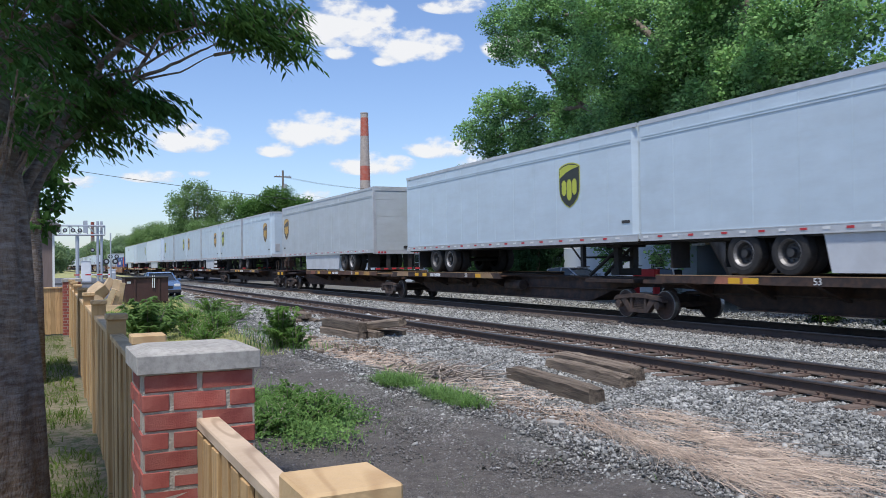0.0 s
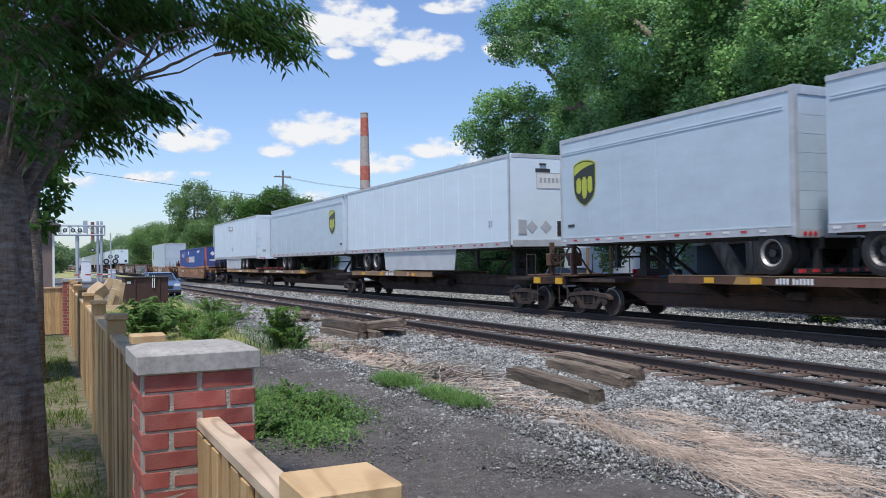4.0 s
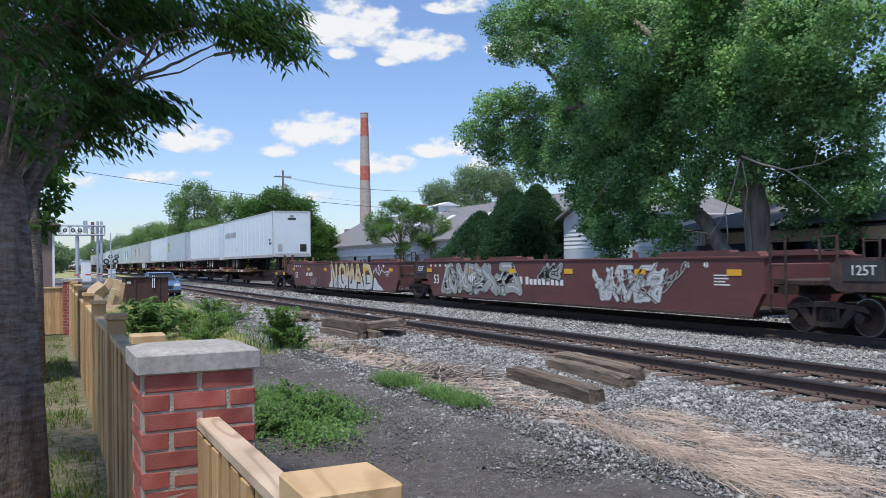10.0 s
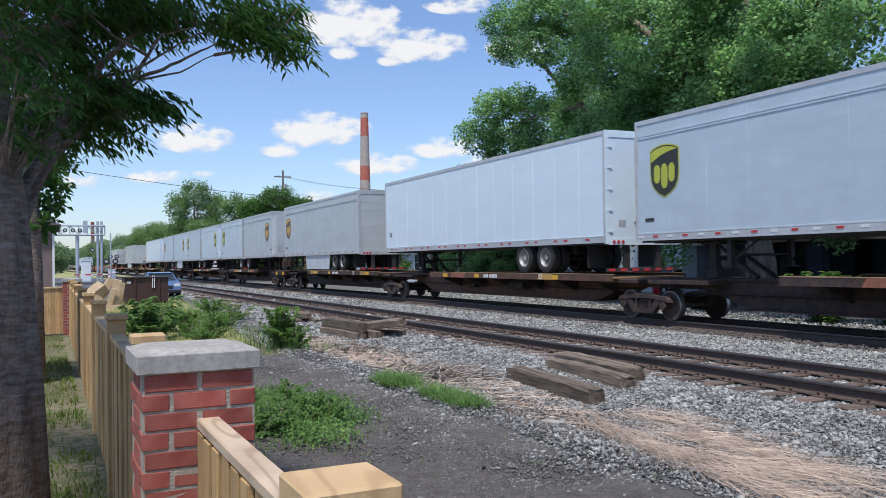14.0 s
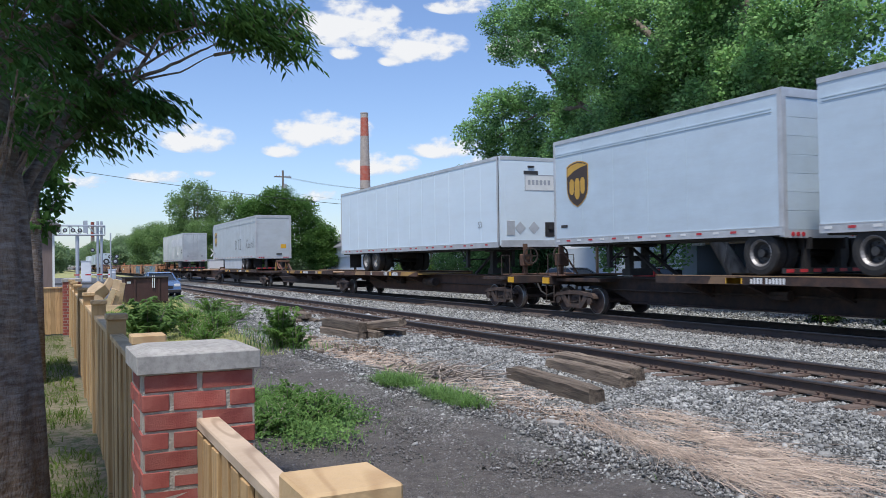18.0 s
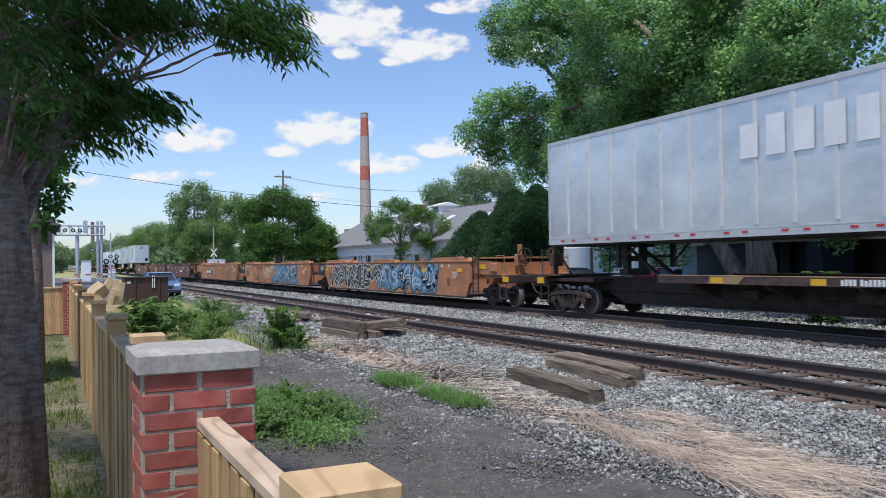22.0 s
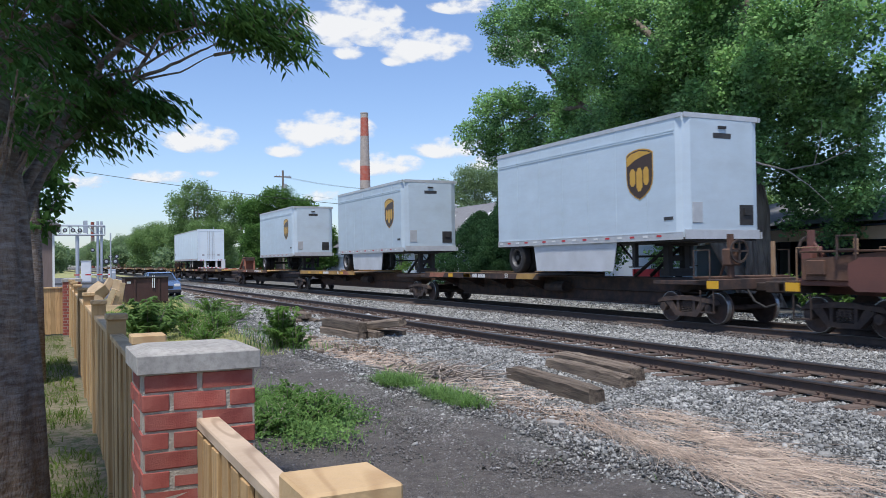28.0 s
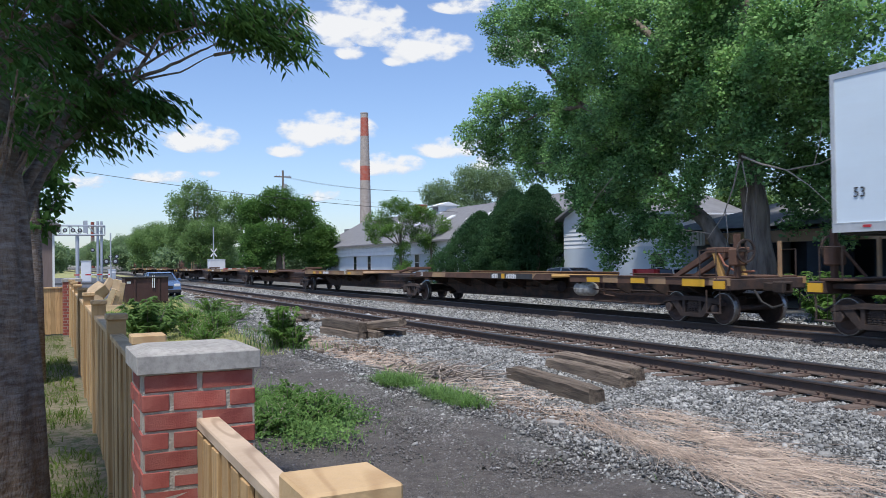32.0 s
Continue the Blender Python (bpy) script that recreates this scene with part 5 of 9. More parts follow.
def graffiti(parent, side, x0, x1, z0, z1, fill, outline, n, seed, thick=0.16, line=0.05, label="spray-painted graffiti shape", shine=None):
    """Fat leaning shapes, turned and mirrored at random, that lock into one another: fill, outline and a thin light line on each."""
    r = np.random.default_rng(seed)
    n = int(round(n * 1.5))
    w, h = (x1 - x0) / n, z1 - z0
    for i in range(n):
        wide, core, hair = Shape(), Shape(), Shape()
        dy = 0.004 * (i % 3)
        lean, grow_, drop = r.normal(0.05, 0.22), r.uniform(1.15, 1.6), r.normal(0, 0.08)
        fat = min(thick * r.uniform(0.75, 1.05), 0.34 * w + 0.08)
        flip, turn = r.uniform() < 0.5, r.uniform() < 0.5
        for line_ in GLYPHS[int(r.integers(0, len(GLYPHS)))] + [[(0.1, r.uniform(0, 0.3)), (0.5, r.uniform(0.3, 0.7)), (0.95, r.uniform(0.6, 1.0))]]:
            line_ = [(1 - a if flip else a, 1 - b if turn else b) for a, b in line_]
            pts = [(x0 + w * (i + 0.5 + (a - 0.5) * grow_ + r.normal(0, 0.09)) + lean * h * (b - 0.5), z0 + fat / 2 + (h - fat) * min(1.0, max(0.0, b + drop + r.normal(0, 0.08)))) for a, b in line_]
            bent = []
            for (xa, za), (xb, zb) in zip(pts, pts[1:]):     # a swing in every stroke
                sw = r.normal(0, 0.16)
                bent += [(xa + (xb - xa) * u - (zb - za) * sw * 4 * u * (1 - u), za + (zb - za) * u + (xb - xa) * sw * 4 * u * (1 - u)) for u in (0, 0.2, 0.4, 0.6, 0.8)]
            bent.append(pts[-1])
            bent = [(a, min(z1 - fat / 2, max(z0 + fat / 2, b))) for a, b in bent]
            stroke(wide, bent, fat + 2 * line, side - 0.002 - dy)
            stroke(core, bent, fat, side - 0.004 - dy)
            stroke(hair, [(a - fat * 0.22, b + fat * 0.1) for a, b in bent[1:-1]], fat * 0.16, side - 0.006 - dy)
        one = part("graffiti_shape", core, fill, parent, label)
        part("graffiti_outline", wide, outline, one, "outline of a spray-painted shape")
        part("graffiti_highlight", hair, shine or outline, one, "thin highlight line of a spray-painted shape")


LETTER_N = [[(0.05, 0), (0.12, 1)], [(0.12, 1), (0.75, 0.02)], [(0.75, 0.02), (0.85, 1)]]
LETTER_P = [[(0.1, 0), (0.15, 1)], [(0.15, 0.95), (0.75, 0.9), (0.8, 0.55), (0.15, 0.45)]]
LETTER_C = [[(0.9, 0.9), (0.4, 1.0), (0.1, 0.6), (0.2, 0.1), (0.6, 0.0), (0.95, 0.15)]]
LETTER_O = [[(0.2, 0.75), (0.5, 1), (0.9, 0.8), (0.95, 0.25), (0.6, 0), (0.25, 0.2), (0.2, 0.75)]]
LETTER_M = [[(0.0, 0), (0.15, 1), (0.5, 0.35), (0.85, 1), (1.0, 0)]]
LETTER_A = [[(0.0, 0), (0.45, 1), (0.95, 0)], [(0.2, 0.38), (0.8, 0.38)]]
LETTER_D = [[(0.1, 0.05), (0.15, 0.95), (0.75, 0.85), (1.0, 0.5), (0.85, 0.12), (0.1, 0.05)]]


def fat_letters(parent, side, x0, pitch, z0, z1, letters, fill, lower, w=0.25, label="fat pale yellow graffiti letter", edge_mat=M_BLACKPAINT):
    """Fat leaning letters with a dark drop edge, filled in two colours that meet at a third of the height."""
    mid = z0 + 0.36 * (z1 - z0)
    for i, letter in enumerate(letters):
        edge, top, low = Shape(), Shape(), Shape()
        for line in letter:
            pts = [(x0 + pitch * (i + 0.9 * a) - 0.16 * b, z0 + (z1 - z0) * b) for a, b in line]
            stroke(edge, [(a + 0.07, b - 0.02) for a, b in pts], w + 0.17, side - 0.002 - 0.0015 * (i % 2))
            for (xa, za), (xb, zb) in zip(pts, pts[1:]):
                if (za - mid) * (zb - mid) < 0:
                    xm = xa + (xb - xa) * (mid - za) / (zb - za)
                    pieces = (((xa, za), (xm, mid)), ((xm, mid), (xb, zb)))
                else:
                    pieces = (((xa, za), (xb, zb)),)
                for p, q in pieces:
                    stroke(top if p[1] + q[1] > 2 * mid else low, [p, q], w * (1.05 if p[1] + q[1] > 2 * mid else 1.0), side - 0.0065 - 0.0015 * (i % 2))
        part("graffiti_outline", edge, edge_mat, parent, "drop edge of a graffiti letter")
        part("graffiti_letter", top, fill, parent, label)
        part("graffiti_letter_foot", low, lower, parent, "pale blue foot of a graffiti letter")


M_PALEBLUE = material("pale_blue_spray_paint", (0.62, 0.64, 0.62), (0.50, 0.53, 0.53), 0.6, 0, 3)


def tag(parent, side, x, z, size, mat, seed, n=9):
    r = np.random.default_rng(seed)
    sh = Shape()
    a, b, c = r.uniform(0.7, 1.5), r.uniform(1.1, 2.3), r.uniform(0, 6.28)
    pts = [(x + size * (0.055 * i * n / 9 + 0.3 * math.sin(a * i * 0.55 + c)), z + size * 0.45 * math.sin(b * i * 0.33) * math.cos(0.12 * i + c)) for i in range(5 * n)]
    stroke(sh, pts, 0.035, side - 0.004)
    part("graffiti_tag", sh, mat, parent, "thin spray-painted scribble")


# ---- well cars
def well_unit(a, b, paint, label, ends=(False, False), trucks=(True, False), deco=None, pole_ends=True, seed=0, caps=True):
    L, c = a - b, (a + b) / 2
    r = np.random.default_rng(400 + seed)
    th = thing("well_car", label, "railcar", group="well car units of the train")
    m = WELLS[paint]
    h = L / 2
    side = -1.48
    xm, xp = -h + 1.7, h - 1.15
    zt = 1.26 if paint == "tan" else 1.54      # height of the side wall
    inner = [(xm, 0.9), (xm + 0.1, 0.9), (xm + 0.62, 0.31), (xp - 0.35, 0.31), (xp - 0.05, 0.8), (xp, 0.8), (xp, zt), (xm, zt)]
    for s in (-1, 1):
        sd = part("side_wall", Shape().prism(inner, "y", s * 1.48 if s < 0 else 1.36, -1.36 if s < 0 else 1.48), m, th, "smooth steel side of the well")
        part("top_chord", Shape().box(xm - 0.05, xp + 0.05, min(s * 1.30, s * 1.505), max(s * 1.30, s * 1.505), zt, zt + 0.06, 0.01), m, sd)
        part("bottom_chord", Shape().box(xm + 0.6, xp - 0.33, min(s * 1.2, s * 1.50), max(s * 1.2, s * 1.50), 0.25, 0.315, 0.01), M_SPINE, sd)
        if caps:
            for a_, b_ in ((xm + 0.1, xm + 3.3), (xp - 3.4, xp - 0.1)):
                part("stacking_bracket", Shape().prism([(a_, zt + 0.06), (a_ + 0.2, zt + 0.18), (b_ - 0.9, zt + 0.20), (b_ - 0.85, zt + 0.14), (b_ - 0.1, zt + 0.16), (b_, zt + 0.06)], "y", min(s * 1.2, s * 1.47), max(s * 1.2, s * 1.47)), m, sd, "raised corner stacking guide")
        for x in (xm + 4.2, xp - 4.3):
            part("chord_post", Shape().box(x - 0.05, x + 0.05, min(s * 1.33, s * 1.45), max(s * 1.33, s * 1.45), zt + 0.06, zt + 0.2), m, sd)
    part("well_floor", Shape().box(-h + 2.6, h - 2.0, -1.36, 1.36, 0.26, 0.32), M_SPINE, th)
    for e in (-1, 1):
        part("end_bulkhead", Shape().box(min(e * (h - 1.75), e * (h - 2.5)), max(e * (h - 1.75), e * (h - 2.5)), -1.36, 1.36, 0.9, zt - 0.12, 0.02), m, th)
        joint = not ends[0 if e > 0 else 1]
        stub = h - 0.12 if joint else h + 0.9
        fm = M_SPINE if joint or paint == "tan" else m
        xi = xp if e > 0 else -xm
        part("end_platform", Shape().box(min(e * xi, e * stub), max(e * xi, e * stub), -1.25, 1.25, 0.98, 1.10, 0.02).prism([(e * (h - 1.9), 0.72), (e * (h - 1.9), 1.0), (e * stub, 1.0), (e * stub, 0.8)], "y", -0.4, 0.4), fm, th, "stepped end frame over the truck")
        if e < 0:
            for s in (-1, 1):
                part("end_frame", Shape().prism([(-h + 0.45, 1.02), (-h + 0.6, 0.9), (xm, 0.9), (xm, zt), (-h + 0.7, zt), (-h + 0.45, zt - 0.12)], "y", min(s * 1.38, s * 1.47), max(s * 1.38, s * 1.47)), fm, th, "dark steel frame plate over the truck")
        for yy in (-1.44, 1.44):
            ld = Shape()
            for dx in ((0.12, 0.52) if e > 0 else (-1.1, -1.5)):
                xl = (xp if e > 0 else xm) + dx
                ld.box(xl - 0.018, xl + 0.018, yy - 0.018, yy + 0.018, 0.42 if e > 0 else 1.5, 1.98 if pole_ends else 1.6)
            xa = (xp + 0.12, xp + 0.52) if e > 0 else (xm - 1.5, xm - 1.1)
            for z in (0.5, 0.8, 1.1, 1.4, 1.9) if e > 0 else (1.7, 1.96):
                ld.box(xa[0], xa[1], yy - 0.02, yy + 0.02, z - 0.015, z + 0.015)
            part("ladder", ld, M_SPINE, th, "steel side ladder")
    words("53", 0.5, M_WHITE if paint == "maroon" else M_BLACKPAINT, th, pose(-h + 2.65, side - 0.006, 0.88) @ FACE)
    if not ends[1]:
        pl_ = part("capacity_plate", Shape().box(-h + 0.75, -h + 1.62, side - 0.004, side + 0.02, 1.1, 1.48), M_BLACKPAINT, th)
        words("125T", 0.27, M_WHITE, pl_, pose(-h + 1.18, side - 0.008, 1.29) @ FACE)
    for i in range(6):
        x = -h + 1.8 + (L - 4.0) * i / 5
        part("reflector", Shape().box(x, x + 0.42, side - 0.012, side, zt - 0.37, zt - 0.23), M_YELLOW, th, "yellow reflective plate")
    if paint in ("maroon", "tan"):
        bar_row(th, -h + 4.6, side, 0.86, 0.2, (3, 5), M_WHITE)
    for xa in (2.1, 2.5, 2.9, 3.4):
        part("marking", Shape().box(-h + xa, -h + xa + 0.14, side - 0.006, side, zt - 0.16, zt - 0.08), M_WHITE, th)
    for i, num in enumerate(("40", "45", "48")):
        words(num, 0.17, M_WHITE, th, pose(h - 4.6 + (0, 1.15, 1.75)[i], side - 0.006, zt - 0.14) @ FACE)
    for z_ in (0.66, zt - 0.04):        # welded seams along the side
        part("side_seam", Shape().box(xm + 0.35 if z_ < 1 else xm, xp - 0.2 if z_ < 1 else xp, side - 0.0022, side + 0.01, z_ - 0.012, z_ + 0.012), m, th)
    for i in range(4):
        part("marking", Shape().box(h - 2.6, h - 2.6 + r.uniform(0.3, 0.5), side - 0.006, side, 0.95 + 0.07 * i, 0.98 + 0.07 * i), M_WHITE, th)
    if deco:
        deco(th, side, h)
    if trucks[0]:
        rail_truck(th, h)
    if trucks[1]:
        rail_truck(th, -h)
    for e, k in ((1, 0), (-1, 1)):
        if ends[k]:
            end_gear(th, e * (h + 1.0), e, M_SPINE if paint == "tan" else m, True)
            xa, xb = sorted((e * (h - 1.15), e * (h + 0.72)))
            em_ = m if paint in ("orange", "tan") else M_SPINERUST
            part("end_box", Shape().prism([(xa, 1.1), (xb, 1.1), (xb, zt - 0.02 if e > 0 else zt + 0.1), (xa, zt + 0.1 if e > 0 else zt - 0.02)], "y", -1.34, 1.34), em_, th, "boxed steel end of the well car")
            part("end_box_lip", Shape().box(xa - 0.03, xb + 0.03, -1.37, 1.37, zt + 0.102, zt + 0.145, 0.01), em_, th)
            part("tool_box", Shape().box(e * (h + 0.35) - 0.22, e * (h + 0.35) + 0.22, -1.40, -1.34, 1.2, 1.5, 0.02), em_, th)
            part("reflector", Shape().box(e * (h - 0.75), e * (h - 0.75) + 0.5, -1.352, -1.34, 1.3, 1.45), M_YELLOW, th, "yellow reflective plate")
            coupler(th, e * (h + 0.85), e * (h + 1.9))
    return on_train(th, c)


# ---- highway trailers and containers
tyre_me = Shape().lathe([(0.285, -0.13), (0.36, -0.15), (0.46, -0.135), (0.485, -0.10), (0.485, 0.10), (0.46, 0.135), (0.36, 0.15), (0.285, 0.13)], 28).mesh("tyre", M_TYRE)
rim_s = Shape().lathe([(0.02, -0.02), (0.02, 0.02), (0.2, 0.0), (0.235, -0.07), (0.287, -0.13), (0.292, -0.12), (0.292, 0.1), (0.26, 0.1), (0.215, 0.05), (0.19, 0.03)], 24)
rim_s.tube((0, -0.10, 0), (0, 0.02, 0), 0.09, seg=10)
for i in range(8):
    a = i * math.tau / 8
    rim_s.tube((0.155 * math.cos(a), -0.03, 0.155 * math.sin(a)), (0.155 * math.cos(a), 0.01, 0.155 * math.sin(a)), 0.016, seg=5)
M_RINGS = material("scuffed_rim_edge", (0.36, 0.355, 0.35), (0.16, 0.14, 0.125), 0.5, 0.4, 3, spread=0.8)
ring_me = Shape().lathe([(0.245, -0.085), (0.287, -0.136), (0.300, -0.132), (0.292, -0.11)], 24).mesh("rim_ring", M_RINGS)
rim_me, rimw_me = rim_s.mesh("rim", M_RIM), rim_s.mesh("rim", M_RIMWHITE)


strip_red = Shape().box(0, 0.17, -0.006, 0.006, -0.025, 0.025).mesh("reflective_strip", M_RED)
strip_white = Shape().box(0, 0.17, -0.006, 0.006, -0.025, 0.025).mesh("reflective_strip", M_WHITE)
strip_rear = Shape().box(-0.003, 0.003, -0.11, 0.11, -0.035, 0.035).mesh("reflective_strip", M_RED)
lamp_me = Shape().tube((0, 0, 0), (0.015, 0, 0), 0.05, seg=8).mesh("tail_lamp", M_RED)


def shield(parent, x, z, h, fresh, side):
    """The carrier's shield as a plain emblem."""
    w = h * 0.80
    out = [(-0.5, 0.40), (-0.38, 0.45), (-0.2, 0.485), (0, 0.5), (0.2, 0.485), (0.38, 0.45), (0.5, 0.40), (0.5, -0.05), (0.47, -0.2), (0.38, -0.32), (0.2, -0.43), (0, -0.5), (-0.2, -0.43), (-0.38, -0.32), (-0.47, -0.2), (-0.5, -0.05)]
    rim, core, gold = Shape(), Shape(), Shape()
    rim.prism([(x + w * a, z + h * b) for a, b in out], "y", side - 0.005, side)
    core.prism([(x + w * a * 0.945, z + h * b * 0.955) for a, b in out], "y", side - 0.008, side - 0.004)
    gold.prism([(x + w * a, z + h * b) for a, b in ((-0.455, 0.18), (-0.455, 0.36), (-0.3, 0.42), (0, 0.455), (0.3, 0.42), (0.44, 0.38), (0.15, 0.35), (-0.15, 0.29))], "y", side - 0.011, side - 0.007)
    for xa, xb, za, zb in ((-0.36, -0.15, -0.22, 0.12), (-0.11, 0.11, -0.33, 0.13), (0.15, 0.35, -0.22, 0.13)):    # three upright rounded blocks
        c, d_ = (xb - xa) * 0.3, (zb - za) * 0.18
        gold.prism([(x + w * a, z + h * b) for a, b in ((xa + c, za), (xb - c, za), (xb, za + d_), (xb, zb - d_), (xb - c, zb), (xa + c, zb), (xa, zb - d_), (xa, za + d_))], "y", side - 0.011, side - 0.007)
    sh = part("shield_emblem", rim, M_LIME if fresh else M_GOLD, parent, "yellow-green rimmed black shield emblem" if fresh else "gold and dark brown shield emblem")
    part("shield_field", core, M_SHIELD2 if fresh else M_SHIELD, sh)
    part("shield_pattern", gold, M_LIME if fresh else M_GOLD, sh)


def axle_group(th, x, white=False):
    bg = part("axle", Shape().tube((x, -1.15, 1.635), (x, 1.15, 1.635), 0.07, seg=8), M_DARKSTEEL, th)
    for s in (-1, 1):
        for yy in (1.13, 0.79):
            w = part("wheel", tyre_me, None, th, "black rubber tyre on a pressed rim", pose(x, s * yy, 1.655, 0, 0, 0 if s < 0 else 180))
            if yy == 1.13:
                part("rim", rimw_me if white else rim_me, None, w, "white wheel rim" if white else "grey wheel rim")
                if s < 0:
                    part("rim_ring", ring_me, None, w, "bright edge of the rim")


def trailer(lo, hi, F, paint, label, logo=None, fresh=False, skirt=None, doors="swing", axles=2, white=False, ribs=0, band=False, deco=None, z0=2.08, z1=5.11, logo_in=1.5, gear=True, rear_in=1.9, spread_=1.25, group="trailers on the train"):
    """A box trailer from lo to hi along the train; F: +1 when its front looks towards +x."""
    L, c = hi - lo, (hi + lo) / 2
    th = thing("semi_trailer" if gear else "freight_container", label, "trailer" if gear else "container", group=group)
    h, side = L / 2, -1.295
    body = Shape()
    sec = [(-1.29, z0), (1.29, z0), (1.29, z1 - 0.06), (1.2, z1), (-1.2, z1), (-1.29, z1 - 0.06)]
    if band and F > 0:      # rounded nose corners
        body.prism([(-h, -1.29), (-h, 1.29), (h - 0.22, 1.29), (h - 0.06, 1.20), (h, 1.02), (h, -1.02), (h - 0.06, -1.20), (h - 0.22, -1.29)], "z", z0, z1 - 0.02)
    else:
        body.prism(sec, "x", -h, h)
    bd = part("body", body, paint, th, "box body")
    n = max(3, int(L / (1.22 if ribs == 0 else ribs)))
    for i in range(1, n if L > 10 else (n + 1) // 2 * 2 - 1):
        x = -h + L * i / n
        wv, dp = (0.007, 0.0035) if ribs == 0 else ((0.045, 0.02) if paint is M_TBARE else (0.012, 0.004))
        part("panel_seam", Shape().box(x - wv, x + wv, side - dp, side + 0.01, z0 + 0.2, z1 - 0.16), M_RIB if paint is M_TBARE else paint, bd)
    rails = Shape().box(-h, h, -1.312, -1.27, z0 - 0.05, z0 + 0.12).box(-h, h, 1.27, 1.312, z0 - 0.05, z0 + 0.12)
    rails.box(-h, h, -1.318, -1.30, z0 - 0.06, z0 - 0.04).box(-h, h, -1.316, -1.30, z0 + 0.105, z0 + 0.125)
    part("bottom_rail", rails, M_ALU, bd, "dull aluminium bottom rail")
    tr_ = Shape().box(-h, h, -1.306, -1.26, z1 - 0.13, z1 - 0.02).box(-h, h, 1.26, 1.306, z1 - 0.13, z1 - 0.02)
    if band:
        for z in (z1 - 0.42, z1 - 0.48):
            part("side_moulding", Shape().box(-h + 0.1, h - 0.25, side - 0.010, side + 0.01, z - 0.014, z + 0.014), paint, bd)
    part("top_rail", tr_, M_ALU, bd, "aluminium top rail")
    if not (band and F > 0):
        for x in (-h, h - 0.09):
            for s in (-1.284, 1.284):
                part("corner_post", Shape().box(x, x + 0.09, s - 0.024, s + 0.024, z0, z1 - 0.03), M_ALU, bd)
    k = int(L / 0.55)
    for i in range(k):
        x = -h + 0.12 + (L - 0.5) * i / k
        if band or i % 3:
            red = i % 2 or not band
            part("reflective_strip", strip_red if red else strip_white, None, bd, "red reflective strip" if red else "white reflective strip", pose(x, side - 0.021, z0 + 0.045))
    # floor beams, running gear
    if gear:
        fl = Shape().box(-h + 0.1, h - 0.1, -1.2, 1.2, z0 - 0.10, z0 - 0.002)
        part("floor_frame", fl, M_DARKSTEEL, th, "dark cross-member floor frame")
        rx = -F * (h - rear_in)
        for i in range(axles):
            axle_group(th, rx + F * spread_ * i, white)
        ra, rb_ = sorted((rx - F * 0.7, rx + F * (1.9 if axles == 2 else 0.7)))
        for s in (-0.55, 0.55):
            part("suspension", Shape().box(ra, rb_, s - 0.05, s + 0.05, z0 - 0.35, z0 - 0.1), M_DARKSTEEL, th)
        lx = F * (h - (2.9 if L > 10 else 2.2))
        lg = Shape()
        for yy in (-0.95, 0.95):
            lg.box(lx - 0.06, lx + 0.06, yy - 0.06, yy + 0.06, z0 - 0.72, z0 - 0.1).box(lx - 0.13, lx + 0.13, yy - 0.13, yy + 0.13, z0 - 0.74, z0 - 0.71)
            lg.path([(lx - F * 0.75, yy * 0.9, z0 - 0.1), (lx, yy, z0 - 0.62)], [0.03, 0.03], 5)
        lg.tube((lx, -0.95, z0 - 0.45), (lx, 0.95, z0 - 0.45), 0.03, seg=6)
        part("landing_gear", lg, M_DARKSTEEL, th)
        part("kingpin_plate", Shape().box(min(F * (h - 0.1), F * (h - 1.7)), max(F * (h - 0.1), F * (h - 1.7)), -0.8, 0.8, z0 - 0.12, z0 - 0.09), M_DARKSTEEL, th)
        fx = -F * (h - 1.0)
        for s in (-0.9, 0.9):
            part("mud_flap", Shape().box(fx - 0.01, fx + 0.01, s - 0.3, s + 0.3, z0 - 0.75, z0 - 0.1), M_TYRE, th)
    if skirt:
        a, b = (-h + skirt[0] * L, -h + skirt[1] * L)
        part("side_skirt", Shape().prism([(a, z0 - 0.02), (b, z0 - 0.02), (b - 0.18, z0 - 0.84), (a + 0.18, z0 - 0.84)], "y", -1.26, -1.235), M_SKIRT, th, "pale side skirt panel")
    # ends
    if F < 0:
        fr = Shape()
        fr.box(h - 0.08, h + 0.03, -1.30, -1.18, z0 - 0.1, z1 - 0.01).box(h - 0.08, h + 0.03, 1.18, 1.30, z0 - 0.1, z1 - 0.01).box(h - 0.08, h + 0.03, -1.18, 1.18, z1 - 0.20, z1 - 0.01).box(h - 0.08, h + 0.03, -1.18, 1.18, z0 - 0.12, z0 + 0.05)
        part("rear_frame", fr, M_ALU if doors == "roll" or not white else paint, th, "rear door frame")
        if doors == "roll":
            dr_ = part("rolling_door", Shape().box(h - 0.05, h + 0.004, -1.18, 1.18, z0 + 0.05, z1 - 0.2), paint, th, "roll-up rear door")
            for i in range(7):
                z = z0 + 0.06 + (z1 - z0 - 0.28) * i / 7
                part("door_slat", Shape().box(h + 0.004, h + 0.012, -1.17, 1.17, z, z + (z1 - z0 - 0.28) / 7 - 0.008, 0.002), paint, dr_)
            if gear:
                part("warning_sign", Shape().box(h + 0.012, h + 0.018, 0.52, 0.92, z0 + 0.62, z0 + 0.92), M_YELLOW, dr_, "yellow warning notice")
            part("latch", Shape().box(h + 0.012, h + 0.05, 0.2, 0.6, z0 + 0.16, z0 + 0.26), M_DARKSTEEL, dr_)
        else:
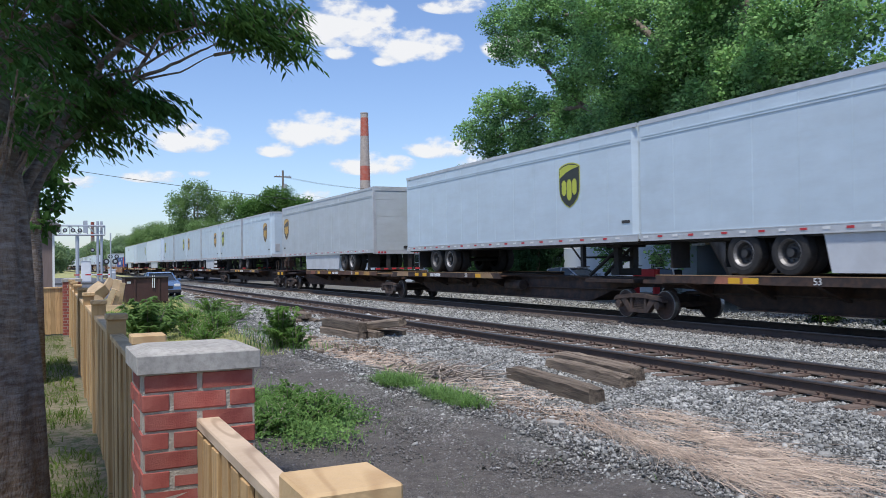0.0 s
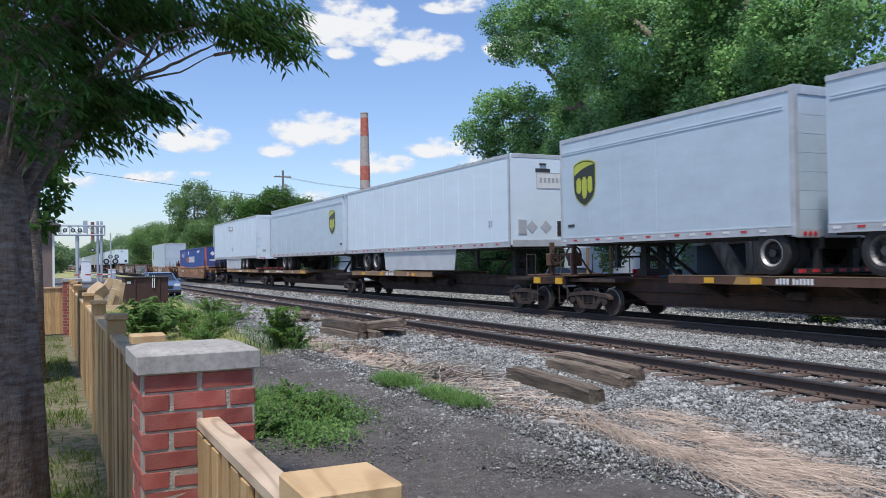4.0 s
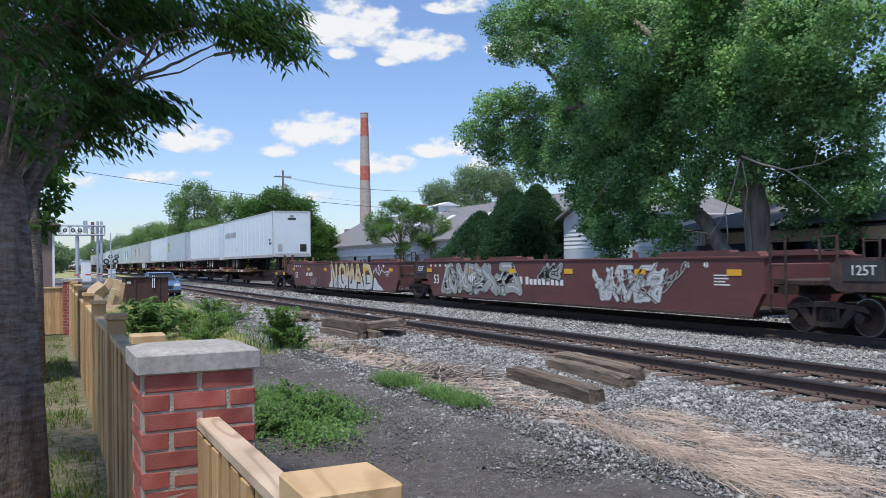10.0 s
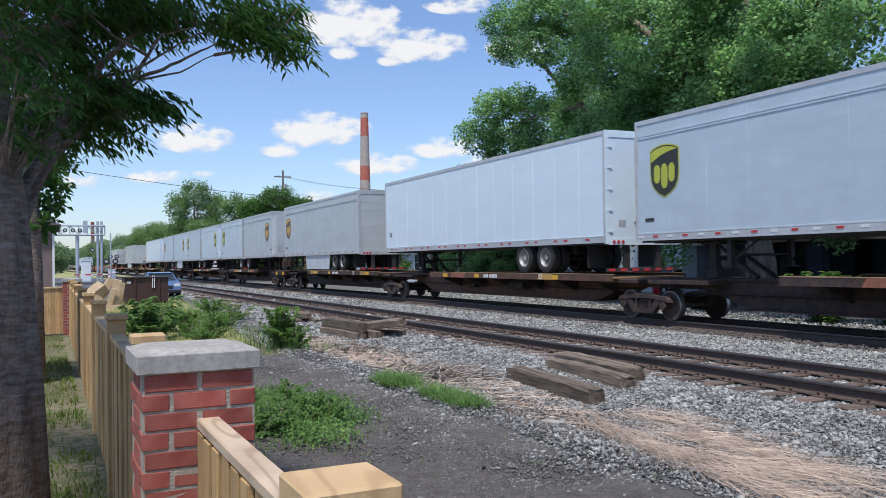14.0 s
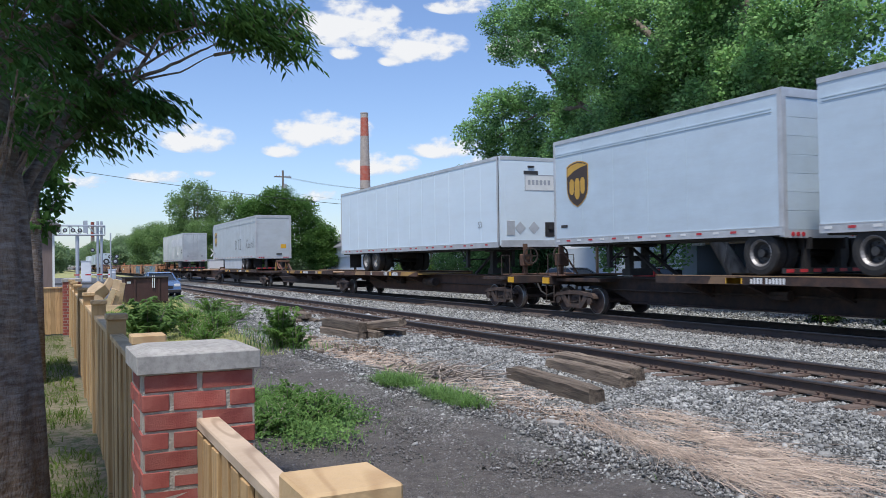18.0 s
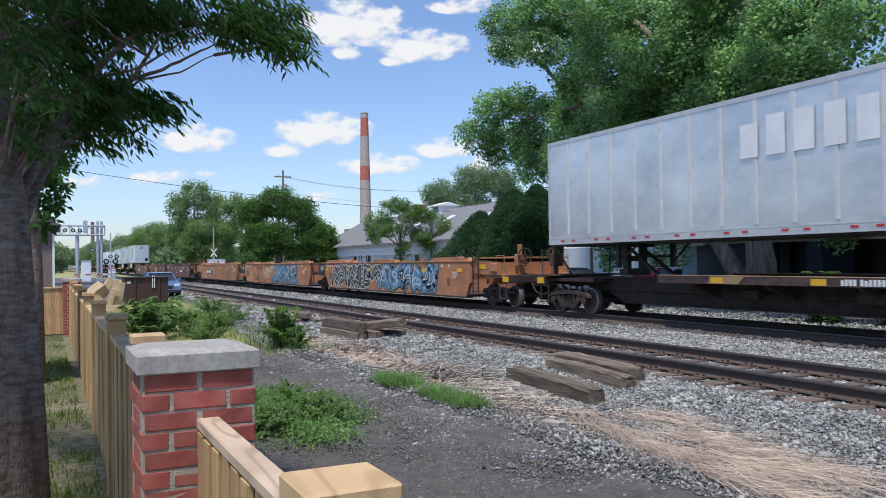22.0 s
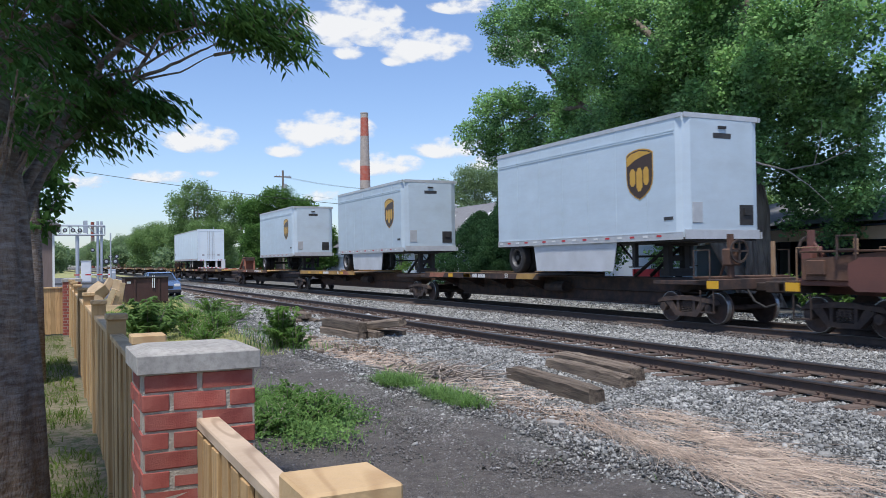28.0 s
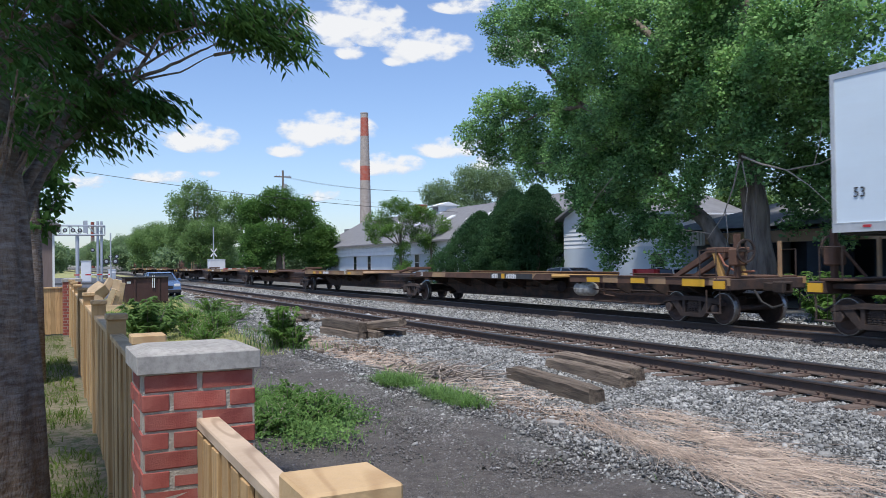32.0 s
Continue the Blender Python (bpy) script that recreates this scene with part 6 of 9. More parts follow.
            for s in (-1, 1):
                dr_ = part("rear_door", Shape().box(h - 0.03, h + 0.015, min(s * 0.01, s * 1.18), max(s * 0.01, s * 1.18), z0 + 0.05, z1 - 0.2, 0.006), paint, th, "swing rear door")
                for yy in (0.13, 0.30):
                    part("lock_rod", Shape().tube((h + 0.045, s * yy, z0 + 0.06), (h + 0.045, s * yy, z1 - 0.18), 0.017, seg=6).box(h + 0.01, h + 0.06, s * yy - 0.05, s * yy + 0.05, z0 + 0.5, z0 + 0.56), M_ALU, dr_)
                for i in range(5):
                    z = z0 + 0.25 + (z1 - z0 - 0.7) * i / 4
                    part("hinge", Shape().box(h + 0.01, h + 0.04, min(s * 1.08, s * 1.27), max(s * 1.08, s * 1.27), z - 0.03, z + 0.03), paint, dr_)
                part("door_placard", Shape().box(h + 0.015, h + 0.021, s * 0.75 - 0.12, s * 0.75 + 0.12, z0 + 0.38, z0 + 0.56), M_GREYPAINT, dr_, "printed notice")
        if gear:
            bp_ = Shape().box(h - 0.12, h - 0.02, -1.22, 1.22, z0 - 0.86, z0 - 0.75)
            for yy in (-0.55, 0.55):
                bp_.box(h - 0.14, h - 0.04, yy - 0.09, yy + 0.09, z0 - 0.8, z0 - 0.1)
            part("rear_bumper", bp_, M_WHITE if "white wheels" in label else M_DARKSTEEL, th, "underride guard bumper")
            for i in range(6):
                part("reflective_strip", strip_rear, None, th, "red reflective strip", pose(h - 0.018, -1.09 + 0.4 * i, z0 - 0.805))
            for yy in (-1.05, -0.9, -0.75, 0.75, 0.9, 1.05):
                part("tail_lamp", lamp_me, None, th, "unlit red tail lamp", pose(h + 0.03, yy, z0 - 0.04))
    else:
        nose = part("front_wall", Shape().box(h - 0.01, h + 0.004, -1.0, 1.0, z0 + 0.05, z1 - 0.12), paint, th, "front wall")
        part("front_rail", Shape().box(h - 0.02, h + 0.012, -1.2, 1.2, z1 - 0.13, z1 - 0.01), M_ALU, nose)
        part("front_rail", Shape().box(h - 0.02, h + 0.016, -1.2, 1.2, z0 - 0.05, z0 + 0.18), M_ALU, nose)
        part("connection_box", Shape().box(h, h + 0.02, -0.98, -0.66, z0 + 0.35, z0 + 0.85, 0.006), M_ALU, nose, "document box")
        part("air_coupling", Shape().box(h, h + 0.016, 0.55, 1.0, z0 + 0.3, z0 + 0.8).box(h + 0.01, h + 0.05, 0.68, 0.9, z0 + 0.55, z0 + 0.72), M_DARKSTEEL, nose, "brake line couplings")
        part("marker_lamp", Shape().box(h, h + 0.05, -0.12, 0.12, z1 - 0.36, z1 - 0.30), M_DARKSTEEL, nose)
        part("marking", Shape().box(h + 0.004, h + 0.010, -0.28, 0.3, z1 - 0.60, z1 - 0.47), M_BLACKPAINT, nose, "black bar")
    if logo:
        shield(th, F * (h - logo_in), (z0 + z1) / 2 + 0.14, 1.32, fresh, side)
    if deco:
        deco(th, side, h, z0, z1)
    bx = F * (h - 0.5)
    if logo or L < 10:
        part("marking", Shape().box(bx - 0.15, bx + 0.18, side - 0.006, side, z0 + 0.43, z0 + 0.51), M_BLACKPAINT, th, "small black bar")
    return on_train(th, c)


# ---- decorations
def deco_lozenge(th, side, h, z0, z1):
    part("name_panel", Shape().prism([(-1.9, 4.35), (-1.55, 4.35), (-1.5, 4.25), (-0.1, 4.25), (0, 4.38), (-0.1, 4.62), (-1.5, 4.62), (-1.55, 4.72), (-1.9, 4.72), (-1.8, 4.55)], "y", side - 0.006, side), M_GREYPAINT, th, "grey lozenge-shaped name panel")
    bar_row(th, -1.42, side - 0.006, 4.36, 0.2, (8,), M_PALEPAINT)
    part("marking", Shape().box(-0.75, -0.12, side - 0.006, side, 4.12, 4.19), M_PALEPAINT, th)
    for i in range(5):
        part("ghost_marking", Shape().box(2.5 + 0.75 * i, 2.5 + 0.75 * i + 0.3, side - 0.004, side, 3.95, 4.35), M_TWHITE, th, "ghost of removed lettering")
    part("placard", Shape().prism([(-0.65, 2.8), (-0.45, 2.55), (-0.25, 2.8), (-0.45, 3.05)], "y", side - 0.006, side), M_GREYPAINT, th, "diamond placard holder")


def deco_blocks(pos, size, mat, rib=0.0):
    def f(th, side, h, z0, z1):
        bar_row(th, pos, side - 0.005 - rib, 3.72, size, (6, 5), mat, "blocks where a name stands", 0.85, "name_block")
        part("placard", Shape().prism([(pos + 4.3, 2.75), (pos + 4.5, 2.5), (pos + 4.7, 2.75), (pos + 4.5, 3.0)], "y", side - 0.012 - rib, side - 0.004), M_ALU, th, "diamond placard holder")
        bar_row(th, h - 1.10, side - 0.002, 3.13, 0.15, (4,), M_BLACKPAINT)
        bar_row(th, h - 1.06, side - 0.002, 2.88, 0.15, (6,), M_BLACKPAINT)
    return f


def deco_board(th, side, h, z0, z1):
    sg = part("name_sign", Shape().box(h + 0.004, h + 0.01, -0.25, 0.95, z1 - 1.15, z1 - 0.6), M_WHITE, th, "white name board with dark border")
    f = Shape().box(h + 0.01, h + 0.013, -0.25, 0.95, z1 - 0.63, z1 - 0.6).box(h + 0.01, h + 0.013, -0.25, 0.95, z1 - 1.15, z1 - 1.12).box(h + 0.01, h + 0.013, -0.25, -0.22, z1 - 1.12, z1 - 0.63).box(h + 0.01, h + 0.013, 0.92, 0.95, z1 - 1.12, z1 - 0.63)
    for i in range(6):
        f.box(h + 0.01, h + 0.013, -0.12 + 0.16 * i, -0.02 + 0.16 * i, z1 - 0.95, z1 - 0.78)
    part("sign_border", f, M_GREYPAINT, sg)
    for yy in (-0.45, 0.1):
        part("placard", Shape().prism([(yy - 0.22, z0 + 0.6), (yy, z0 + 0.38), (yy + 0.22, z0 + 0.6), (yy, z0 + 0.82)], "x", h + 0.004, h + 0.012), M_ALU, th, "diamond placard holder")
    words("53", 0.3, M_GREYPAINT, th, pose(h - 1.3, side - 0.006, z0 + 0.75) @ FACE)


def deco_scrawl(th, side, h, z0, z1):
    b = Shape()
    x0 = 1.05
    for line in ([(0.1, 2.75), (0.05, 3.45), (0.45, 3.4), (0.62, 3.1), (0.5, 2.82), (0.1, 2.75)], [(0.85, 3.5), (1.5, 3.45)], [(1.17, 3.48), (1.15, 2.75)], [(1.65, 3.55), (2.1, 3.5)], [(1.88, 3.52), (1.9, 2.72)], [(1.6, 2.75), (2.2, 2.68)]):
        stroke(b, [(x0 + a, c) for a, c in line], 0.045, side - 0.004)
    part("graffiti_tag", b, M_BLACKPAINT, th, "large black spray-painted scrawl")
    scr = Shape()
    for line in ([(0, 3.4), (0.05, 2.8)], [(0.45, 3.4), (0.05, 3.05), (0.5, 2.75)], [(0.65, 3.05), (0.95, 3.1), (0.9, 2.8), (0.65, 2.85), (0.65, 3.05)], [(1.35, 3.1), (1.1, 3.0), (1.15, 2.78), (1.4, 2.8)], [(1.55, 2.75), (1.6, 3.15), (1.85, 3.1), (1.9, 2.75)], [(2.1, 3.2), (2.05, 2.85), (2.3, 2.8), (2.4, 3.3), (2.3, 3.6)]):
        stroke(scr, [(5.0 + a, c) for a, c in line], 0.04, side - 0.004)
    part("graffiti_tag", scr, M_BLACKPAINT, th, "black spray-painted scribble")


def deco_plain53(th, side, h, z0, z1):
    words("53", 0.27, M_BLACKPAINT, th, pose(-h + 0.6, side - 0.006, z0 + 0.68) @ FACE)


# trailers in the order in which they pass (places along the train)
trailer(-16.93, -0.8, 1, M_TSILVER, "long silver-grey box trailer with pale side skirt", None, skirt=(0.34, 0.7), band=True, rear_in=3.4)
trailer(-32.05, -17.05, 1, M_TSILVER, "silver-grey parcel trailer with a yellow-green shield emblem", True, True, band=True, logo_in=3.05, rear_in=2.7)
trailer(-52.2, -36.0, -1, M_TGREY, "dull grey parcel trailer with skirt and roll-up door", True, skirt=(0.31, 0.69), doors="roll", band=True, logo_in=0.95, rear_in=3.1)
PUP = "short silver-grey parcel trailer with a shield emblem"
for lo, hi, F, fresh, sk in ((-63.8, -55.3, 1, False, None), (-72.95, -64.5, -1, True, None), (-82.25, -73.75, 1, False, (0.24, 0.72)), (-91.35, -82.85, -1, False, None), (-100.7, -92.2, 1, True, None), (-109.95, -101.5, -1, True, None)):
    trailer(lo, hi, F, M_TSILVER, PUP, True, fresh, skirt=sk, doors="roll", axles=1, band=True, rear_in=1.15 if F > 0 else 0.65, logo_in=1.5 if F > 0 else 1.2)
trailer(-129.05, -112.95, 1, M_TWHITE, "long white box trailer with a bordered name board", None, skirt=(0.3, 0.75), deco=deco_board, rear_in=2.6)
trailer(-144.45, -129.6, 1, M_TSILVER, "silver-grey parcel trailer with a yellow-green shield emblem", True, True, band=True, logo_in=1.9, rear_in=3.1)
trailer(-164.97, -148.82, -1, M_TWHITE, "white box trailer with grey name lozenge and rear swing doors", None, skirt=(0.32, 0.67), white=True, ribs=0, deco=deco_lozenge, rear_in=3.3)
trailer(-294.9, -278.2, 1, M_TWHITE, "white ribbed box trailer with faded block marks", None, ribs=1.22, deco=deco_blocks(-7.55, 0.42, M_GREYPAINT), rear_in=3.8)
trailer(-312.6, -296.7, -1, M_TWHITE, "plain white box trailer with swing doors", None, white=True, rear_in=3.7)
trailer(-330.0, -316.15, -1, M_TSILVER, "silver-grey parcel trailer with a yellow-green shield emblem", True, True, doors="roll", band=True, logo_in=1.1, rear_in=2.4, white=True)
trailer(-347.4, -331.3, -1, M_TWHITE, "plain white box trailer with swing doors", None, white=True, deco=deco_plain53, rear_in=3.1)
trailer(-364.6, -350.9, -1, M_TGREY, "dull grey parcel trailer with skirt and roll-up door", True, skirt=(0.33, 0.66), doors="roll", band=True, logo_in=0.9, rear_in=2.6)
for lo, hi, F, fresh, sk in ((-376.3, -367.7, 1, False, None), (-385.5, -377.0, -1, True, None), (-395.2, -386.7, 1, True, None), (-404.6, -396.1, -1, True, None), (-413.8, -405.3, 1, False, (0.24, 0.70)), (-423.2, -414.7, -1, False, None)):
    trailer(lo, hi, F, M_TGREY if lo > -380 else M_TSILVER, PUP, True, fresh, skirt=sk, doors="roll", axles=1, band=True, rear_in=1.15 if F > 0 else 0.65, logo_in=1.5 if F > 0 else 1.2)
trailer(-442.9, -426.6, 1, M_TWHITE, "long white box trailer with a bordered name board", None, white=True, deco=deco_board, rear_in=3.5)
trailer(-478.2, -461.95, -1, M_TGREY, "dull grey parcel trailer with black scrawls and roll-up door", True, skirt=(0.28, 0.70), doors="roll", band=True, logo_in=1.0, rear_in=3.1, deco=deco_scrawl)
trailer(-512.9, -496.7, -1, M_TBARE, "bare metal ribbed trailer with peeling block marks and rusty doors", None, ribs=1.0, deco=deco_blocks(-0.4, 0.85, M_PALEPAINT, 0.02), rear_in=1.7)
for lo, hi, sk in ((-650.1, -641.2, (0.24, 0.71)), (-666.9, -658.3, (0.24, 0.71)), (-684.1, -675.6, None)):
    trailer(lo, hi, 1, M_TSILVER, PUP, True, False, skirt=sk, doors="roll", axles=1, band=True, rear_in=1.1, logo_in=1.55)
trailer(-726.4, -710.5, -1, M_TWHITE, "clean white box trailer with white wheels and rear bumper", None, white=True, deco=deco_plain53, rear_in=3.4)
# the grey box riding high in a well car
trailer(-212.2, -198.7, -1, M_TSILVER, "grey parcel container with a shield emblem riding in a well car", True, True, doors="roll", band=True, logo_in=1.75, z0=1.3, z1=4.37, gear=False)


def blue_container(lo, hi):
    L, c = hi - lo, (hi + lo) / 2
    h, z0, z1, side = L / 2, 0.37, 3.27, -1.22
    th = thing("freight_container", "blue corrugated freight container with pale name marks", "container")
    pts, n = [], 52
    for i in range(n):
        x = -h + 0.2 + (L - 0.4) * i / n
        w = (L - 0.4) / n
        pts += [(x, side), (x + w * 0.35, side), (x + w * 0.5, side + 0.04), (x + w * 0.85, side + 0.04)]
    pts += [(h - 0.2, side), (h - 0.2, 1.2), (-h + 0.2, 1.2)]
    part("corrugated_body", Shape().prism(pts, "z", z0 + 0.1, z1 - 0.08), M_CORR, th)
    part("roof", Shape().box(-h, h, -1.2, 1.2, z1 - 0.08, z1 - 0.02), M_CORR, th)
    for x in (-h, h - 0.2):
        for yy in (-1.24, 1.12):
            part("corner_post", Shape().box(x, x + 0.2, yy, yy + 0.12, z0, z1), M_ORANGEG, th, "orange-red corner post")
    part("frame_rail", Shape().box(-h + 0.2, h - 0.2, -1.24, -1.16, z1 - 0.1, z1).box(-h + 0.2, h - 0.2, -1.24, -1.16, z0, z0 + 0.12).box(-h + 0.2, h - 0.2, 1.16, 1.24, z1 - 0.1, z1), M_CORR, th)
    for s in (-1, 1):
        d = part("door", Shape().box(h - 0.06, h + 0.0, min(s * 0.01, s * 1.12), max(s * 0.01, s * 1.12), z0 + 0.12, z1 - 0.1, 0.008), M_CORR, th, "blue container door")
        for yy in (0.25, 0.8):
            part("lock_rod", Shape().tube((h + 0.03, s * yy, z0 + 0.12), (h + 0.03, s * yy, z1 - 0.1), 0.018, seg=6), M_CORR, d)
        part("emblem", Shape().prism([(s * 0.55 - 0.24, 2.65), (s * 0.55, 2.42), (s * 0.55 + 0.24, 2.65), (s * 0.55, 2.88)], "x", h, h + 0.006), M_WHITE, d, "white diamond emblem")
        mk = Shape()
        mk.box(h + 0.001, h + 0.007, s * 0.55 - 0.3, s * 0.55 + 0.25, 1.96, 2.08)
        part("marking", mk, M_WHITE, d)
    x = bar_row(th, -3.55, side - 0.002, 1.86, 0.5, (5,), M_RED, "red blocks where a name stands", 0.62, "name_block")
    bar_row(th, x - 0.1, side - 0.002, 1.84, 0.6, (10,), M_WHITE, "white blocks where a name stands", 0.62, "name_block")
    bar_row(th, 3.2, side - 0.002, 2.8, 0.2, (4, 6), M_WHITE)
    part("emblem", Shape().prism([(-6.3, 2.65), (-6.0, 2.3), (-5.7, 2.65), (-6.0, 3.0)], "y", side - 0.008, side - 0.002), M_WHITE, th, "white diamond emblem")
    for i in range(6):
        part("emblem_stripe", Shape().box(-5.6 + 0.04 * i, -4.9, side - 0.008, side - 0.002, 2.4 + 0.1 * i, 2.44 + 0.1 * i), M_WHITE, th)
    part("notice", Shape().box(-2.2, -1.85, side - 0.008, side - 0.002, 2.65, 3.0), M_WHITE, th)
    words("110", 0.3, M_WHITE, th, pose(h + 0.006, -0.85, 0.9) @ END)
    return on_train(th, c)


blue_container(-186.24, -170.1)

# spine cars: (first truck, ..., last truck) with what each platform carries
mid = [(-4.9, 4.9)]


def spine_car(trucks, loads, seed, mottos=(), edge=None, extra={}):
    """loads, from the leading unit: 'F' front forward, 'R' rear forward, 'P' two short trailers, 'E' empty, 'O' empty with the hitch raised, 'H' half raised, 'B' half raised at the rear, 'S' one short trailer in front."""
    n = len(trucks) - 1
    for i in range(n):
        a, b = trucks[i], trucks[i + 1]
        L, k = a - b, loads[i]
        if k == "P":
            decks, hs = mid, [(L / 2 - 1.6, 1, True), (-L / 2 + 1.6, -1, True)]
        elif k == "F":
            decks, hs = [(-L / 2 + 1.0, 1.8)], [(L / 2 - 1.8, 1, True)]
        elif k == "R":
            decks, hs = [(-1.2, L / 2 - 1.0)], [(-L / 2 + 1.8, -1, True)]
        elif k == "S":
            decks, hs = [(-L / 2 + 1.2, 1.6)], [(L / 2 - 1.5, 1, True)]
        elif k == "O":
            decks, hs = [(-L / 2 + 1.0, 2.6)], [(L / 2 - 0.75, 1, "raised")]
        elif k == "B":
            decks, hs = [(-2.6, L / 2 - 1.0)], [(-L / 2 + 1.2, -1, "half")]
        elif k == "H":
            decks, hs = [(-L / 2 + 1.0, 2.6)], [(L / 2 - 0.05, 1, "half")]
        else:
            decks, hs = [(-L / 2 + 1.0, 2.6)], [(L / 2 - 1.6, 1, False)]
        if k == "R":
            decks = [(-4.0, L / 2 - 1.0)]
        spine_unit(a, b, decks, (i == 0, i == n - 1), hs, (True, i == n - 1), "dark brown steel spine car with worn tan deck" if k not in "EOHB" else "empty rusty brown spine car with " + {"E": "lowered", "O": "raised orange", "H": "half-folded", "B": "half-folded"}[k] + " hitch", motto=mottos[i] if i < len(mottos) else "", seed=seed + i, edge=edge[i] if isinstance(edge, tuple) else edge, **extra.get(i, {}))


spine_car([0.2, -17.4, -34.75, -51.3], "FFR", 1, extra={0: dict(spots=(0, 0.03), bars=False)})
spine_car([-54.5, -73.1, -91.85, -109.0], "PPP", 4, ("", "TWIN 28 - ALL PURPOSE SPINE CAR"))
spine_car([-112.5, -129.4, -147.55, -163.45], "FFR", 8, ("", "ALL PURPOSE SPINE CAR"), M_DECKEDGE)
spine_car([-278.55, -295.6, -312.75, -330.1, -347.4, -364.0], "FRRRR", 12, extra={0: dict(number=-2.17, plain=True)})
spine_car([-367.9, -386.5, -405.0, -422.6], "PPP", 20)
spine_car([-427.0, -443.5, -460.85, -478.1, -495.75, -512.3], "FBRER", 24, extra={0: dict(spots=(0, -0.68), number=-1.82, plain=True)})
spine_car([-641.4, -657.3, -675.2, -692.9, -709.4, -725.7], "SSSOR", 32, ("", "", "ALL PURPOSE SPINE CAR"), (None, M_DECKYELLOW, M_SPINERUST, M_SPINERUST, M_SPINERUST), {2: dict(spots=(2.05, -1.4), plain=True), 3: dict(spots=(0, -1.95), plain=True), 4: dict(number=-0.3)})
spine_car([-730.6, -747.4, -763.4, -779.6, -796.4, -813.2], "HEEEE", 40, (), (M_SPINERUST, M_DECKEDGE, M_SPINERUST, M_DECKEDGE, M_DECKEDGE), {0: dict(spots=(0, -4.4), plain=True, number=-1.0, side_rail=True)})
spine_car([-817.0, -834.0, -851.0, -868.0], "EEE", 46, (), M_DECKEDGE)


# well cars
def deco_a(th, s, h):
    for i, x in enumerate((-4.5, -1.2, 2.5, 5.0)):
        tag(th, s, x, 0.9, 0.8, (M_BLACKPAINT, M_SPINE, M_TANG, M_SPINE)[i], 60 + i, 11)


def deco_b(th, s, h):
    fat_letters(th, s, -1.85, 1.15, 0.5, 1.1, [LETTER_P, LETTER_N, LETTER_C], M_PALEBLUE, M_PALEBLUE, 0.27, "fat pale grey graffiti letter", M_GREYG)
    for i, x in enumerate((1.0, 1.8, 3.0)):
        tag(th, s, x, 0.85, 0.5, M_SPINE, 71 + i, 9)


def deco_c(th, s, h):
    part("graffiti_backdrop", Shape().prism([(-h + 2.7, 0.35), (-h + 2.5, 0.9), (-h + 3.1, 1.5), (0.3, 1.52), (1.0, 0.9), (0.2, 0.33)], "y", s - 0.0015, s), M_PURPLE, th, "purple spray-painted backdrop")
    part("graffiti_backdrop", Shape().prism([(4.6, 0.33), (5.6, 0.33), (6.9, 0.45), (7.2, 0.95), (6.4, 1.05), (5.9, 1.45), (5.0, 1.5)], "y", s - 0.0015, s), M_PINK, th, "pink spray-painted cloud")
    part("graffiti_backdrop", Shape().prism([(5.3, 0.5), (5.55, 0.45), (5.7, 0.8), (5.5, 1.4), (5.25, 1.3)], "y", s - 0.003, s), M_ORANGEG, th, "orange spray-painted patch")
    graffiti(th, s, -h + 2.8, 0.2, 0.36, 1.52, M_SHIELD2, M_WHITE, 5, 3, 0.34, 0.045)
    graffiti(th, s, 0.8, 5.6, 0.33, 1.53, M_SHIELD2, M_WHITE, 4, 9, 0.40, 0.05, shine=M_TEAL)


def deco_d(th, s, h):
    graffiti(th, s, -h + 3.3, -1.4, 0.36, 1.52, M_GREYG, M_BLACKPAINT, 5, 5, 0.42, 0.035, "fat silver graffiti letter shapes", M_PALEBLUE)
    for i in range(12):
        part("name_bar", Shape().box(-1.6 + 0.24 * i + (0.12 if i > 2 else 0), -1.44 + 0.24 * i + (0.12 if i > 2 else 0), s - 0.006, s, 0.82, 1.06 if i in (0, 1, 2, 3, 10) else 0.99), M_WHITE, th, "white block where a name stands")
    graffiti(th, s, 0.1, 1.2, 0.95, 1.5, M_GREYG, M_BLACKPAINT, 2, 6, 0.22, 0.03, "small silver graffiti shapes")
    graffiti(th, s, 3.0, 5.6, 0.45, 1.4, M_PALEBLUE, M_GREYG, 4, 8, 0.12, 0.02, "tangled pale graffiti shapes")
    for i in range(4):
        tag(th, s - 0.008, 3.2 + 0.4 * i, 0.75 + 0.14 * i, 0.7, M_GREYG, 80 + i, 10)


def deco_e(th, s, h):
    part("graffiti_backdrop", Shape().prism([(-0.9, 0.28), (-0.5, 0.9), (5.6, 0.9), (6.6, 0.4), (6.2, 0.28)], "y", s - 0.002, s), M_GREYG, th, "grey spray-painted haze")
    cl = [(-0.9, 0.27), (-0.85, 0.5), (-0.55, 0.62), (-0.6, 0.85), (-0.3, 0.98), (0.2, 0.9), (1.2, 1.0), (2.4, 0.92), (3.8, 1.05), (5.2, 0.98), (5.9, 0.85), (6.2, 0.6), (6.7, 0.42), (6.9, 0.27)]
    part("graffiti_cloud", Shape().prism(cl, "y", s - 0.0045, s - 0.001), M_PALEBLUE, th, "pale blue spray cloud behind the letters")
    fat_letters(th, s - 0.004, -0.45, 1.22, 0.34, 1.52, [LETTER_N, LETTER_O, LETTER_M, LETTER_A, LETTER_D], M_TANG, M_PALEBLUE)
    tag(th, s, 5.7, 1.2, 0.5, M_WHITE, 90)
    tag(th, s, -4.4, 0.6, 0.5, M_GREYG, 91)


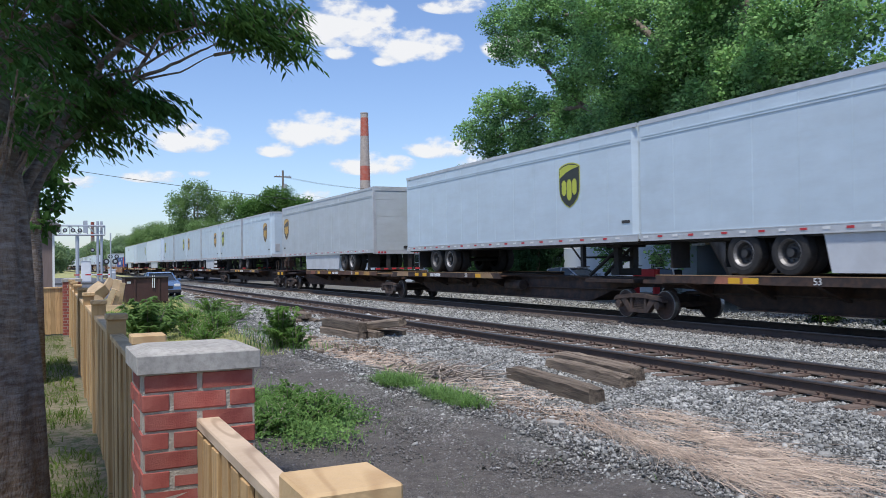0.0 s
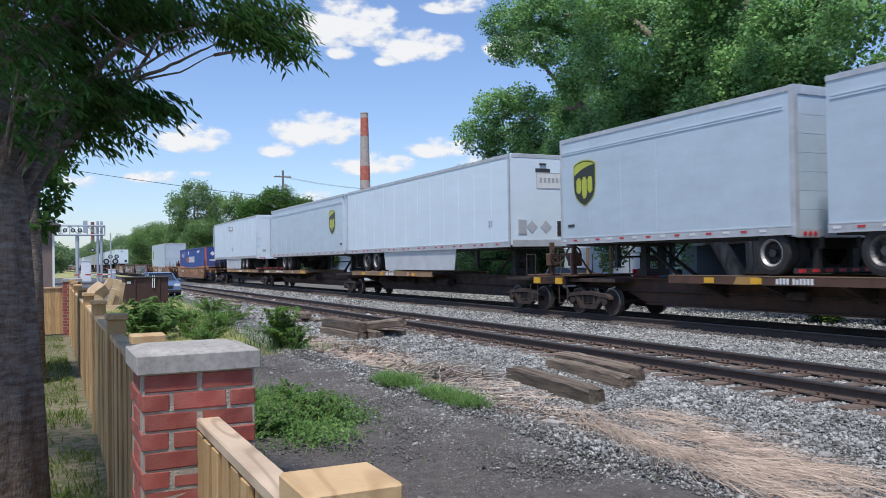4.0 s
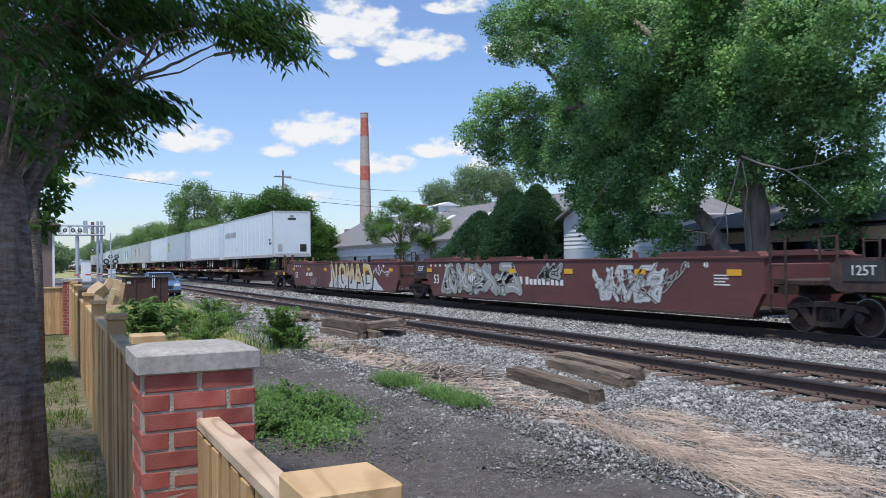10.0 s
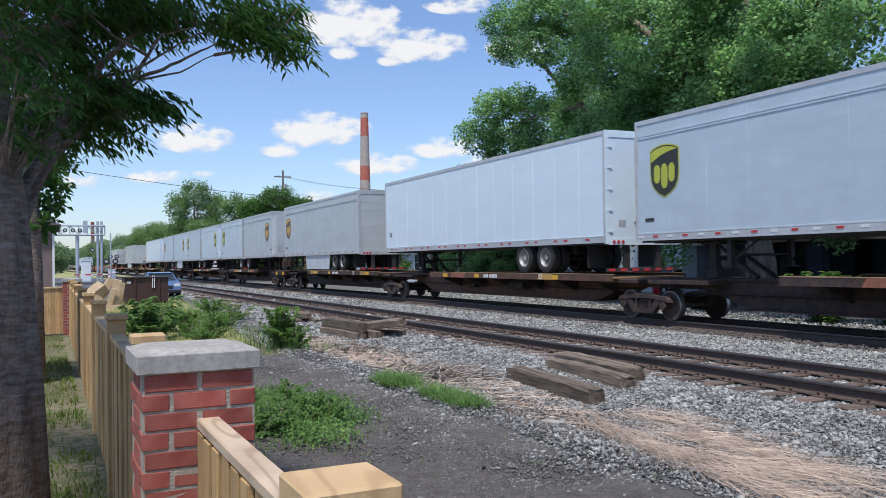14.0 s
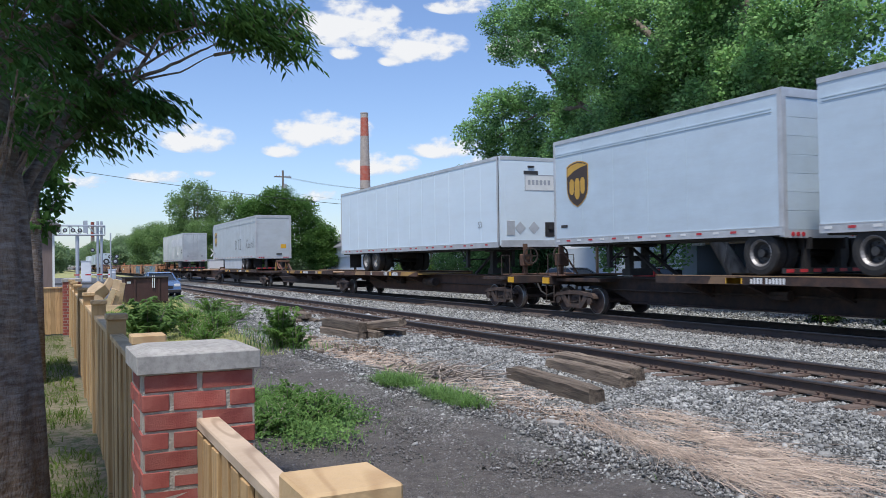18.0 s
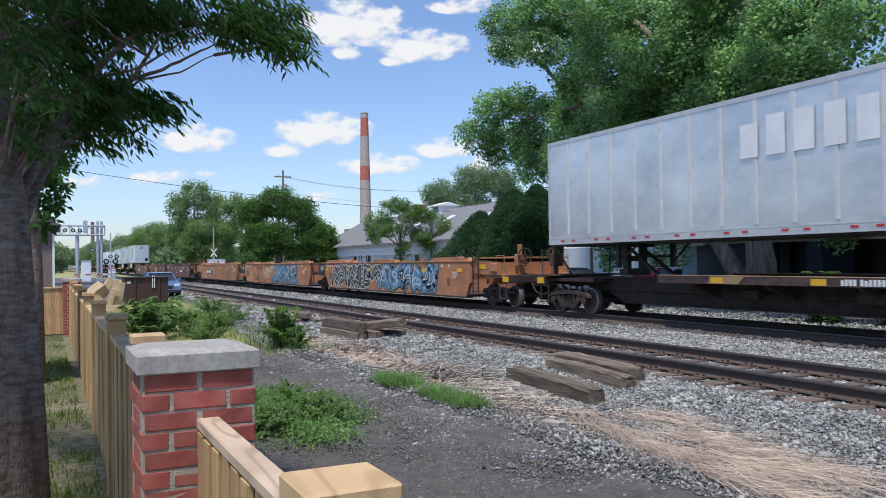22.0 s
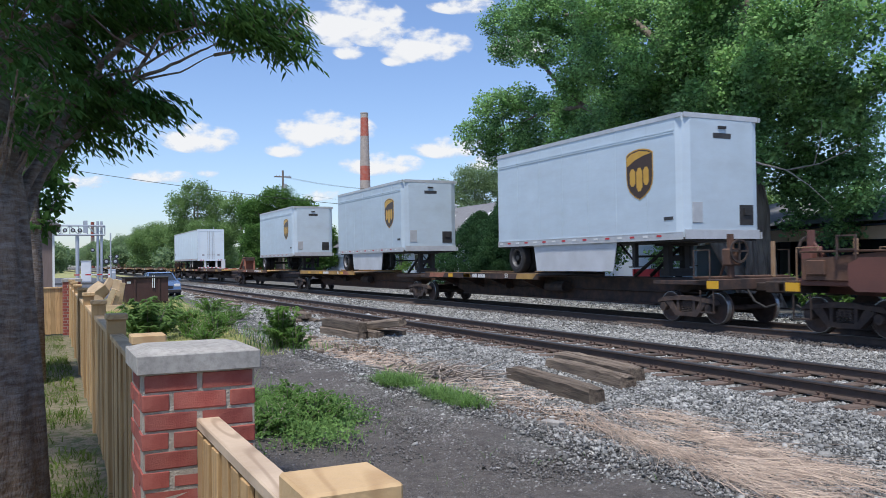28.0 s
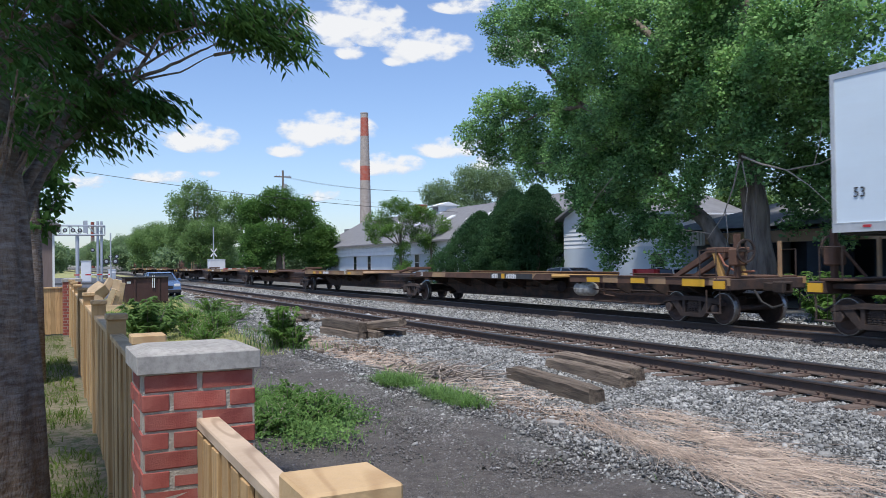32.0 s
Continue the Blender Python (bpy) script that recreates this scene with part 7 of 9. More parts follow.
def deco_f(th, s, h):
    graffiti(th, s, -h + 3.0, -1.4, 0.36, 1.5, M_SHIELD2, M_PALEBLUE, 5, 21, 0.34, 0.05)
    graffiti(th, s, -1.2, -0.2, 0.75, 1.45, M_SHIELD2, M_PALEBLUE, 1, 22, 0.22, 0.05)
    graffiti(th, s, 0.0, 5.8, 0.34, 1.53, M_BLUEG, M_SHIELD2, 5, 23, 0.40, 0.05, shine=M_PALEBLUE)
    words("B", 0.42, M_BLACKPAINT, th, pose(6.9, s - 0.006, 0.8) @ FACE)


def deco_g(th, s, h):
    scr = Shape()
    for line in ([(0.42, 0.95), (0.1, 0.98), (0.05, 0.78), (0.38, 0.68), (0.32, 0.48), (0.0, 0.5)], [(0.72, 0.75), (0.5, 0.72), (0.52, 0.5), (0.78, 0.5), (0.75, 0.75)], [(1.2, 1.0), (1.18, 0.5), (0.92, 0.52), (0.95, 0.72), (1.18, 0.7)], [(1.35, 0.42), (1.5, 1.1), (1.75, 0.42)], [(1.4, 0.65), (1.7, 0.68)]):
        stroke(scr, [(-5.25 + a, 0.98 * c) for a, c in line], 0.05, s - 0.004)
    part("graffiti_tag", scr, M_BLACKPAINT, th, "black spray-painted word")
    for i in range(4):
        tag(th, s, -4.6 + 0.95 * i, 1.3, 0.28, M_SPINE, 130 + i, 8)
    graffiti(th, s, -2.2, 0.0, 0.6, 1.4, M_TANG, M_DECKEDGE, 3, 35, 0.13, 0.02, "faded tan graffiti letter shapes")
    graffiti(th, s, 0.4, 5.7, 0.33, 1.52, M_BLUEG, M_SHIELD2, 5, 27, 0.34, 0.06, "blue and black graffiti letter shapes", M_PALEBLUE)


def deco_i(th, s, h):
    for i, x in enumerate((-6.0, -5.2, -4.2, 1.6, 4.0)):
        tag(th, s, x, 0.85, 1.0, M_TANG if i < 3 else M_BLACKPAINT, 41 + i, 9)
    part("number_panel", Shape().box(-4.55, -2.0, s - 0.008, s, 0.76, 1.14), M_BLACKPAINT, th, "black painted number panel")
    bar_row(th, -4.45, s - 0.008, 0.83, 0.25, (4, 6), M_WHITE)


def deco_l(x0):
    def f(th, s, h):
        part("number_panel", Shape().box(x0, x0 + 2.6, s - 0.004, s, 0.74, 1.12), M_BLACKPAINT, th, "black painted number panel")
        bar_row(th, x0 + 0.1, s - 0.004, 0.81, 0.25, (4, 6), M_WHITE)
        tag(th, s, x0 + 1.8, 1.3, 0.4, M_TANG, 55, 10)
        tag(th, s, 0.6 - x0, 0.75, 0.3, M_TANG, 56, 7)
    return f


def deco_k(th, s, h):
    graffiti(th, s, -2.0, 0.4, 0.5, 1.35, M_TANG, M_ORANGEG, 3, 44, 0.12, 0.02, "faded yellow graffiti letter shapes")


well_unit(-168.3, -187.9, "tan", "tan well car with small scribbles and a blue container", (True, True), (True, True), deco_a, seed=1)
well_unit(-192.1, -211.5, "tan", "tan well car with broad pale graffiti", (True, True), (True, True), deco_b, seed=2)
well_unit(-215.8, -235.1, "maroon", "empty maroon well car covered in black and white graffiti", (True, False), (True, False), deco_c, seed=3)
well_unit(-235.1, -255.0, "maroon", "empty maroon well car with silver graffiti", (False, False), (True, False), deco_d, seed=5)
well_unit(-255.0, -274.5, "maroon", "empty maroon well car with pale yellow graffiti", (False, True), (True, True), deco_e, seed=6)
well_unit(-516.6, -536.2, "orange", "empty rusty orange well car with grey-blue graffiti", (True, False), (True, False), deco_f, seed=7)
well_unit(-536.2, -555.8, "orange", "empty rusty orange well car with blue graffiti", (False, False), (True, False), deco_g, seed=9)
well_unit(-555.8, -575.4, "orange", "empty rusty orange well car with pale scribbles", (False, True), (True, True), deco_i, seed=10)
well_unit(-579.2, -598.5, "brown", "empty red-brown well car with a number panel", (True, False), (True, False), deco_l(1.6), seed=11)
well_unit(-598.5, -617.7, "brown", "empty red-brown well car with faded yellow graffiti", (False, False), (True, False), deco_k, seed=13)
well_unit(-617.7, -637.0, "brown", "empty red-brown well car with a number panel", (False, True), (True, True), deco_l(-4.2), seed=14)
# ------------------------------------------------------------- trees
def flute_trunk(sh, pts, radii, depth):
    """A trunk of several grown-together stems: grooves of the given depth that wander round it, and low swellings."""
    seg, fine = 56, 90
    at = np.linspace(0, len(pts) - 1, fine)
    rows = []
    for u in at:
        i = min(int(u), len(pts) - 2)
        w = u - i
        q, rad = pts[i].lerp(pts[i + 1], w), radii[i] * (1 - w) + radii[i + 1] * w
        for j in range(seg):
            a = j * math.tau / seg
            g = abs(math.sin(2.5 * a + 0.5 * math.sin(1.7 * q.z) + 0.3)) ** 0.5 - 0.75
            g += 0.28 * math.sin(9 * a + 1.3 * q.z) + 0.16 * math.sin(17 * a - 2.1 * q.z) + 0.12 * math.sin(5 * a + 7 * q.z)
            rr = rad * (1 + depth * g)
            rows.append((q.x + rr * math.cos(a), q.y + rr * math.sin(a), q.z))
    fs = [(i * seg + j, i * seg + (j + 1) % seg, (i + 1) * seg + (j + 1) % seg, (i + 1) * seg + j) for i in range(fine - 1) for j in range(seg)]
    return sh.add(rows, fs + [tuple(range(len(rows) - seg, len(rows)))])


def grow(name, label, base, trunk, limbs, clumps, clump_r, per, leaf, bark, leafmat, droop=0.3, aspect=2.0, twig=0.5, seed=1, category="tree", flute=0.0):
    """trunk: (points, radii); limbs: list of (points, r0, r1); clumps: centres of leaf clumps, reached by thin twigs from the limbs."""
    th = thing(name, label, category, Matrix.Translation(base))
    b = Vector(base)
    st = Shape()
    st.smooth = True
    if flute:
        flute_trunk(st, [Vector(q) - b for q in trunk[0]], trunk[1], flute)
    else:
        st.path([Vector(q) - b for q in trunk[0]], trunk[1], 12)
    if trunk[1][0] > 0.9:          # ridges of furrowed bark
        for k in range(30):
            a, i0 = k * math.tau / 30 + rng.normal(0, 0.05), int(rng.integers(0, 2))
            line = [Vector(q) - b + Vector((math.cos(a + 0.09 * math.sin(i + k)), math.sin(a + 0.09 * math.sin(i + k)), 0)) * (w_ * 0.97) for i, (q, w_) in enumerate(zip(trunk[0], trunk[1]))][i0:8]
            st.path(line, [rng.uniform(0.03, 0.06) * (0.4 + 0.6 * (1 - i / 9)) for i in range(len(line))], 5)
    part("trunk", st, bark, th, "bark-covered trunk")
    nodes = [Vector(q) for q in trunk[0][len(trunk[0]) // 2:]]
    lm = Shape()
    lm.smooth = True
    for pts, r0, r1 in limbs:
        pts = [Vector(q) for q in pts]
        fine = []
        for i in range(len(pts) - 1):
            for k in range(4):
                fine.append(pts[i].lerp(pts[i + 1], k / 4) + Vector(rng.normal(0, 0.02, 3)) * (pts[i + 1] - pts[i]).length * (0.6 if k else 0.15))
        fine.append(pts[-1])
        lm.path([q - b for q in fine], list(np.linspace(r0, r1, len(fine))), 7)
        nodes += fine[2:]
    r = np.random.default_rng(seed)
    cl = np.asarray(clumps, float)
    nd = np.array([tuple(q) for q in nodes])
    tw_, wmax = Shape(), trunk[1][0] * 0.04
    for c in cl:
        if r.uniform() < twig:
            a = Vector(nd[np.argmin(((nd - c) ** 2).sum(1) + (nd[:, 2] > c[2]) * 0.5)])
            m = a.lerp(Vector(c), 0.5) + Vector(r.normal(0, 0.06, 3)) * (Vector(c) - a).length
            w = 0.006 + 0.010 * (Vector(c) - a).length
            tw_.path([a - b, m - b, Vector(c) - b], [min(w, wmax), min(w, wmax) * 0.6, min(0.004, wmax * 0.5)], 5)
    if lm.v:
        part("limb_work", lm, bark, th, "branching limbs")
    if tw_.v:
        part("twig_work", tw_, bark, th)
    if per:
        part("crown", leaf_cloud(cl - np.array(base), clump_r, per, leaf, leafmat, "crown", droop, aspect), None, th, "crown of many small leaves")
    return th


def in_blobs(blobs, density, seed, hollow=0.35):
    """Clump centres in a set of ellipsoids (centre, radii), mostly near their surfaces."""
    r = np.random.default_rng(seed)
    out = []
    for (cx, cy, cz), (rx, ry, rz) in blobs:
        n = max(3, int(density * (rx * ry * rz) ** (2 / 3)))
        d = r.normal(0, 1, (n, 3))
        d /= np.linalg.norm(d, axis=1)[:, None]
        q = (hollow + (1 - hollow) * r.uniform(0, 1, (n, 1)) ** 0.6) * d
        out.append(q * np.array([rx, ry, rz]) + np.array([cx, cy, cz]))
    return np.concatenate(out)


def fan(base, fork, blobs, r0, seed):
    """Limbs from the fork to every blob."""
    r = np.random.default_rng(seed)
    out = []
    for c, _ in blobs:
        c = Vector(c)
        m = Vector(fork).lerp(c, 0.5) + Vector(r.normal(0, 0.12, 3)) * (c - Vector(fork)).length + Vector((0, 0, 0.4))
        out.append(([fork, m, c], r0 * r.uniform(0.6, 1.0), r0 * 0.15))
    return out


# the great cottonwood behind the tracks
crown_left = [(-42.7, 25, 15.8, 1.28), (-36.2, 23, 14.2, 1.31), (-36.0, 25, 13.9, 1.48), (-42.5, 25, 14.2, 1.01), (-35.9, 23, 12.4, 1.04), (-40.4, 23, 10.2, 1.14), (-39.3, 24, 10.4, 1.00), (-42.5, 23, 8.9, 1.12), (-43.0, 25, 8.4, 1.42), (-39.5, 25, 8.6, 1.43), (-35.2, 24, 8.6, 1.04), (-39.0, 25, 6.9, 1.32), (-32.3, 23, 10.9, 1.12)]
crown_middle = [(-30.1, 23, 12.4, 1.52), (-31.0, 26, 12.8, 1.61), (-27.2, 25, 11.9, 1.45), (-28.9, 22.2, 10.1, 1.41), (-26.3, 22.2, 9.4, 1.37), (-24.9, 23, 9.4, 1.22), (-35.1, 26, 9.6, 1.52), (-27.8, 22.2, 7.8, 1.37), (-27.4, 24, 8.1, 1.39), (-23.5, 22.2, 7.4, 1.01), (-34.5, 24, 6.8, 1.36), (-33.1, 25, 6.8, 1.44), (-31.5, 26, 6.7, 1.52), (-28.1, 25, 6.4, 1.04)]
crown_upper = [(-25.0, 25, 11.3, 1.37), (-25.0, 25, 9.5, 1.25), (-25.7, 26, 7.8, 1.13), (-24.4, 25, 6.2, 0.81), (-20.9, 23, 9.7, 1.18), (-20.1, 24, 9.6, 1.17), (-17.1, 22.2, 8.6, 1.03), (-20.2, 22.2, 7.9, 1.05), (-19.3, 23, 7.8, 1.12)]
crown_low = [(-31.0, 22.6, 4.5, 0.89), (-29.6, 23.4, 4.3, 0.87), (-26.6, 22.6, 4.3, 0.70), (-29.8, 22.6, 2.9, 0.65), (-27.9, 22.6, 2.8, 0.62), (-27.3, 23.4, 3.0, 0.51)]
crown_right = [(-23.8, 26, 7.3, 1.12), (-20.4, 24, 6.4, 1.08), (-20.4, 26, 6.5, 1.21), (-22.0, 25, 5.3, 0.8), (-21.4, 26, 5.0, 0.94), (-19.8, 26.0, 4.8, 0.88), (-20.3, 25.1, 3.6, 0.63), (-20.3, 27.1, 3.3, 0.82), (-20.8, 26, 2.4, 0.57)]
crown_front = [(-22.2, 22.2, 7.3, 0.81), (-21.3, 22.0, 6.1, 0.75), (-23.0, 22.4, 6.2, 0.75), (-20.7, 22.0, 5.2, 0.65), (-21.1, 22.4, 7.0, 0.79), (-22.1, 22.4, 8.4, 0.91), (-30.4, 22.5, 7.4, 1.14), (-28.1, 22.5, 5.1, 1.08), (-33.2, 23, 10.0, 0.82), (-36.2, 24, 9.5, 0.88), (-32.0, 23, 5.5, 1.19), (-21.1, 22, 4.4, 0.39), (-22.4, 25.1, 4.4, 0.56), (-21.1, 25.1, 4.1, 0.61)]
crown_skirt = [(-25.1, 23, 4.3, 0.58), (-25.7, 23, 3.5, 0.45), (-21.8, 25.1, 3.7, 0.55), (-19.4, 25.5, 3.7, 0.62), (-20.3, 25.3, 4.7, 0.64), (-22.6, 25.5, 2.7, 0.34)]
crown_high = [(-37, 27, 18.0, 1.9), (-31, 27, 16.5, 1.9), (-25, 27, 14.5, 1.9), (-18, 26, 12.5, 1.7), (-13.5, 26, 8.5, 1.7), (-28, 29, 11, 2.0), (-34, 29, 9.5, 2.0)]
crown_hang = [(-32.3, 22.8, 4.7, 0.57), (-31.6, 24.2, 5.0, 0.54), (-32.7, 23.8, 4.0, 0.46), (-31.4, 25.0, 4.1, 0.46), (-31.9, 22.9, 3.1, 0.48), (-31.6, 23.9, 3.2, 0.44), (-30.6, 25.8, 5.1, 0.43), (-31.0, 27.1, 6.0, 0.47), (-30.8, 25.6, 5.9, 0.5), (-30.3, 27.8, 5.7, 0.51), (-23.1, 26.1, 4.0, 0.4), (-23.1, 26.7, 3.2, 0.41), (-22.8, 27.3, 3.8, 0.38), (-22.9, 25.5, 4.9, 0.39), (-22.0, 27.3, 2.9, 0.4), (-22.0, 28.5, 3.4, 0.46)]
crown_core = [(-23.9, 22.9, 9.6, 1.0), (-24.2, 22.8, 11.0, 1.15), (-23.2, 22.8, 12.2, 1.2), (-24.4, 23.0, 13.4, 1.2), (-26.8, 22.6, 6.2, 0.9), (-25.4, 22.8, 7.4, 0.9)]
crown_gap = [(-24.4, 23.4, 5.5, 0.6), (-23.5, 23.3, 4.9, 0.5), (-22.8, 22.7, 4.4, 0.45), (-24.9, 23.2, 5.0, 0.55), (-23.2, 24.6, 5.2, 0.6), (-19.6, 23.0, 6.9, 0.7), (-18.9, 23.2, 7.2, 0.7), (-19.0, 23.4, 6.2, 0.6), (-19.2, 24.9, 7.2, 0.65), (-18.2, 25.0, 7.5, 0.75), (-17.2, 25.2, 7.8, 0.75)]
crown_drape = [(-30.2, 22.6, 3.1, 0.55), (-30.6, 22.7, 2.3, 0.5), (-29.6, 22.6, 1.7, 0.42), (-31.0, 22.6, 3.7, 0.5), (-29.3, 22.8, 2.4, 0.45), (-26.1, 22.6, 2.8, 0.5), (-25.7, 22.7, 2.2, 0.45), (-26.4, 22.6, 1.7, 0.35), (-28.0, 22.6, 3.3, 0.5), (-29.9, 22.6, 1.3, 0.28), (-25.5, 22.6, 1.5, 0.25), (-31.9, 22.7, 4.1, 0.4), (-27.2, 22.6, 2.8, 0.35)]
# unseen blobs above the view, added to shade the lower crown
crown_shade = [(-12.5, 18.9, 10.6, 1.3), (-15.5, 18.7, 11.6, 1.4), (-18.5, 18.7, 12.7, 1.4), (-21.5, 18.7, 13.8, 1.4), (-24.5, 18.8, 14.8, 1.4), (-27.5, 19.0, 15.6, 1.4), (-30.5, 19.6, 16.4, 1.4)]
big = [((x, y, z), (r * 1.08, r * 1.25, r * 0.92)) for x, y, z, r in crown_core + crown_gap + crown_drape + crown_shade + crown_left + crown_middle + crown_upper + crown_low + crown_right + crown_front + crown_skirt + crown_hang + crown_high]
big_c = in_blobs(big, 58, 5, 0.30)
grow("tree", "huge cottonwood with pale furrowed trunk and dense dark green crown", (-23.2, 24.0, -0.3),
     ([(-22.6, 24, -0.5), (-22.65, 24, 0.5), (-22.6, 24, 1.4), (-22.75, 24, 2.3), (-22.8, 24, 3.3), (-23.0, 24, 4.4), (-23.1, 24, 5.8), (-23.4, 24, 7.5), (-23.8, 24.4, 10), (-23.6, 24.6, 11.5)], [0.92, 0.58, 0.50, 0.44, 0.46, 0.42, 0.36, 0.28, 0.16, 0.08]),
     [([(-23.2, 24, 0.2), (-24.2, 23.9, 1.6), (-25.2, 23.8, 3.0), (-26.8, 23.5, 4.4), (-29.5, 23.3, 7.2), (-33, 23.5, 9.0), (-38, 24, 9.4)], 0.40, 0.07), ([(-22.8, 24, 6.5), (-26, 24, 9), (-30, 24, 12.5), (-35, 24, 14)], 0.32, 0.08),
      ([(-22.8, 24, 7), (-20, 24, 10), (-17, 24, 12)], 0.28, 0.07), ([(-23.0, 24, 5), (-19.7, 25.5, 7), (-15.7, 26, 8)], 0.16, 0.03), ([(-29.5, 23.3, 7.2), (-33, 23, 6.3), (-38, 24, 6.8)], 0.13, 0.04), ([(-26.8, 23.5, 4.4), (-30.5, 23, 4.6), (-33, 23, 3.8)], 0.1, 0.03), ([(-33, 23.5, 9.0), (-38, 24, 12.5), (-41.5, 25, 14.5)], 0.12, 0.04), ([(-38, 24, 9.4), (-41, 24, 9.0), (-43, 24, 8.6)], 0.07, 0.03), ([(-38, 24, 9.4), (-40, 23.5, 10.2)], 0.05, 0.02), ([(-23.7, 24.5, 10.8), (-22.5, 22.8, 13.2), (-20.5, 20.6, 13.8)], 0.12, 0.04), ([(-23.7, 24.5, 10.8), (-25.5, 22.6, 14.2), (-27.5, 20.6, 15.6)], 0.12, 0.04)],
     big_c, 0.44, 34, 0.112, M_BARK2, M_LEAF_BIG, 0.35, 1.6, 0.0, 5, flute=0.09)
# dead branches hanging at its trunk
for pts, r0 in (([(-20.9, 21.4, 5.0), (-19.8, 21.1, 4.6), (-18.5, 20.8, 4.25), (-17.2, 20.7, 4.3), (-15.8, 20.7, 4.7)], 0.055), ([(-18.5, 20.8, 4.25), (-17.6, 20.7, 3.7), (-16.9, 20.7, 3.1)], 0.035), ([(-20.9, 21.3, 4.9), (-21.0, 21.1, 4.0), (-21.4, 21.0, 3.0), (-22.1, 20.9, 2.2)], 0.05), ([(-21.3, 21.0, 3.2), (-21.1, 20.9, 2.3), (-21.3, 20.9, 1.4)], 0.03), ([(-20.8, 21.3, 4.8), (-20.3, 21.0, 3.8), (-20.4, 20.9, 2.6)], 0.03), ([(-21.9, 20.9, 2.4), (-23.2, 20.8, 2.6)], 0.022), ([(-27.5, 21.0, 4.9), (-28.4, 20.9, 4.2), (-29.3, 20.8, 3.2)], 0.03), ([(-17.4, 20.7, 4.3), (-17.1, 20.6, 4.9), (-17.0, 20.6, 5.6)], 0.025)):
    tagged(new("dead_branch", Shape().path(pts, list(np.linspace(r0 * 0.72, r0 * 0.2, len(pts))), 6).mesh("dead_branch", M_TWIG)), "bleached dead branch hanging from the big tree", "branch", "dead branches of the big tree")

def leaf_sprays(centres, axis, reach, leaves, size, mat, name, r):
    """Drooping twigs set with alternate narrow leaves; the twigs head away from the axis (x, y)."""
    c = np.asarray(centres, float)
    k = len(c)
    out = c[:, :2] - np.array(axis)
    a = np.arctan2(out[:, 1], out[:, 0]) + r.normal(0, 0.75, k)
    d = np.stack([np.cos(a), np.sin(a), r.normal(-0.12, 0.2, k)], -1)
    d /= np.linalg.norm(d, axis=1)[:, None]
    ln = reach * r.uniform(0.7, 1.25, k)
    side = np.stack([-np.sin(a), np.cos(a), 0 * a], -1)
    v, f = [], []
    for i in range(leaves):
        u = (i + 0.5) / leaves
        p = c + d * (ln * (u - 0.6))[:, None] - np.array([0, 0, 1]) * (0.35 * ln * u * u)[:, None]
        sg = 1 if i % 2 else -1
        ax = d * r.uniform(0.5, 1.0, (k, 1)) + side * sg * r.uniform(0.45, 0.95, (k, 1)) - np.array([0, 0, 1]) * r.uniform(0.25, 0.85, (k, 1))
        ax /= np.linalg.norm(ax, axis=1)[:, None]
        L = (size * r.uniform(0.7, 1.2, k) * (1.0 - 0.35 * abs(u - 0.45)))[:, None]
        up = np.array([0, 0, 1.0]) + r.normal(0, 0.3, (k, 3))
        w = np.cross(ax, up)
        w /= np.linalg.norm(w, axis=1)[:, None] + 1e-9
        w = w * L * 0.135
        dip = np.array([0, 0, 1]) * L * 0.10
        v.append(np.stack([p, p + ax * L * 0.35 - w, p + ax * L * 0.7 - w * 0.62 - dip * 0.4, p + ax * L - dip, p + ax * L * 0.7 + w * 0.62 - dip * 0.4, p + ax * L * 0.35 + w], 1))
    v = np.concatenate(v).reshape(-1, 3)
    b = 6 * np.arange(len(v) // 6)[:, None]
    tri = np.concatenate([b + np.array(q) for q in ((0, 1, 5), (1, 2, 4), (1, 4, 5), (2, 3, 4))])
    return raw_mesh(name, v, tri, mat)


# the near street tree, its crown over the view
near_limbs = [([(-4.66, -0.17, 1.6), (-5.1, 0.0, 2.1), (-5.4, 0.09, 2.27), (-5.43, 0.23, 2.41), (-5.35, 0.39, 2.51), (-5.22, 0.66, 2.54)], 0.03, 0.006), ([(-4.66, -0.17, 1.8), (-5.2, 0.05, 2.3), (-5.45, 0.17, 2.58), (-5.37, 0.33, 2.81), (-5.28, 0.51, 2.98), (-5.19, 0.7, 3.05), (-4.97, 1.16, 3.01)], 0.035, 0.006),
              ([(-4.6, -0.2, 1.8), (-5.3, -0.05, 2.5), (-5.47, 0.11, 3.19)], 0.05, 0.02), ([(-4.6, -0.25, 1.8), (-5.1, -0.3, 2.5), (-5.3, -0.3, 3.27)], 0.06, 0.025)]
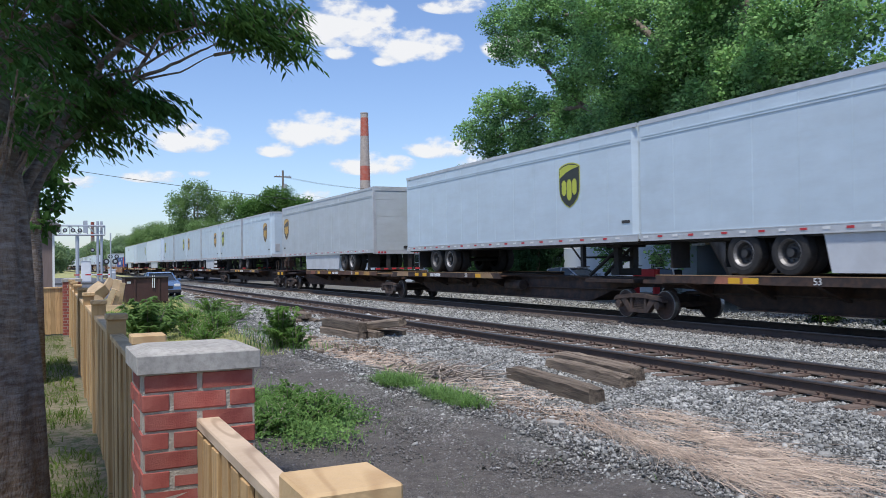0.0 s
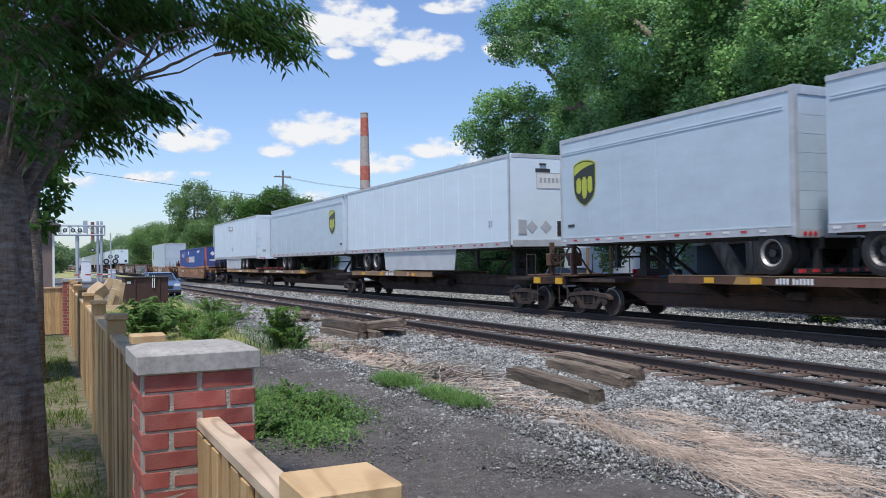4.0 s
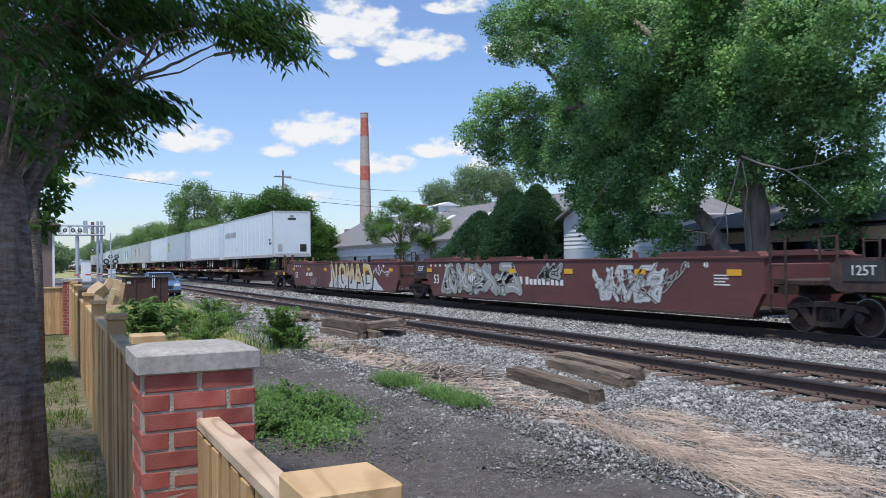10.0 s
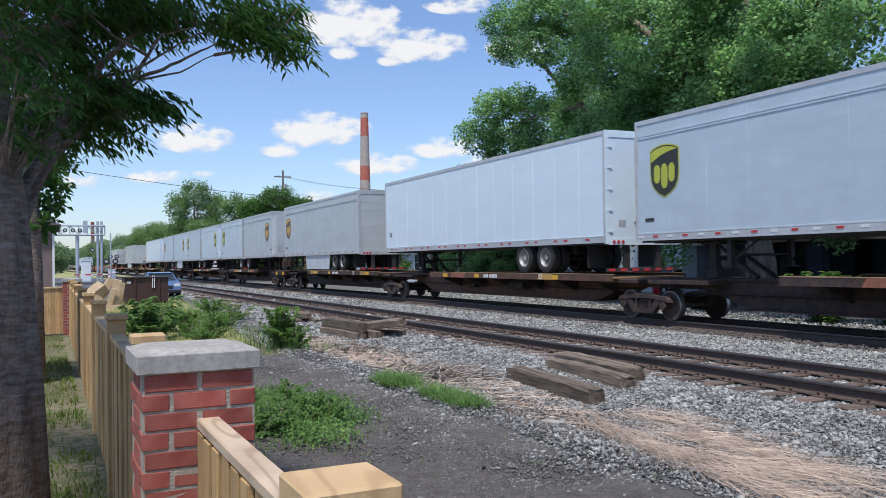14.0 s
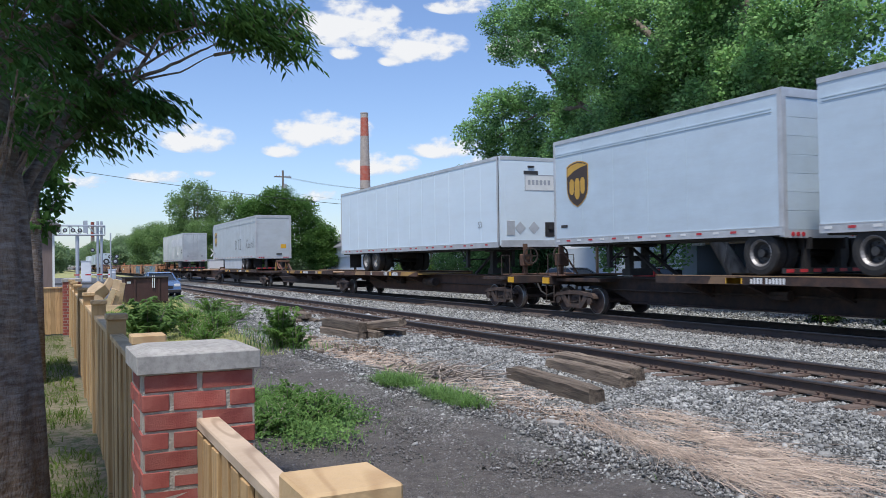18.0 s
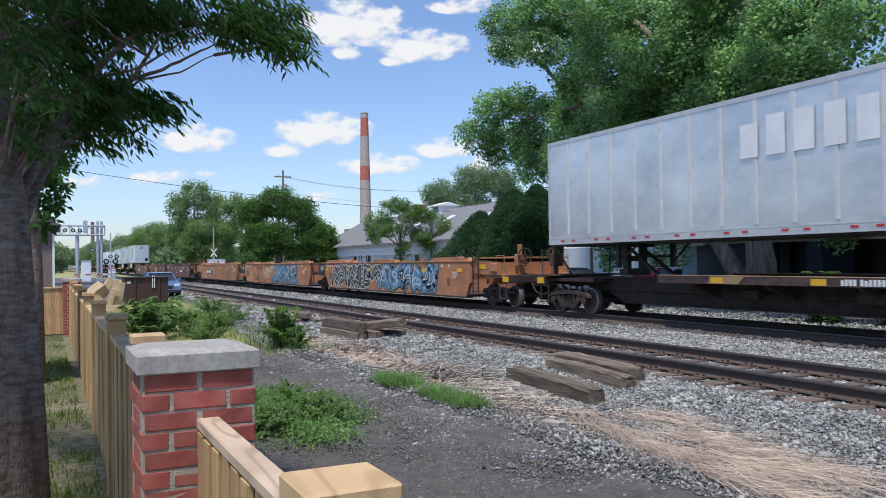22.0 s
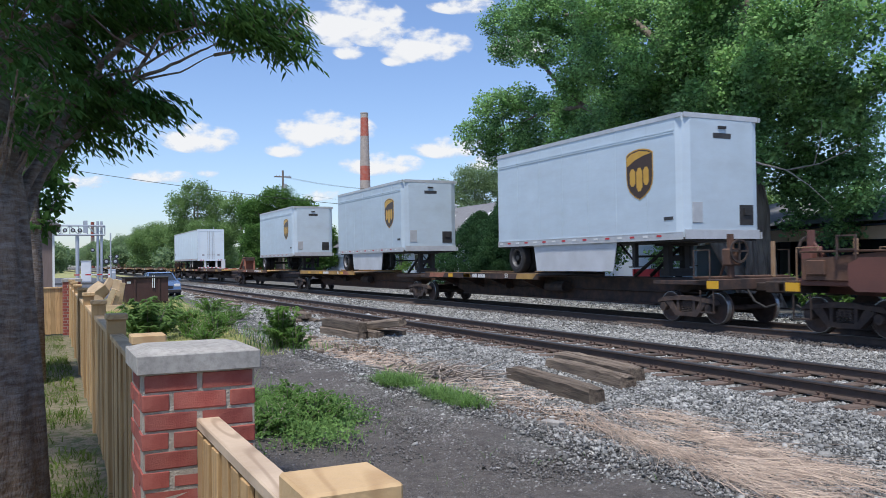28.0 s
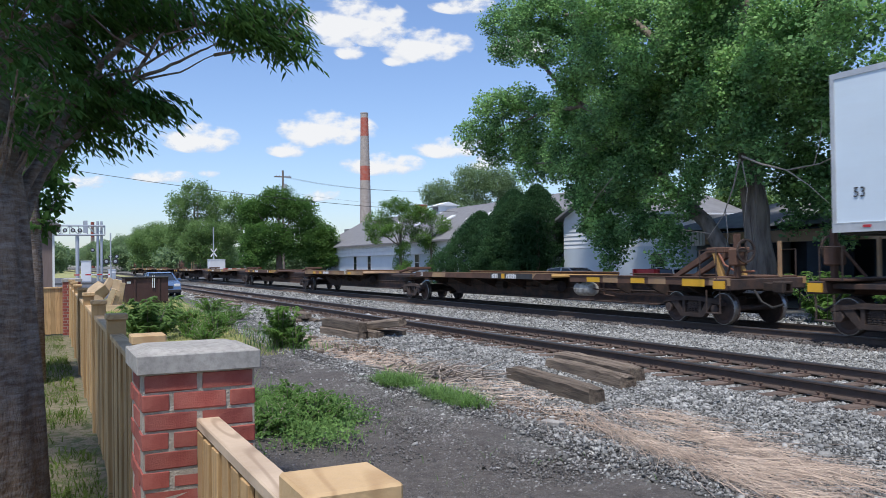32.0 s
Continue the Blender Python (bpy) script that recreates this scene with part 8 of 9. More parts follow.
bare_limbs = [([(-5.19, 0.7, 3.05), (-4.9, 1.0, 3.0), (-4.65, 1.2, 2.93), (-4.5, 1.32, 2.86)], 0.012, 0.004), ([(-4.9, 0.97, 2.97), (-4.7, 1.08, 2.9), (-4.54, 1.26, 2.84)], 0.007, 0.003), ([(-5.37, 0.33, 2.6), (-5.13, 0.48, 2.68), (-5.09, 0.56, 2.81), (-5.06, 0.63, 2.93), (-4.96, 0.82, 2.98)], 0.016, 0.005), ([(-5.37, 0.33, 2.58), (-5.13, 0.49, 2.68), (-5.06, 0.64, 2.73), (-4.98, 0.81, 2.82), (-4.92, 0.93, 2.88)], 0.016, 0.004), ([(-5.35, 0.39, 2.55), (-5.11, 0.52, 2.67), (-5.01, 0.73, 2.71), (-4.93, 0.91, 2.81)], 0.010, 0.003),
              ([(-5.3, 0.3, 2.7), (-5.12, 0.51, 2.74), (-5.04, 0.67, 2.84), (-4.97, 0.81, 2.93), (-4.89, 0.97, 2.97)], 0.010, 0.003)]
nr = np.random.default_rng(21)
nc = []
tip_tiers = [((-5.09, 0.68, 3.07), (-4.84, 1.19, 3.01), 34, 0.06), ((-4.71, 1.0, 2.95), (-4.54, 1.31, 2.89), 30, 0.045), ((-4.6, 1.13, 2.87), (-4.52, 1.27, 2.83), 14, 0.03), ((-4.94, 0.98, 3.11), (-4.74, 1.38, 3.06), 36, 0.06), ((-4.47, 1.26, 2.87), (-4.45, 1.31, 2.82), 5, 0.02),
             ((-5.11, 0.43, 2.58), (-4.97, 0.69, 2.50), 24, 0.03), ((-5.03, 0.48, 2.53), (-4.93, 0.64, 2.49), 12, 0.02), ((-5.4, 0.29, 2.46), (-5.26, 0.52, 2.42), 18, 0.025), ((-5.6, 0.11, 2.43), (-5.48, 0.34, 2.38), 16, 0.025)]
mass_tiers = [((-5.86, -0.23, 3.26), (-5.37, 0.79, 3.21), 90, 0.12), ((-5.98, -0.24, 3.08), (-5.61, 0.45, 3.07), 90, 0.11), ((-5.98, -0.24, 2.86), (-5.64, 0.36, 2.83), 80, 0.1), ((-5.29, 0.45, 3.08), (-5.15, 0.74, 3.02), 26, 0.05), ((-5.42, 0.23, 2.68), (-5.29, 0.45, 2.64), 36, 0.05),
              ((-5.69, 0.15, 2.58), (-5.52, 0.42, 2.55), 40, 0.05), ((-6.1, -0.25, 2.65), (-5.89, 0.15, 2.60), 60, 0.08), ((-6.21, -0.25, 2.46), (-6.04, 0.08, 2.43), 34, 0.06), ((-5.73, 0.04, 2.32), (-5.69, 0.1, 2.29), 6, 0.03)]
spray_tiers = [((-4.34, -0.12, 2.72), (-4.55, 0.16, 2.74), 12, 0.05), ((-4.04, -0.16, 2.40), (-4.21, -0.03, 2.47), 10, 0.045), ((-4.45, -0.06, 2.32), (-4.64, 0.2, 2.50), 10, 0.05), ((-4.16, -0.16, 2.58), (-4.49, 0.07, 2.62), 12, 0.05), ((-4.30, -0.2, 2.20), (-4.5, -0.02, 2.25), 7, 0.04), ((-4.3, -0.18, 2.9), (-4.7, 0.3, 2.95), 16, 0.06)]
# tiers added above the view, only to keep sun off the leaves below
shade_tiers = [((-5.4, -0.7, 4.0), (-3.7, 0.5, 4.0), 120, 0.3), ((-4.7, -0.7, 3.4), (-3.5, -0.3, 3.5), 50, 0.12), ((-5.2, -0.8, 4.6), (-4.0, 0.2, 4.6), 50, 0.35), ((-7.6, -1.0, 4.2), (-6.2, 0.2, 4.0), 70, 0.4), ((-6.6, -0.6, 3.6), (-4.6, 0.9, 3.7), 90, 0.3), ((-6.4, -0.5, 4.2), (-4.4, 0.6, 4.2), 70, 0.35)]
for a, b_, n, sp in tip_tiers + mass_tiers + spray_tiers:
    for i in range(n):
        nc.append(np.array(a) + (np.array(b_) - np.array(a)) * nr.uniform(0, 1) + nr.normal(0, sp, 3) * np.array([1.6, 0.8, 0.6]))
over = np.array([np.array(a) + (np.array(b_) - np.array(a)) * nr.uniform(0, 1, 3) + nr.normal(0, sp * 0.5, 3) for a, b_, n, sp in shade_tiers for i in range(n)])
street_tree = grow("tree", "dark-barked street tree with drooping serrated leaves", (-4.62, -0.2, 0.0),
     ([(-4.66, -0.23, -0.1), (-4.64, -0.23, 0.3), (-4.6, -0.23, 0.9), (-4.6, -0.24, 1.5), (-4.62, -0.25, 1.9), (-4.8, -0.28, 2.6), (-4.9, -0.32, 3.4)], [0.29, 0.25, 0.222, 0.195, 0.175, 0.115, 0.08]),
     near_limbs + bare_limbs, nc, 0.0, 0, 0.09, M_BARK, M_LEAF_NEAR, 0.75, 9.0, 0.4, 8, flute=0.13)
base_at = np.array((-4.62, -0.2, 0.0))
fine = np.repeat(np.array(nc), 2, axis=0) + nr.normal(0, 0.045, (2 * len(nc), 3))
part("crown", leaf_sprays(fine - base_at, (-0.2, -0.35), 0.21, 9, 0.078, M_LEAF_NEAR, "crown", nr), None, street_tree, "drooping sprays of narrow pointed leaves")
# these unseen leaves cast the shade on the visible sprays
part("upper_crown", leaf_cloud(over - base_at, 0.3, 20, 0.11, M_LEAF_NEAR, "upper_crown", 0.5, 3.0), None, street_tree, "unseen leaves added high up to shade the crown")
# a second street tree further along the lawn
st2 = [((-13.2, -0.15, 3.3), (0.9, 0.75, 0.5)), ((-12.9, -0.1, 2.7), (0.8, 0.4, 0.45)), ((-13.0, -0.05, 2.25), (0.6, 0.22, 0.3)), ((-13, -0.9, 3.9), (1.2, 1.2, 0.8)), ((-13.2, -0.5, 2.4), (0.8, 0.4, 0.5))]
grow("tree", "slim street tree with dark bark beside the fence", (-12.6, -0.16, 0.0), ([(-12.6, -0.16, -0.1), (-12.6, -0.16, 1.5), (-12.7, -0.2, 3.2), (-12.8, -0.2, 4.4)], [0.19, 0.16, 0.13, 0.05]),
     fan((-12.6, -0.16, 0), (-12.65, -0.16, 1.8), st2, 0.05, 3), in_blobs(st2, 90, 12, 0.1), 0.13, 22, 0.10, M_BARK, M_LEAF_NEAR, 0.6, 2.8, 0.5, 9)


def garden_tree(base, height, blobs, r, leafmat, bark, label, density=24, clump=0.5, per=40, leaf=0.14, seed=1, fork=0.35):
    b = Vector(base)
    bl = [((b.x + c[0], b.y + c[1], b.z + c[2]), q) for c, q in blobs]
    fk = (b.x, b.y, b.z + height * fork)
    return grow("tree", label, base, ([(b.x, b.y, b.z - 0.3), (b.x + 0.05, b.y, b.z + height * fork * 0.5), fk, (b.x, b.y, b.z + height * 0.8)], [r, r * 0.85, r * 0.7, r * 0.15]),
                fan(base, fk, bl, r * 0.5, seed), in_blobs(bl, density * 1.15, seed), clump, int(per * 1.5), leaf * 0.76, bark, leafmat, 0.25, 1.8, 0.3, seed)


garden_tree((-69.0, 29.0, -0.4), 8, [((-1.2, -1.6, 5.6), (1.3, 1.4, 1.1)), ((-0.3, -0.4, 7.0), (1.3, 1.3, 0.9)), ((0.6, 0.8, 6.2), (1.3, 1.2, 1.0)), ((0.2, -0.8, 4.9), (1.0, 1.1, 0.7)), ((-0.2, -2.2, 4.4), (0.9, 0.8, 0.8)), ((0.4, 0.9, 4.6), (0.9, 0.8, 0.7)), ((0.2, 0.2, 3.2), (0.9, 0.7, 0.8)), ((0.2, 0.1, 1.6), (1.0, 0.8, 1.0))], 0.16, M_LEAF_B, M_BARK2, "small pale-green tree before the blue building", 30, 0.42, 46, 0.13, 31, 0.42)
garden_tree((-68.0, 31.6, -0.4), 7, [((0, -0.6, 6.2), (1.2, 1.1, 0.9)), ((0.2, 0.8, 5.2), (1.1, 1.1, 1.0)), ((0, 0, 3.4), (0.9, 0.9, 0.9)), ((0.4, 1.2, 3.2), (0.8, 0.7, 0.9)), ((0.2, 0.6, 1.6), (0.9, 1.2, 1.1)), ((0.1, -0.9, 4.2), (0.8, 0.8, 0.8))], 0.12, M_LEAF_B, M_BARK2, "slender pale-green tree before the blue building", 30, 0.4, 46, 0.13, 32, 0.4)
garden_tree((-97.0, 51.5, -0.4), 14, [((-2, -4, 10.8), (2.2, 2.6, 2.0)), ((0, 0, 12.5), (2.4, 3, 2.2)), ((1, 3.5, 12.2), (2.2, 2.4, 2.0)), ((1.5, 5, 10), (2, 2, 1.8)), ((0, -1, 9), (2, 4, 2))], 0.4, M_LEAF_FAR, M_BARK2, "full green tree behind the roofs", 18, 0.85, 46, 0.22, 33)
garden_tree((-98.6, 25.6, -0.4), 11, [((-1.2, -2.6, 8.2), (2.0, 2.0, 1.8)), ((0, 0, 9.4), (2.0, 2.4, 1.9)), ((1.0, 2.4, 8.0), (2.2, 2.2, 2.0)), ((1.5, 4.4, 5.2), (2.2, 1.8, 2.0)), ((0.5, -1.5, 5.0), (2.4, 3.2, 2.2)), ((1.2, 2.2, 4.6), (2.2, 2.8, 2.2)), ((1.4, 4.5, 2.6), (2, 1.6, 1.4)), ((0.6, -3.0, 3.0), (2, 2, 1.6))], 0.45, M_LEAF_DARK, M_BARK, "broad dark green maple beside the crossing", 22, 0.75, 46, 0.22, 34, 0.3)
garden_tree((-96.5, 30.6, -0.4), 7, [((0, 0, 4.9), (1.8, 1.8, 1.5)), ((0.2, 0.3, 3.0), (1.6, 1.7, 1.3)), ((-0.5, -1.6, 3.6), (1.4, 1.2, 1.2))], 0.25, M_LEAF_B, M_BARK, "round lighter green tree beside the maple", 24, 0.6, 46, 0.2, 35, 0.3)
garden_tree((-145.0, 23.2, -0.4), 15, [((0, -2.6, 11.9), (2.6, 2.0, 2.5)), ((0, 0.4, 13.8), (2.6, 2.6, 2.5)), ((0.6, 3.2, 11.8), (2.4, 2.2, 2.3)), ((0, 1.5, 8.4), (3, 4.5, 3)), ((0, -2, 7), (3, 3, 3))], 0.4, M_LEAF_MID, M_BARK, "tall airy green tree behind the crossing", 11, 1.0, 40, 0.26, 36)
garden_tree((-127.0, 22.6, -0.4), 9, [((0, -1.2, 6.9), (2.2, 2.4, 2.0)), ((0.4, 2.0, 6.4), (2.2, 2.2, 2.0)), ((0, 0.5, 3.6), (2.4, 4.0, 2.2)), ((0, -2.8, 4.6), (2, 2, 2.2))], 0.35, M_LEAF_MID, M_BARK, "bright green locust tree by the railway", 18, 0.75, 44, 0.2, 37, 0.25)
garden_tree((-128.0, 27.5, -0.4), 13, [((0, -1, 10.8), (2, 2.2, 1.8)), ((0, 2.2, 10), (2, 2.2, 2)), ((0, 0, 7), (2.6, 3.4, 2.6))], 0.35, M_LEAF_MID, M_BARK, "green tree in the row behind the railway", 13, 0.95, 40, 0.26, 38)
garden_tree((-190.0, 25.5, -0.4), 11, [((0, -2.5, 7.8), (3.4, 2.8, 2.8)), ((0, 2.0, 9.4), (3.6, 3, 2.6)), ((0, 0, 4.5), (3.6, 4.6, 3))], 0.35, M_LEAF_MID, M_BARK, "leafy green tree beside the railway", 11, 0.9, 40, 0.27, 39, 0.25)
garden_tree((-240.0, 26.5, -0.4), 13, [((0, -3, 8.5), (4, 3.2, 3)), ((0, 2, 11), (4.4, 3.6, 3)), ((0, 0, 5), (4.4, 5.0, 3.6))], 0.35, M_LEAF_MID, M_BARK, "leafy green tree beside the railway", 9, 1.2, 38, 0.32, 40, 0.25)
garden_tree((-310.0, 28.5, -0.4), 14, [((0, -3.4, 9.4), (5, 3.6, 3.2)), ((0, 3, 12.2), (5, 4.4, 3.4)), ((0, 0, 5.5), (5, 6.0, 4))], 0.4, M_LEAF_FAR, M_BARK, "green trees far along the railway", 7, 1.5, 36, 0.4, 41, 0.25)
fw = []
fr_ = np.random.default_rng(77)
for i in range(46):
    if 7 < -16 + i * 1.15 < 24:        # the railway runs through here
        continue
    fw.append(((-255 - fr_.uniform(0, 90), -16 + i * 1.15 + fr_.normal(0, 1), 3.0 + fr_.uniform(0, 2.5)), (4, 3.2, 2.6 + fr_.uniform(0, 1.6))))
for i in range(10):
    fw.append(((-300 - fr_.uniform(0, 60), -90 + i * 8, 4), (5, 5, 4)))
for i in range(24):
    fw.append(((-150 - fr_.uniform(0, 20), 21.5 + i * 1.4, 1.5 + fr_.uniform(0, 1.5)), (3, 2, 2.2)))
for i in range(48):        # a belt of trees that follows the railway
    fw.append(((-330 - 15 * i, 25 + 0.004 * 15 * i + fr_.uniform(0, 9), 6.0 + 0.09 * i + fr_.uniform(0, 3)), (7, 4.5, 5.0 + 0.06 * i)))
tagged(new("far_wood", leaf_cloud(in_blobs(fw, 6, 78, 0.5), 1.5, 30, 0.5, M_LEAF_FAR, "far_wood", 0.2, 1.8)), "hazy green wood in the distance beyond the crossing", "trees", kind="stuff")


def conifer(base, r, h, label, n, seed, power=0.75):
    """A dense cedar: short sprays over a tapering form."""
    rr = np.random.default_rng(seed)
    z = h * rr.uniform(0, 1, n) ** 0.9
    a = rr.uniform(0, 6.28, n)
    prof = r * np.clip(1.03 - (z / h) ** (1 / power), 0.02, 1) * (0.95 + 0.07 * np.sin(z * 2.3 + seed) + 0.06 * np.sin(3 * a + seed))
    q = prof * rr.uniform(0.72, 1.05, n)
    c = np.stack([q * np.cos(a), q * np.sin(a), z], -1)
    th = thing("conifer", label, "tree", pose(*base))
    part("trunk", Shape().path([(0, 0, -0.2), (0, 0, h * 0.5), (0, 0, h * 0.95)], [0.2, 0.12, 0.03], 8), M_BARK, th)
    part("crown", leaf_cloud(c, 0.34, 40, 0.135, M_CEDAR, "crown", -0.5, 3.6, 1.2), None, th, "dense dark cedar foliage")
    return th


conifer((-48.3, 30.5, -0.4), 2.45, 6.9, "broad dark green cedar beside the railway", 1200, 4, 0.27)
conifer((-52.2, 31.0, -0.4), 3.0, 6.9, "broad dark green cedar close to its neighbour", 1200, 6, 0.33)
conifer((-55.4, 29.9, -0.4), 3.8, 5.5, "low spreading dark green cedar", 1100, 9, 0.5)
conifer((-58.3, 30.8, -0.4), 0.7, 5.5, "slim dark cypress beside the cedars", 160, 12, 0.9)

# this tree's sunlight is in its lighter leaf colour
garden_tree((-42.3, 42.0, -0.4), 8, [((-0.8, 0, 5.6), (1.7, 1.6, 1.5)), ((1.0, 0.3, 6.3), (1.7, 1.6, 1.4)), ((2.6, 0, 5.4), (1.5, 1.5, 1.4)), ((0.4, 0, 4.2), (2.4, 1.6, 1.3))], 0.16, M_LEAF_MID, M_BARK, "sunlit yellow-green tree beyond the low building", 22, 0.55, 44, 0.16, 52, 0.4)
conifer((-50.3, 29.9, -0.4), 2.5, 6.3, "dark green cedar between two taller ones", 900, 15, 0.3)

# ------------------------------------------------------------- buildings behind the train
M_BLUEWALL = material("pale_blue_wall_paint", (0.40, 0.50, 0.60), (0.36, 0.45, 0.55), 0.8, 0, 1.2, 0.1, 30, dirt=(0.33, 0.40, 0.46), dirt_amount=0.3)
M_PALEWALL = material("washed_blue_wall_paint", (0.60, 0.665, 0.72), (0.55, 0.61, 0.66), 0.8, 0, 1.2, 0.1, 30)
M_SIDING = material("white_siding_paint", (0.80, 0.82, 0.83), (0.73, 0.75, 0.77), 0.7, 0, 1.0, 0.05, dirt=(0.5, 0.5, 0.5), dirt_amount=0.25)
M_ROOF = material("grey_asphalt_shingle", (0.21, 0.21, 0.215), (0.16, 0.16, 0.165), 0.95, 0, 1.5, 0.4, 14, (1, 1, 3))
M_GLASSDARK = material("dark_window_glass", (0.02, 0.025, 0.03), (0.03, 0.035, 0.04), 0.08, 0, 2)
M_TRIM = material("white_trim_paint", (0.72, 0.73, 0.73), (0.66, 0.67, 0.67), 0.6)
# dark door blue; in the garage bays it also holds their shade
M_DARKBAY = material("dark_blue_bay_shade_and_door", (0.03, 0.05, 0.075), (0.022, 0.035, 0.055), 0.7, 0, 2)
M_TANWALL = material("tan_block_wall", (0.42, 0.31, 0.21), (0.36, 0.26, 0.17), 0.85, 0, 1)


def window(parent, x, y, z, w, h, name="window"):
    """Framed pane in a wall that faces -y."""
    wd = part(name, Shape().box(x - w / 2, x + w / 2, y - 0.03, y + 0.05, z, z + h), M_GLASSDARK, parent, "dark window")
    f = Shape()
    for a0, a1, b0, b1 in ((-w / 2 - 0.06, -w / 2, -0.06, h + 0.06), (w / 2, w / 2 + 0.06, -0.06, h + 0.06), (-w / 2, w / 2, h, h + 0.06), (-w / 2, w / 2, -0.06, 0), (-w / 2, w / 2, h / 2 - 0.02, h / 2 + 0.02)):
        f.box(x + a0, x + a1, y - 0.06, y + 0.02, z + b0, z + b1)
    part("window_frame", f, M_TRIM, wd)
    return wd


lb = thing("long_building", "low pale blue building with white fascia and grey shingle roof", "building")
part("wall", Shape().box(-101.5, -47.3, 32.0, 44, -0.5, 3.4), M_PALEWALL, lb, "pale blue wall")
for i in range(3):
    part("fascia_board", Shape().box(-101.8, -47.2, 31.75 + 0.03 * i, 31.98, 2.28 + 0.41 * i, 2.67 + 0.41 * i), M_SIDING, lb, "white fascia boarding")
part("roof", Shape().prism([(31.3, 3.5), (38, 7.0), (44.7, 3.5), (44.7, 3.35), (38, 6.85), (31.3, 3.35)], "x", -102.3, -46.9), M_ROOF, lb, "grey shingle roof")
part("gable_wall", Shape().prism([(32, 3.4), (44, 3.4), (38, 6.75)], "x", -101.5, -101.2).prism([(32, 3.4), (44, 3.4), (38, 6.75)], "x", -47.6, -47.3), M_SIDING, lb)
for x in (-89.3, -84.8, -72.0, -66.5, -64.6):
    window(lb, x, 32.0, 0.75, 1.0, 1.5)
for x in (-86.0, -78.5, -72.4, -67.0, -64.0):
    part("skylight", Shape().add([(x, 34.6, 5.25), (x + 1.0, 34.6, 5.25), (x + 1.0, 35.9, 5.93), (x, 35.9, 5.93), (x, 34.6, 5.37), (x + 1.0, 34.6, 5.37), (x + 1.0, 35.9, 6.05), (x, 35.9, 6.05)], [(0, 1, 2, 3), (4, 5, 6, 7), (0, 1, 5, 4), (1, 2, 6, 5), (2, 3, 7, 6), (3, 0, 4, 7)]), M_TRIM, lb, "white-framed skylight")
cu = part("roof_vent_house", Shape().box(-79.2, -77.4, 37.0, 39.0, 6.3, 7.35).prism([(36.7, 7.35), (38, 7.75), (39.3, 7.35)], "x", -79.4, -77.2), M_SIDING, lb, "small roof vent house")
part("louvre", Shape().box(-78.9, -77.7, 36.95, 37.02, 6.75, 7.25), M_ROOF, cu)
part("chimney_stack", Shape().box(-84.6, -83.6, 37.4, 38.4, 6.3, 7.9), M_BRICK, lb, "short brick chimney")
part("door", Shape().box(-63.0, -61.9, 31.96, 32.02, -0.4, 1.9), M_DARKBAY, lb)

wh = thing("side_building", "white clapboard building with a pale blue base", "building")
part("wall", Shape().box(-45.9, -35.2, 31.0, 40, -0.5, 2.26), M_PALEWALL, wh, "pale blue base wall")
cb_ = Shape().box(-45.85, -38.5, 31.05, 40, 2.26, 4.3).box(-38.5, -35.25, 31.05, 40, 2.26, 3.75).mesh("upper_wall", M_SIDING)
part("upper_wall", cb_, None, wh, "white clapboard upper wall")
board = Shape().prism([(30.99, 0.0), (31.06, 0.0), (31.06, 0.26), (31.035, 0.26)], "x", -45.9, -35.2).mesh("clapboard", M_SIDING)
for i in range(7):
    part("clapboard", board, None, wh, at=pose(0, 0, 2.27 + 0.27 * i))
part("roof", Shape().prism([(-46.5, 4.2), (-42.6, 5.75), (-38.4, 4.2), (-34.6, 3.9), (-34.6, 3.75), (-38.4, 4.05), (-42.6, 5.6), (-46.5, 4.05)], "y", 30.6, 40.4), M_ROOF, wh, "grey shingle gable roof")
part("gable_wall", Shape().prism([(-45.85, 4.3), (-38.7, 4.3), (-42.6, 5.55)], "y", 31.05, 31.25), M_SIDING, wh)
window(wh, -36.6, 31.0, 0.6, 1.1, 1.2)

rb = thing("open_garage", "low dark open-fronted garage with a grey hipped roof", "building")
# the bays' shade is coloured into back wall, ceiling, doors and darker piers
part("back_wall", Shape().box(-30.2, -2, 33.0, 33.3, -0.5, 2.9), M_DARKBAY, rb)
part("side_wall", Shape().box(-30.2, -29.2, 27.0, 33, -0.5, 2.3), M_BLUEWALL, rb, "pale blue end wall")
part("fascia", Shape().box(-30.6, -2, 26.6, 26.85, 2.15, 2.62), M_TANWALL, rb, "weathered fascia")
gb = Shape().box(-0.06, 0.06, 26.56, 26.6, 2.1, 2.75).mesh("fascia_board", M_SIDING)
for i in range(14):
    part("fascia_board", gb, None, rb, at=pose(-30.5 + 0.17 * i, 0, 0))
part("roof", Shape().add([(-31, 26.2, 2.8), (-1, 26.2, 2.8), (-1, 34, 2.8), (-31, 34, 2.8), (-27.3, 30, 4.0), (-4, 30, 4.0)], [(0, 1, 5, 4), (1, 2, 5), (2, 3, 4, 5), (3, 0, 4), (3, 2, 1, 0)]), M_ROOF, rb, "grey hipped roof")
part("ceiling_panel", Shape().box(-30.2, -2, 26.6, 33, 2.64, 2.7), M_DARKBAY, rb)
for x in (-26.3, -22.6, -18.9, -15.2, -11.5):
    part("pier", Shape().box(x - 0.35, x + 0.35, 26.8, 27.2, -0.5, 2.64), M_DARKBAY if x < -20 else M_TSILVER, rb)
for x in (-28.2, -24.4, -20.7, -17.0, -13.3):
    part("garage_door", Shape().box(x - 1.4, x + 1.4, 29.5, 29.6, -0.4, 2.2), M_DARKBAY, rb, "blue door with the bay's shade in its colour")
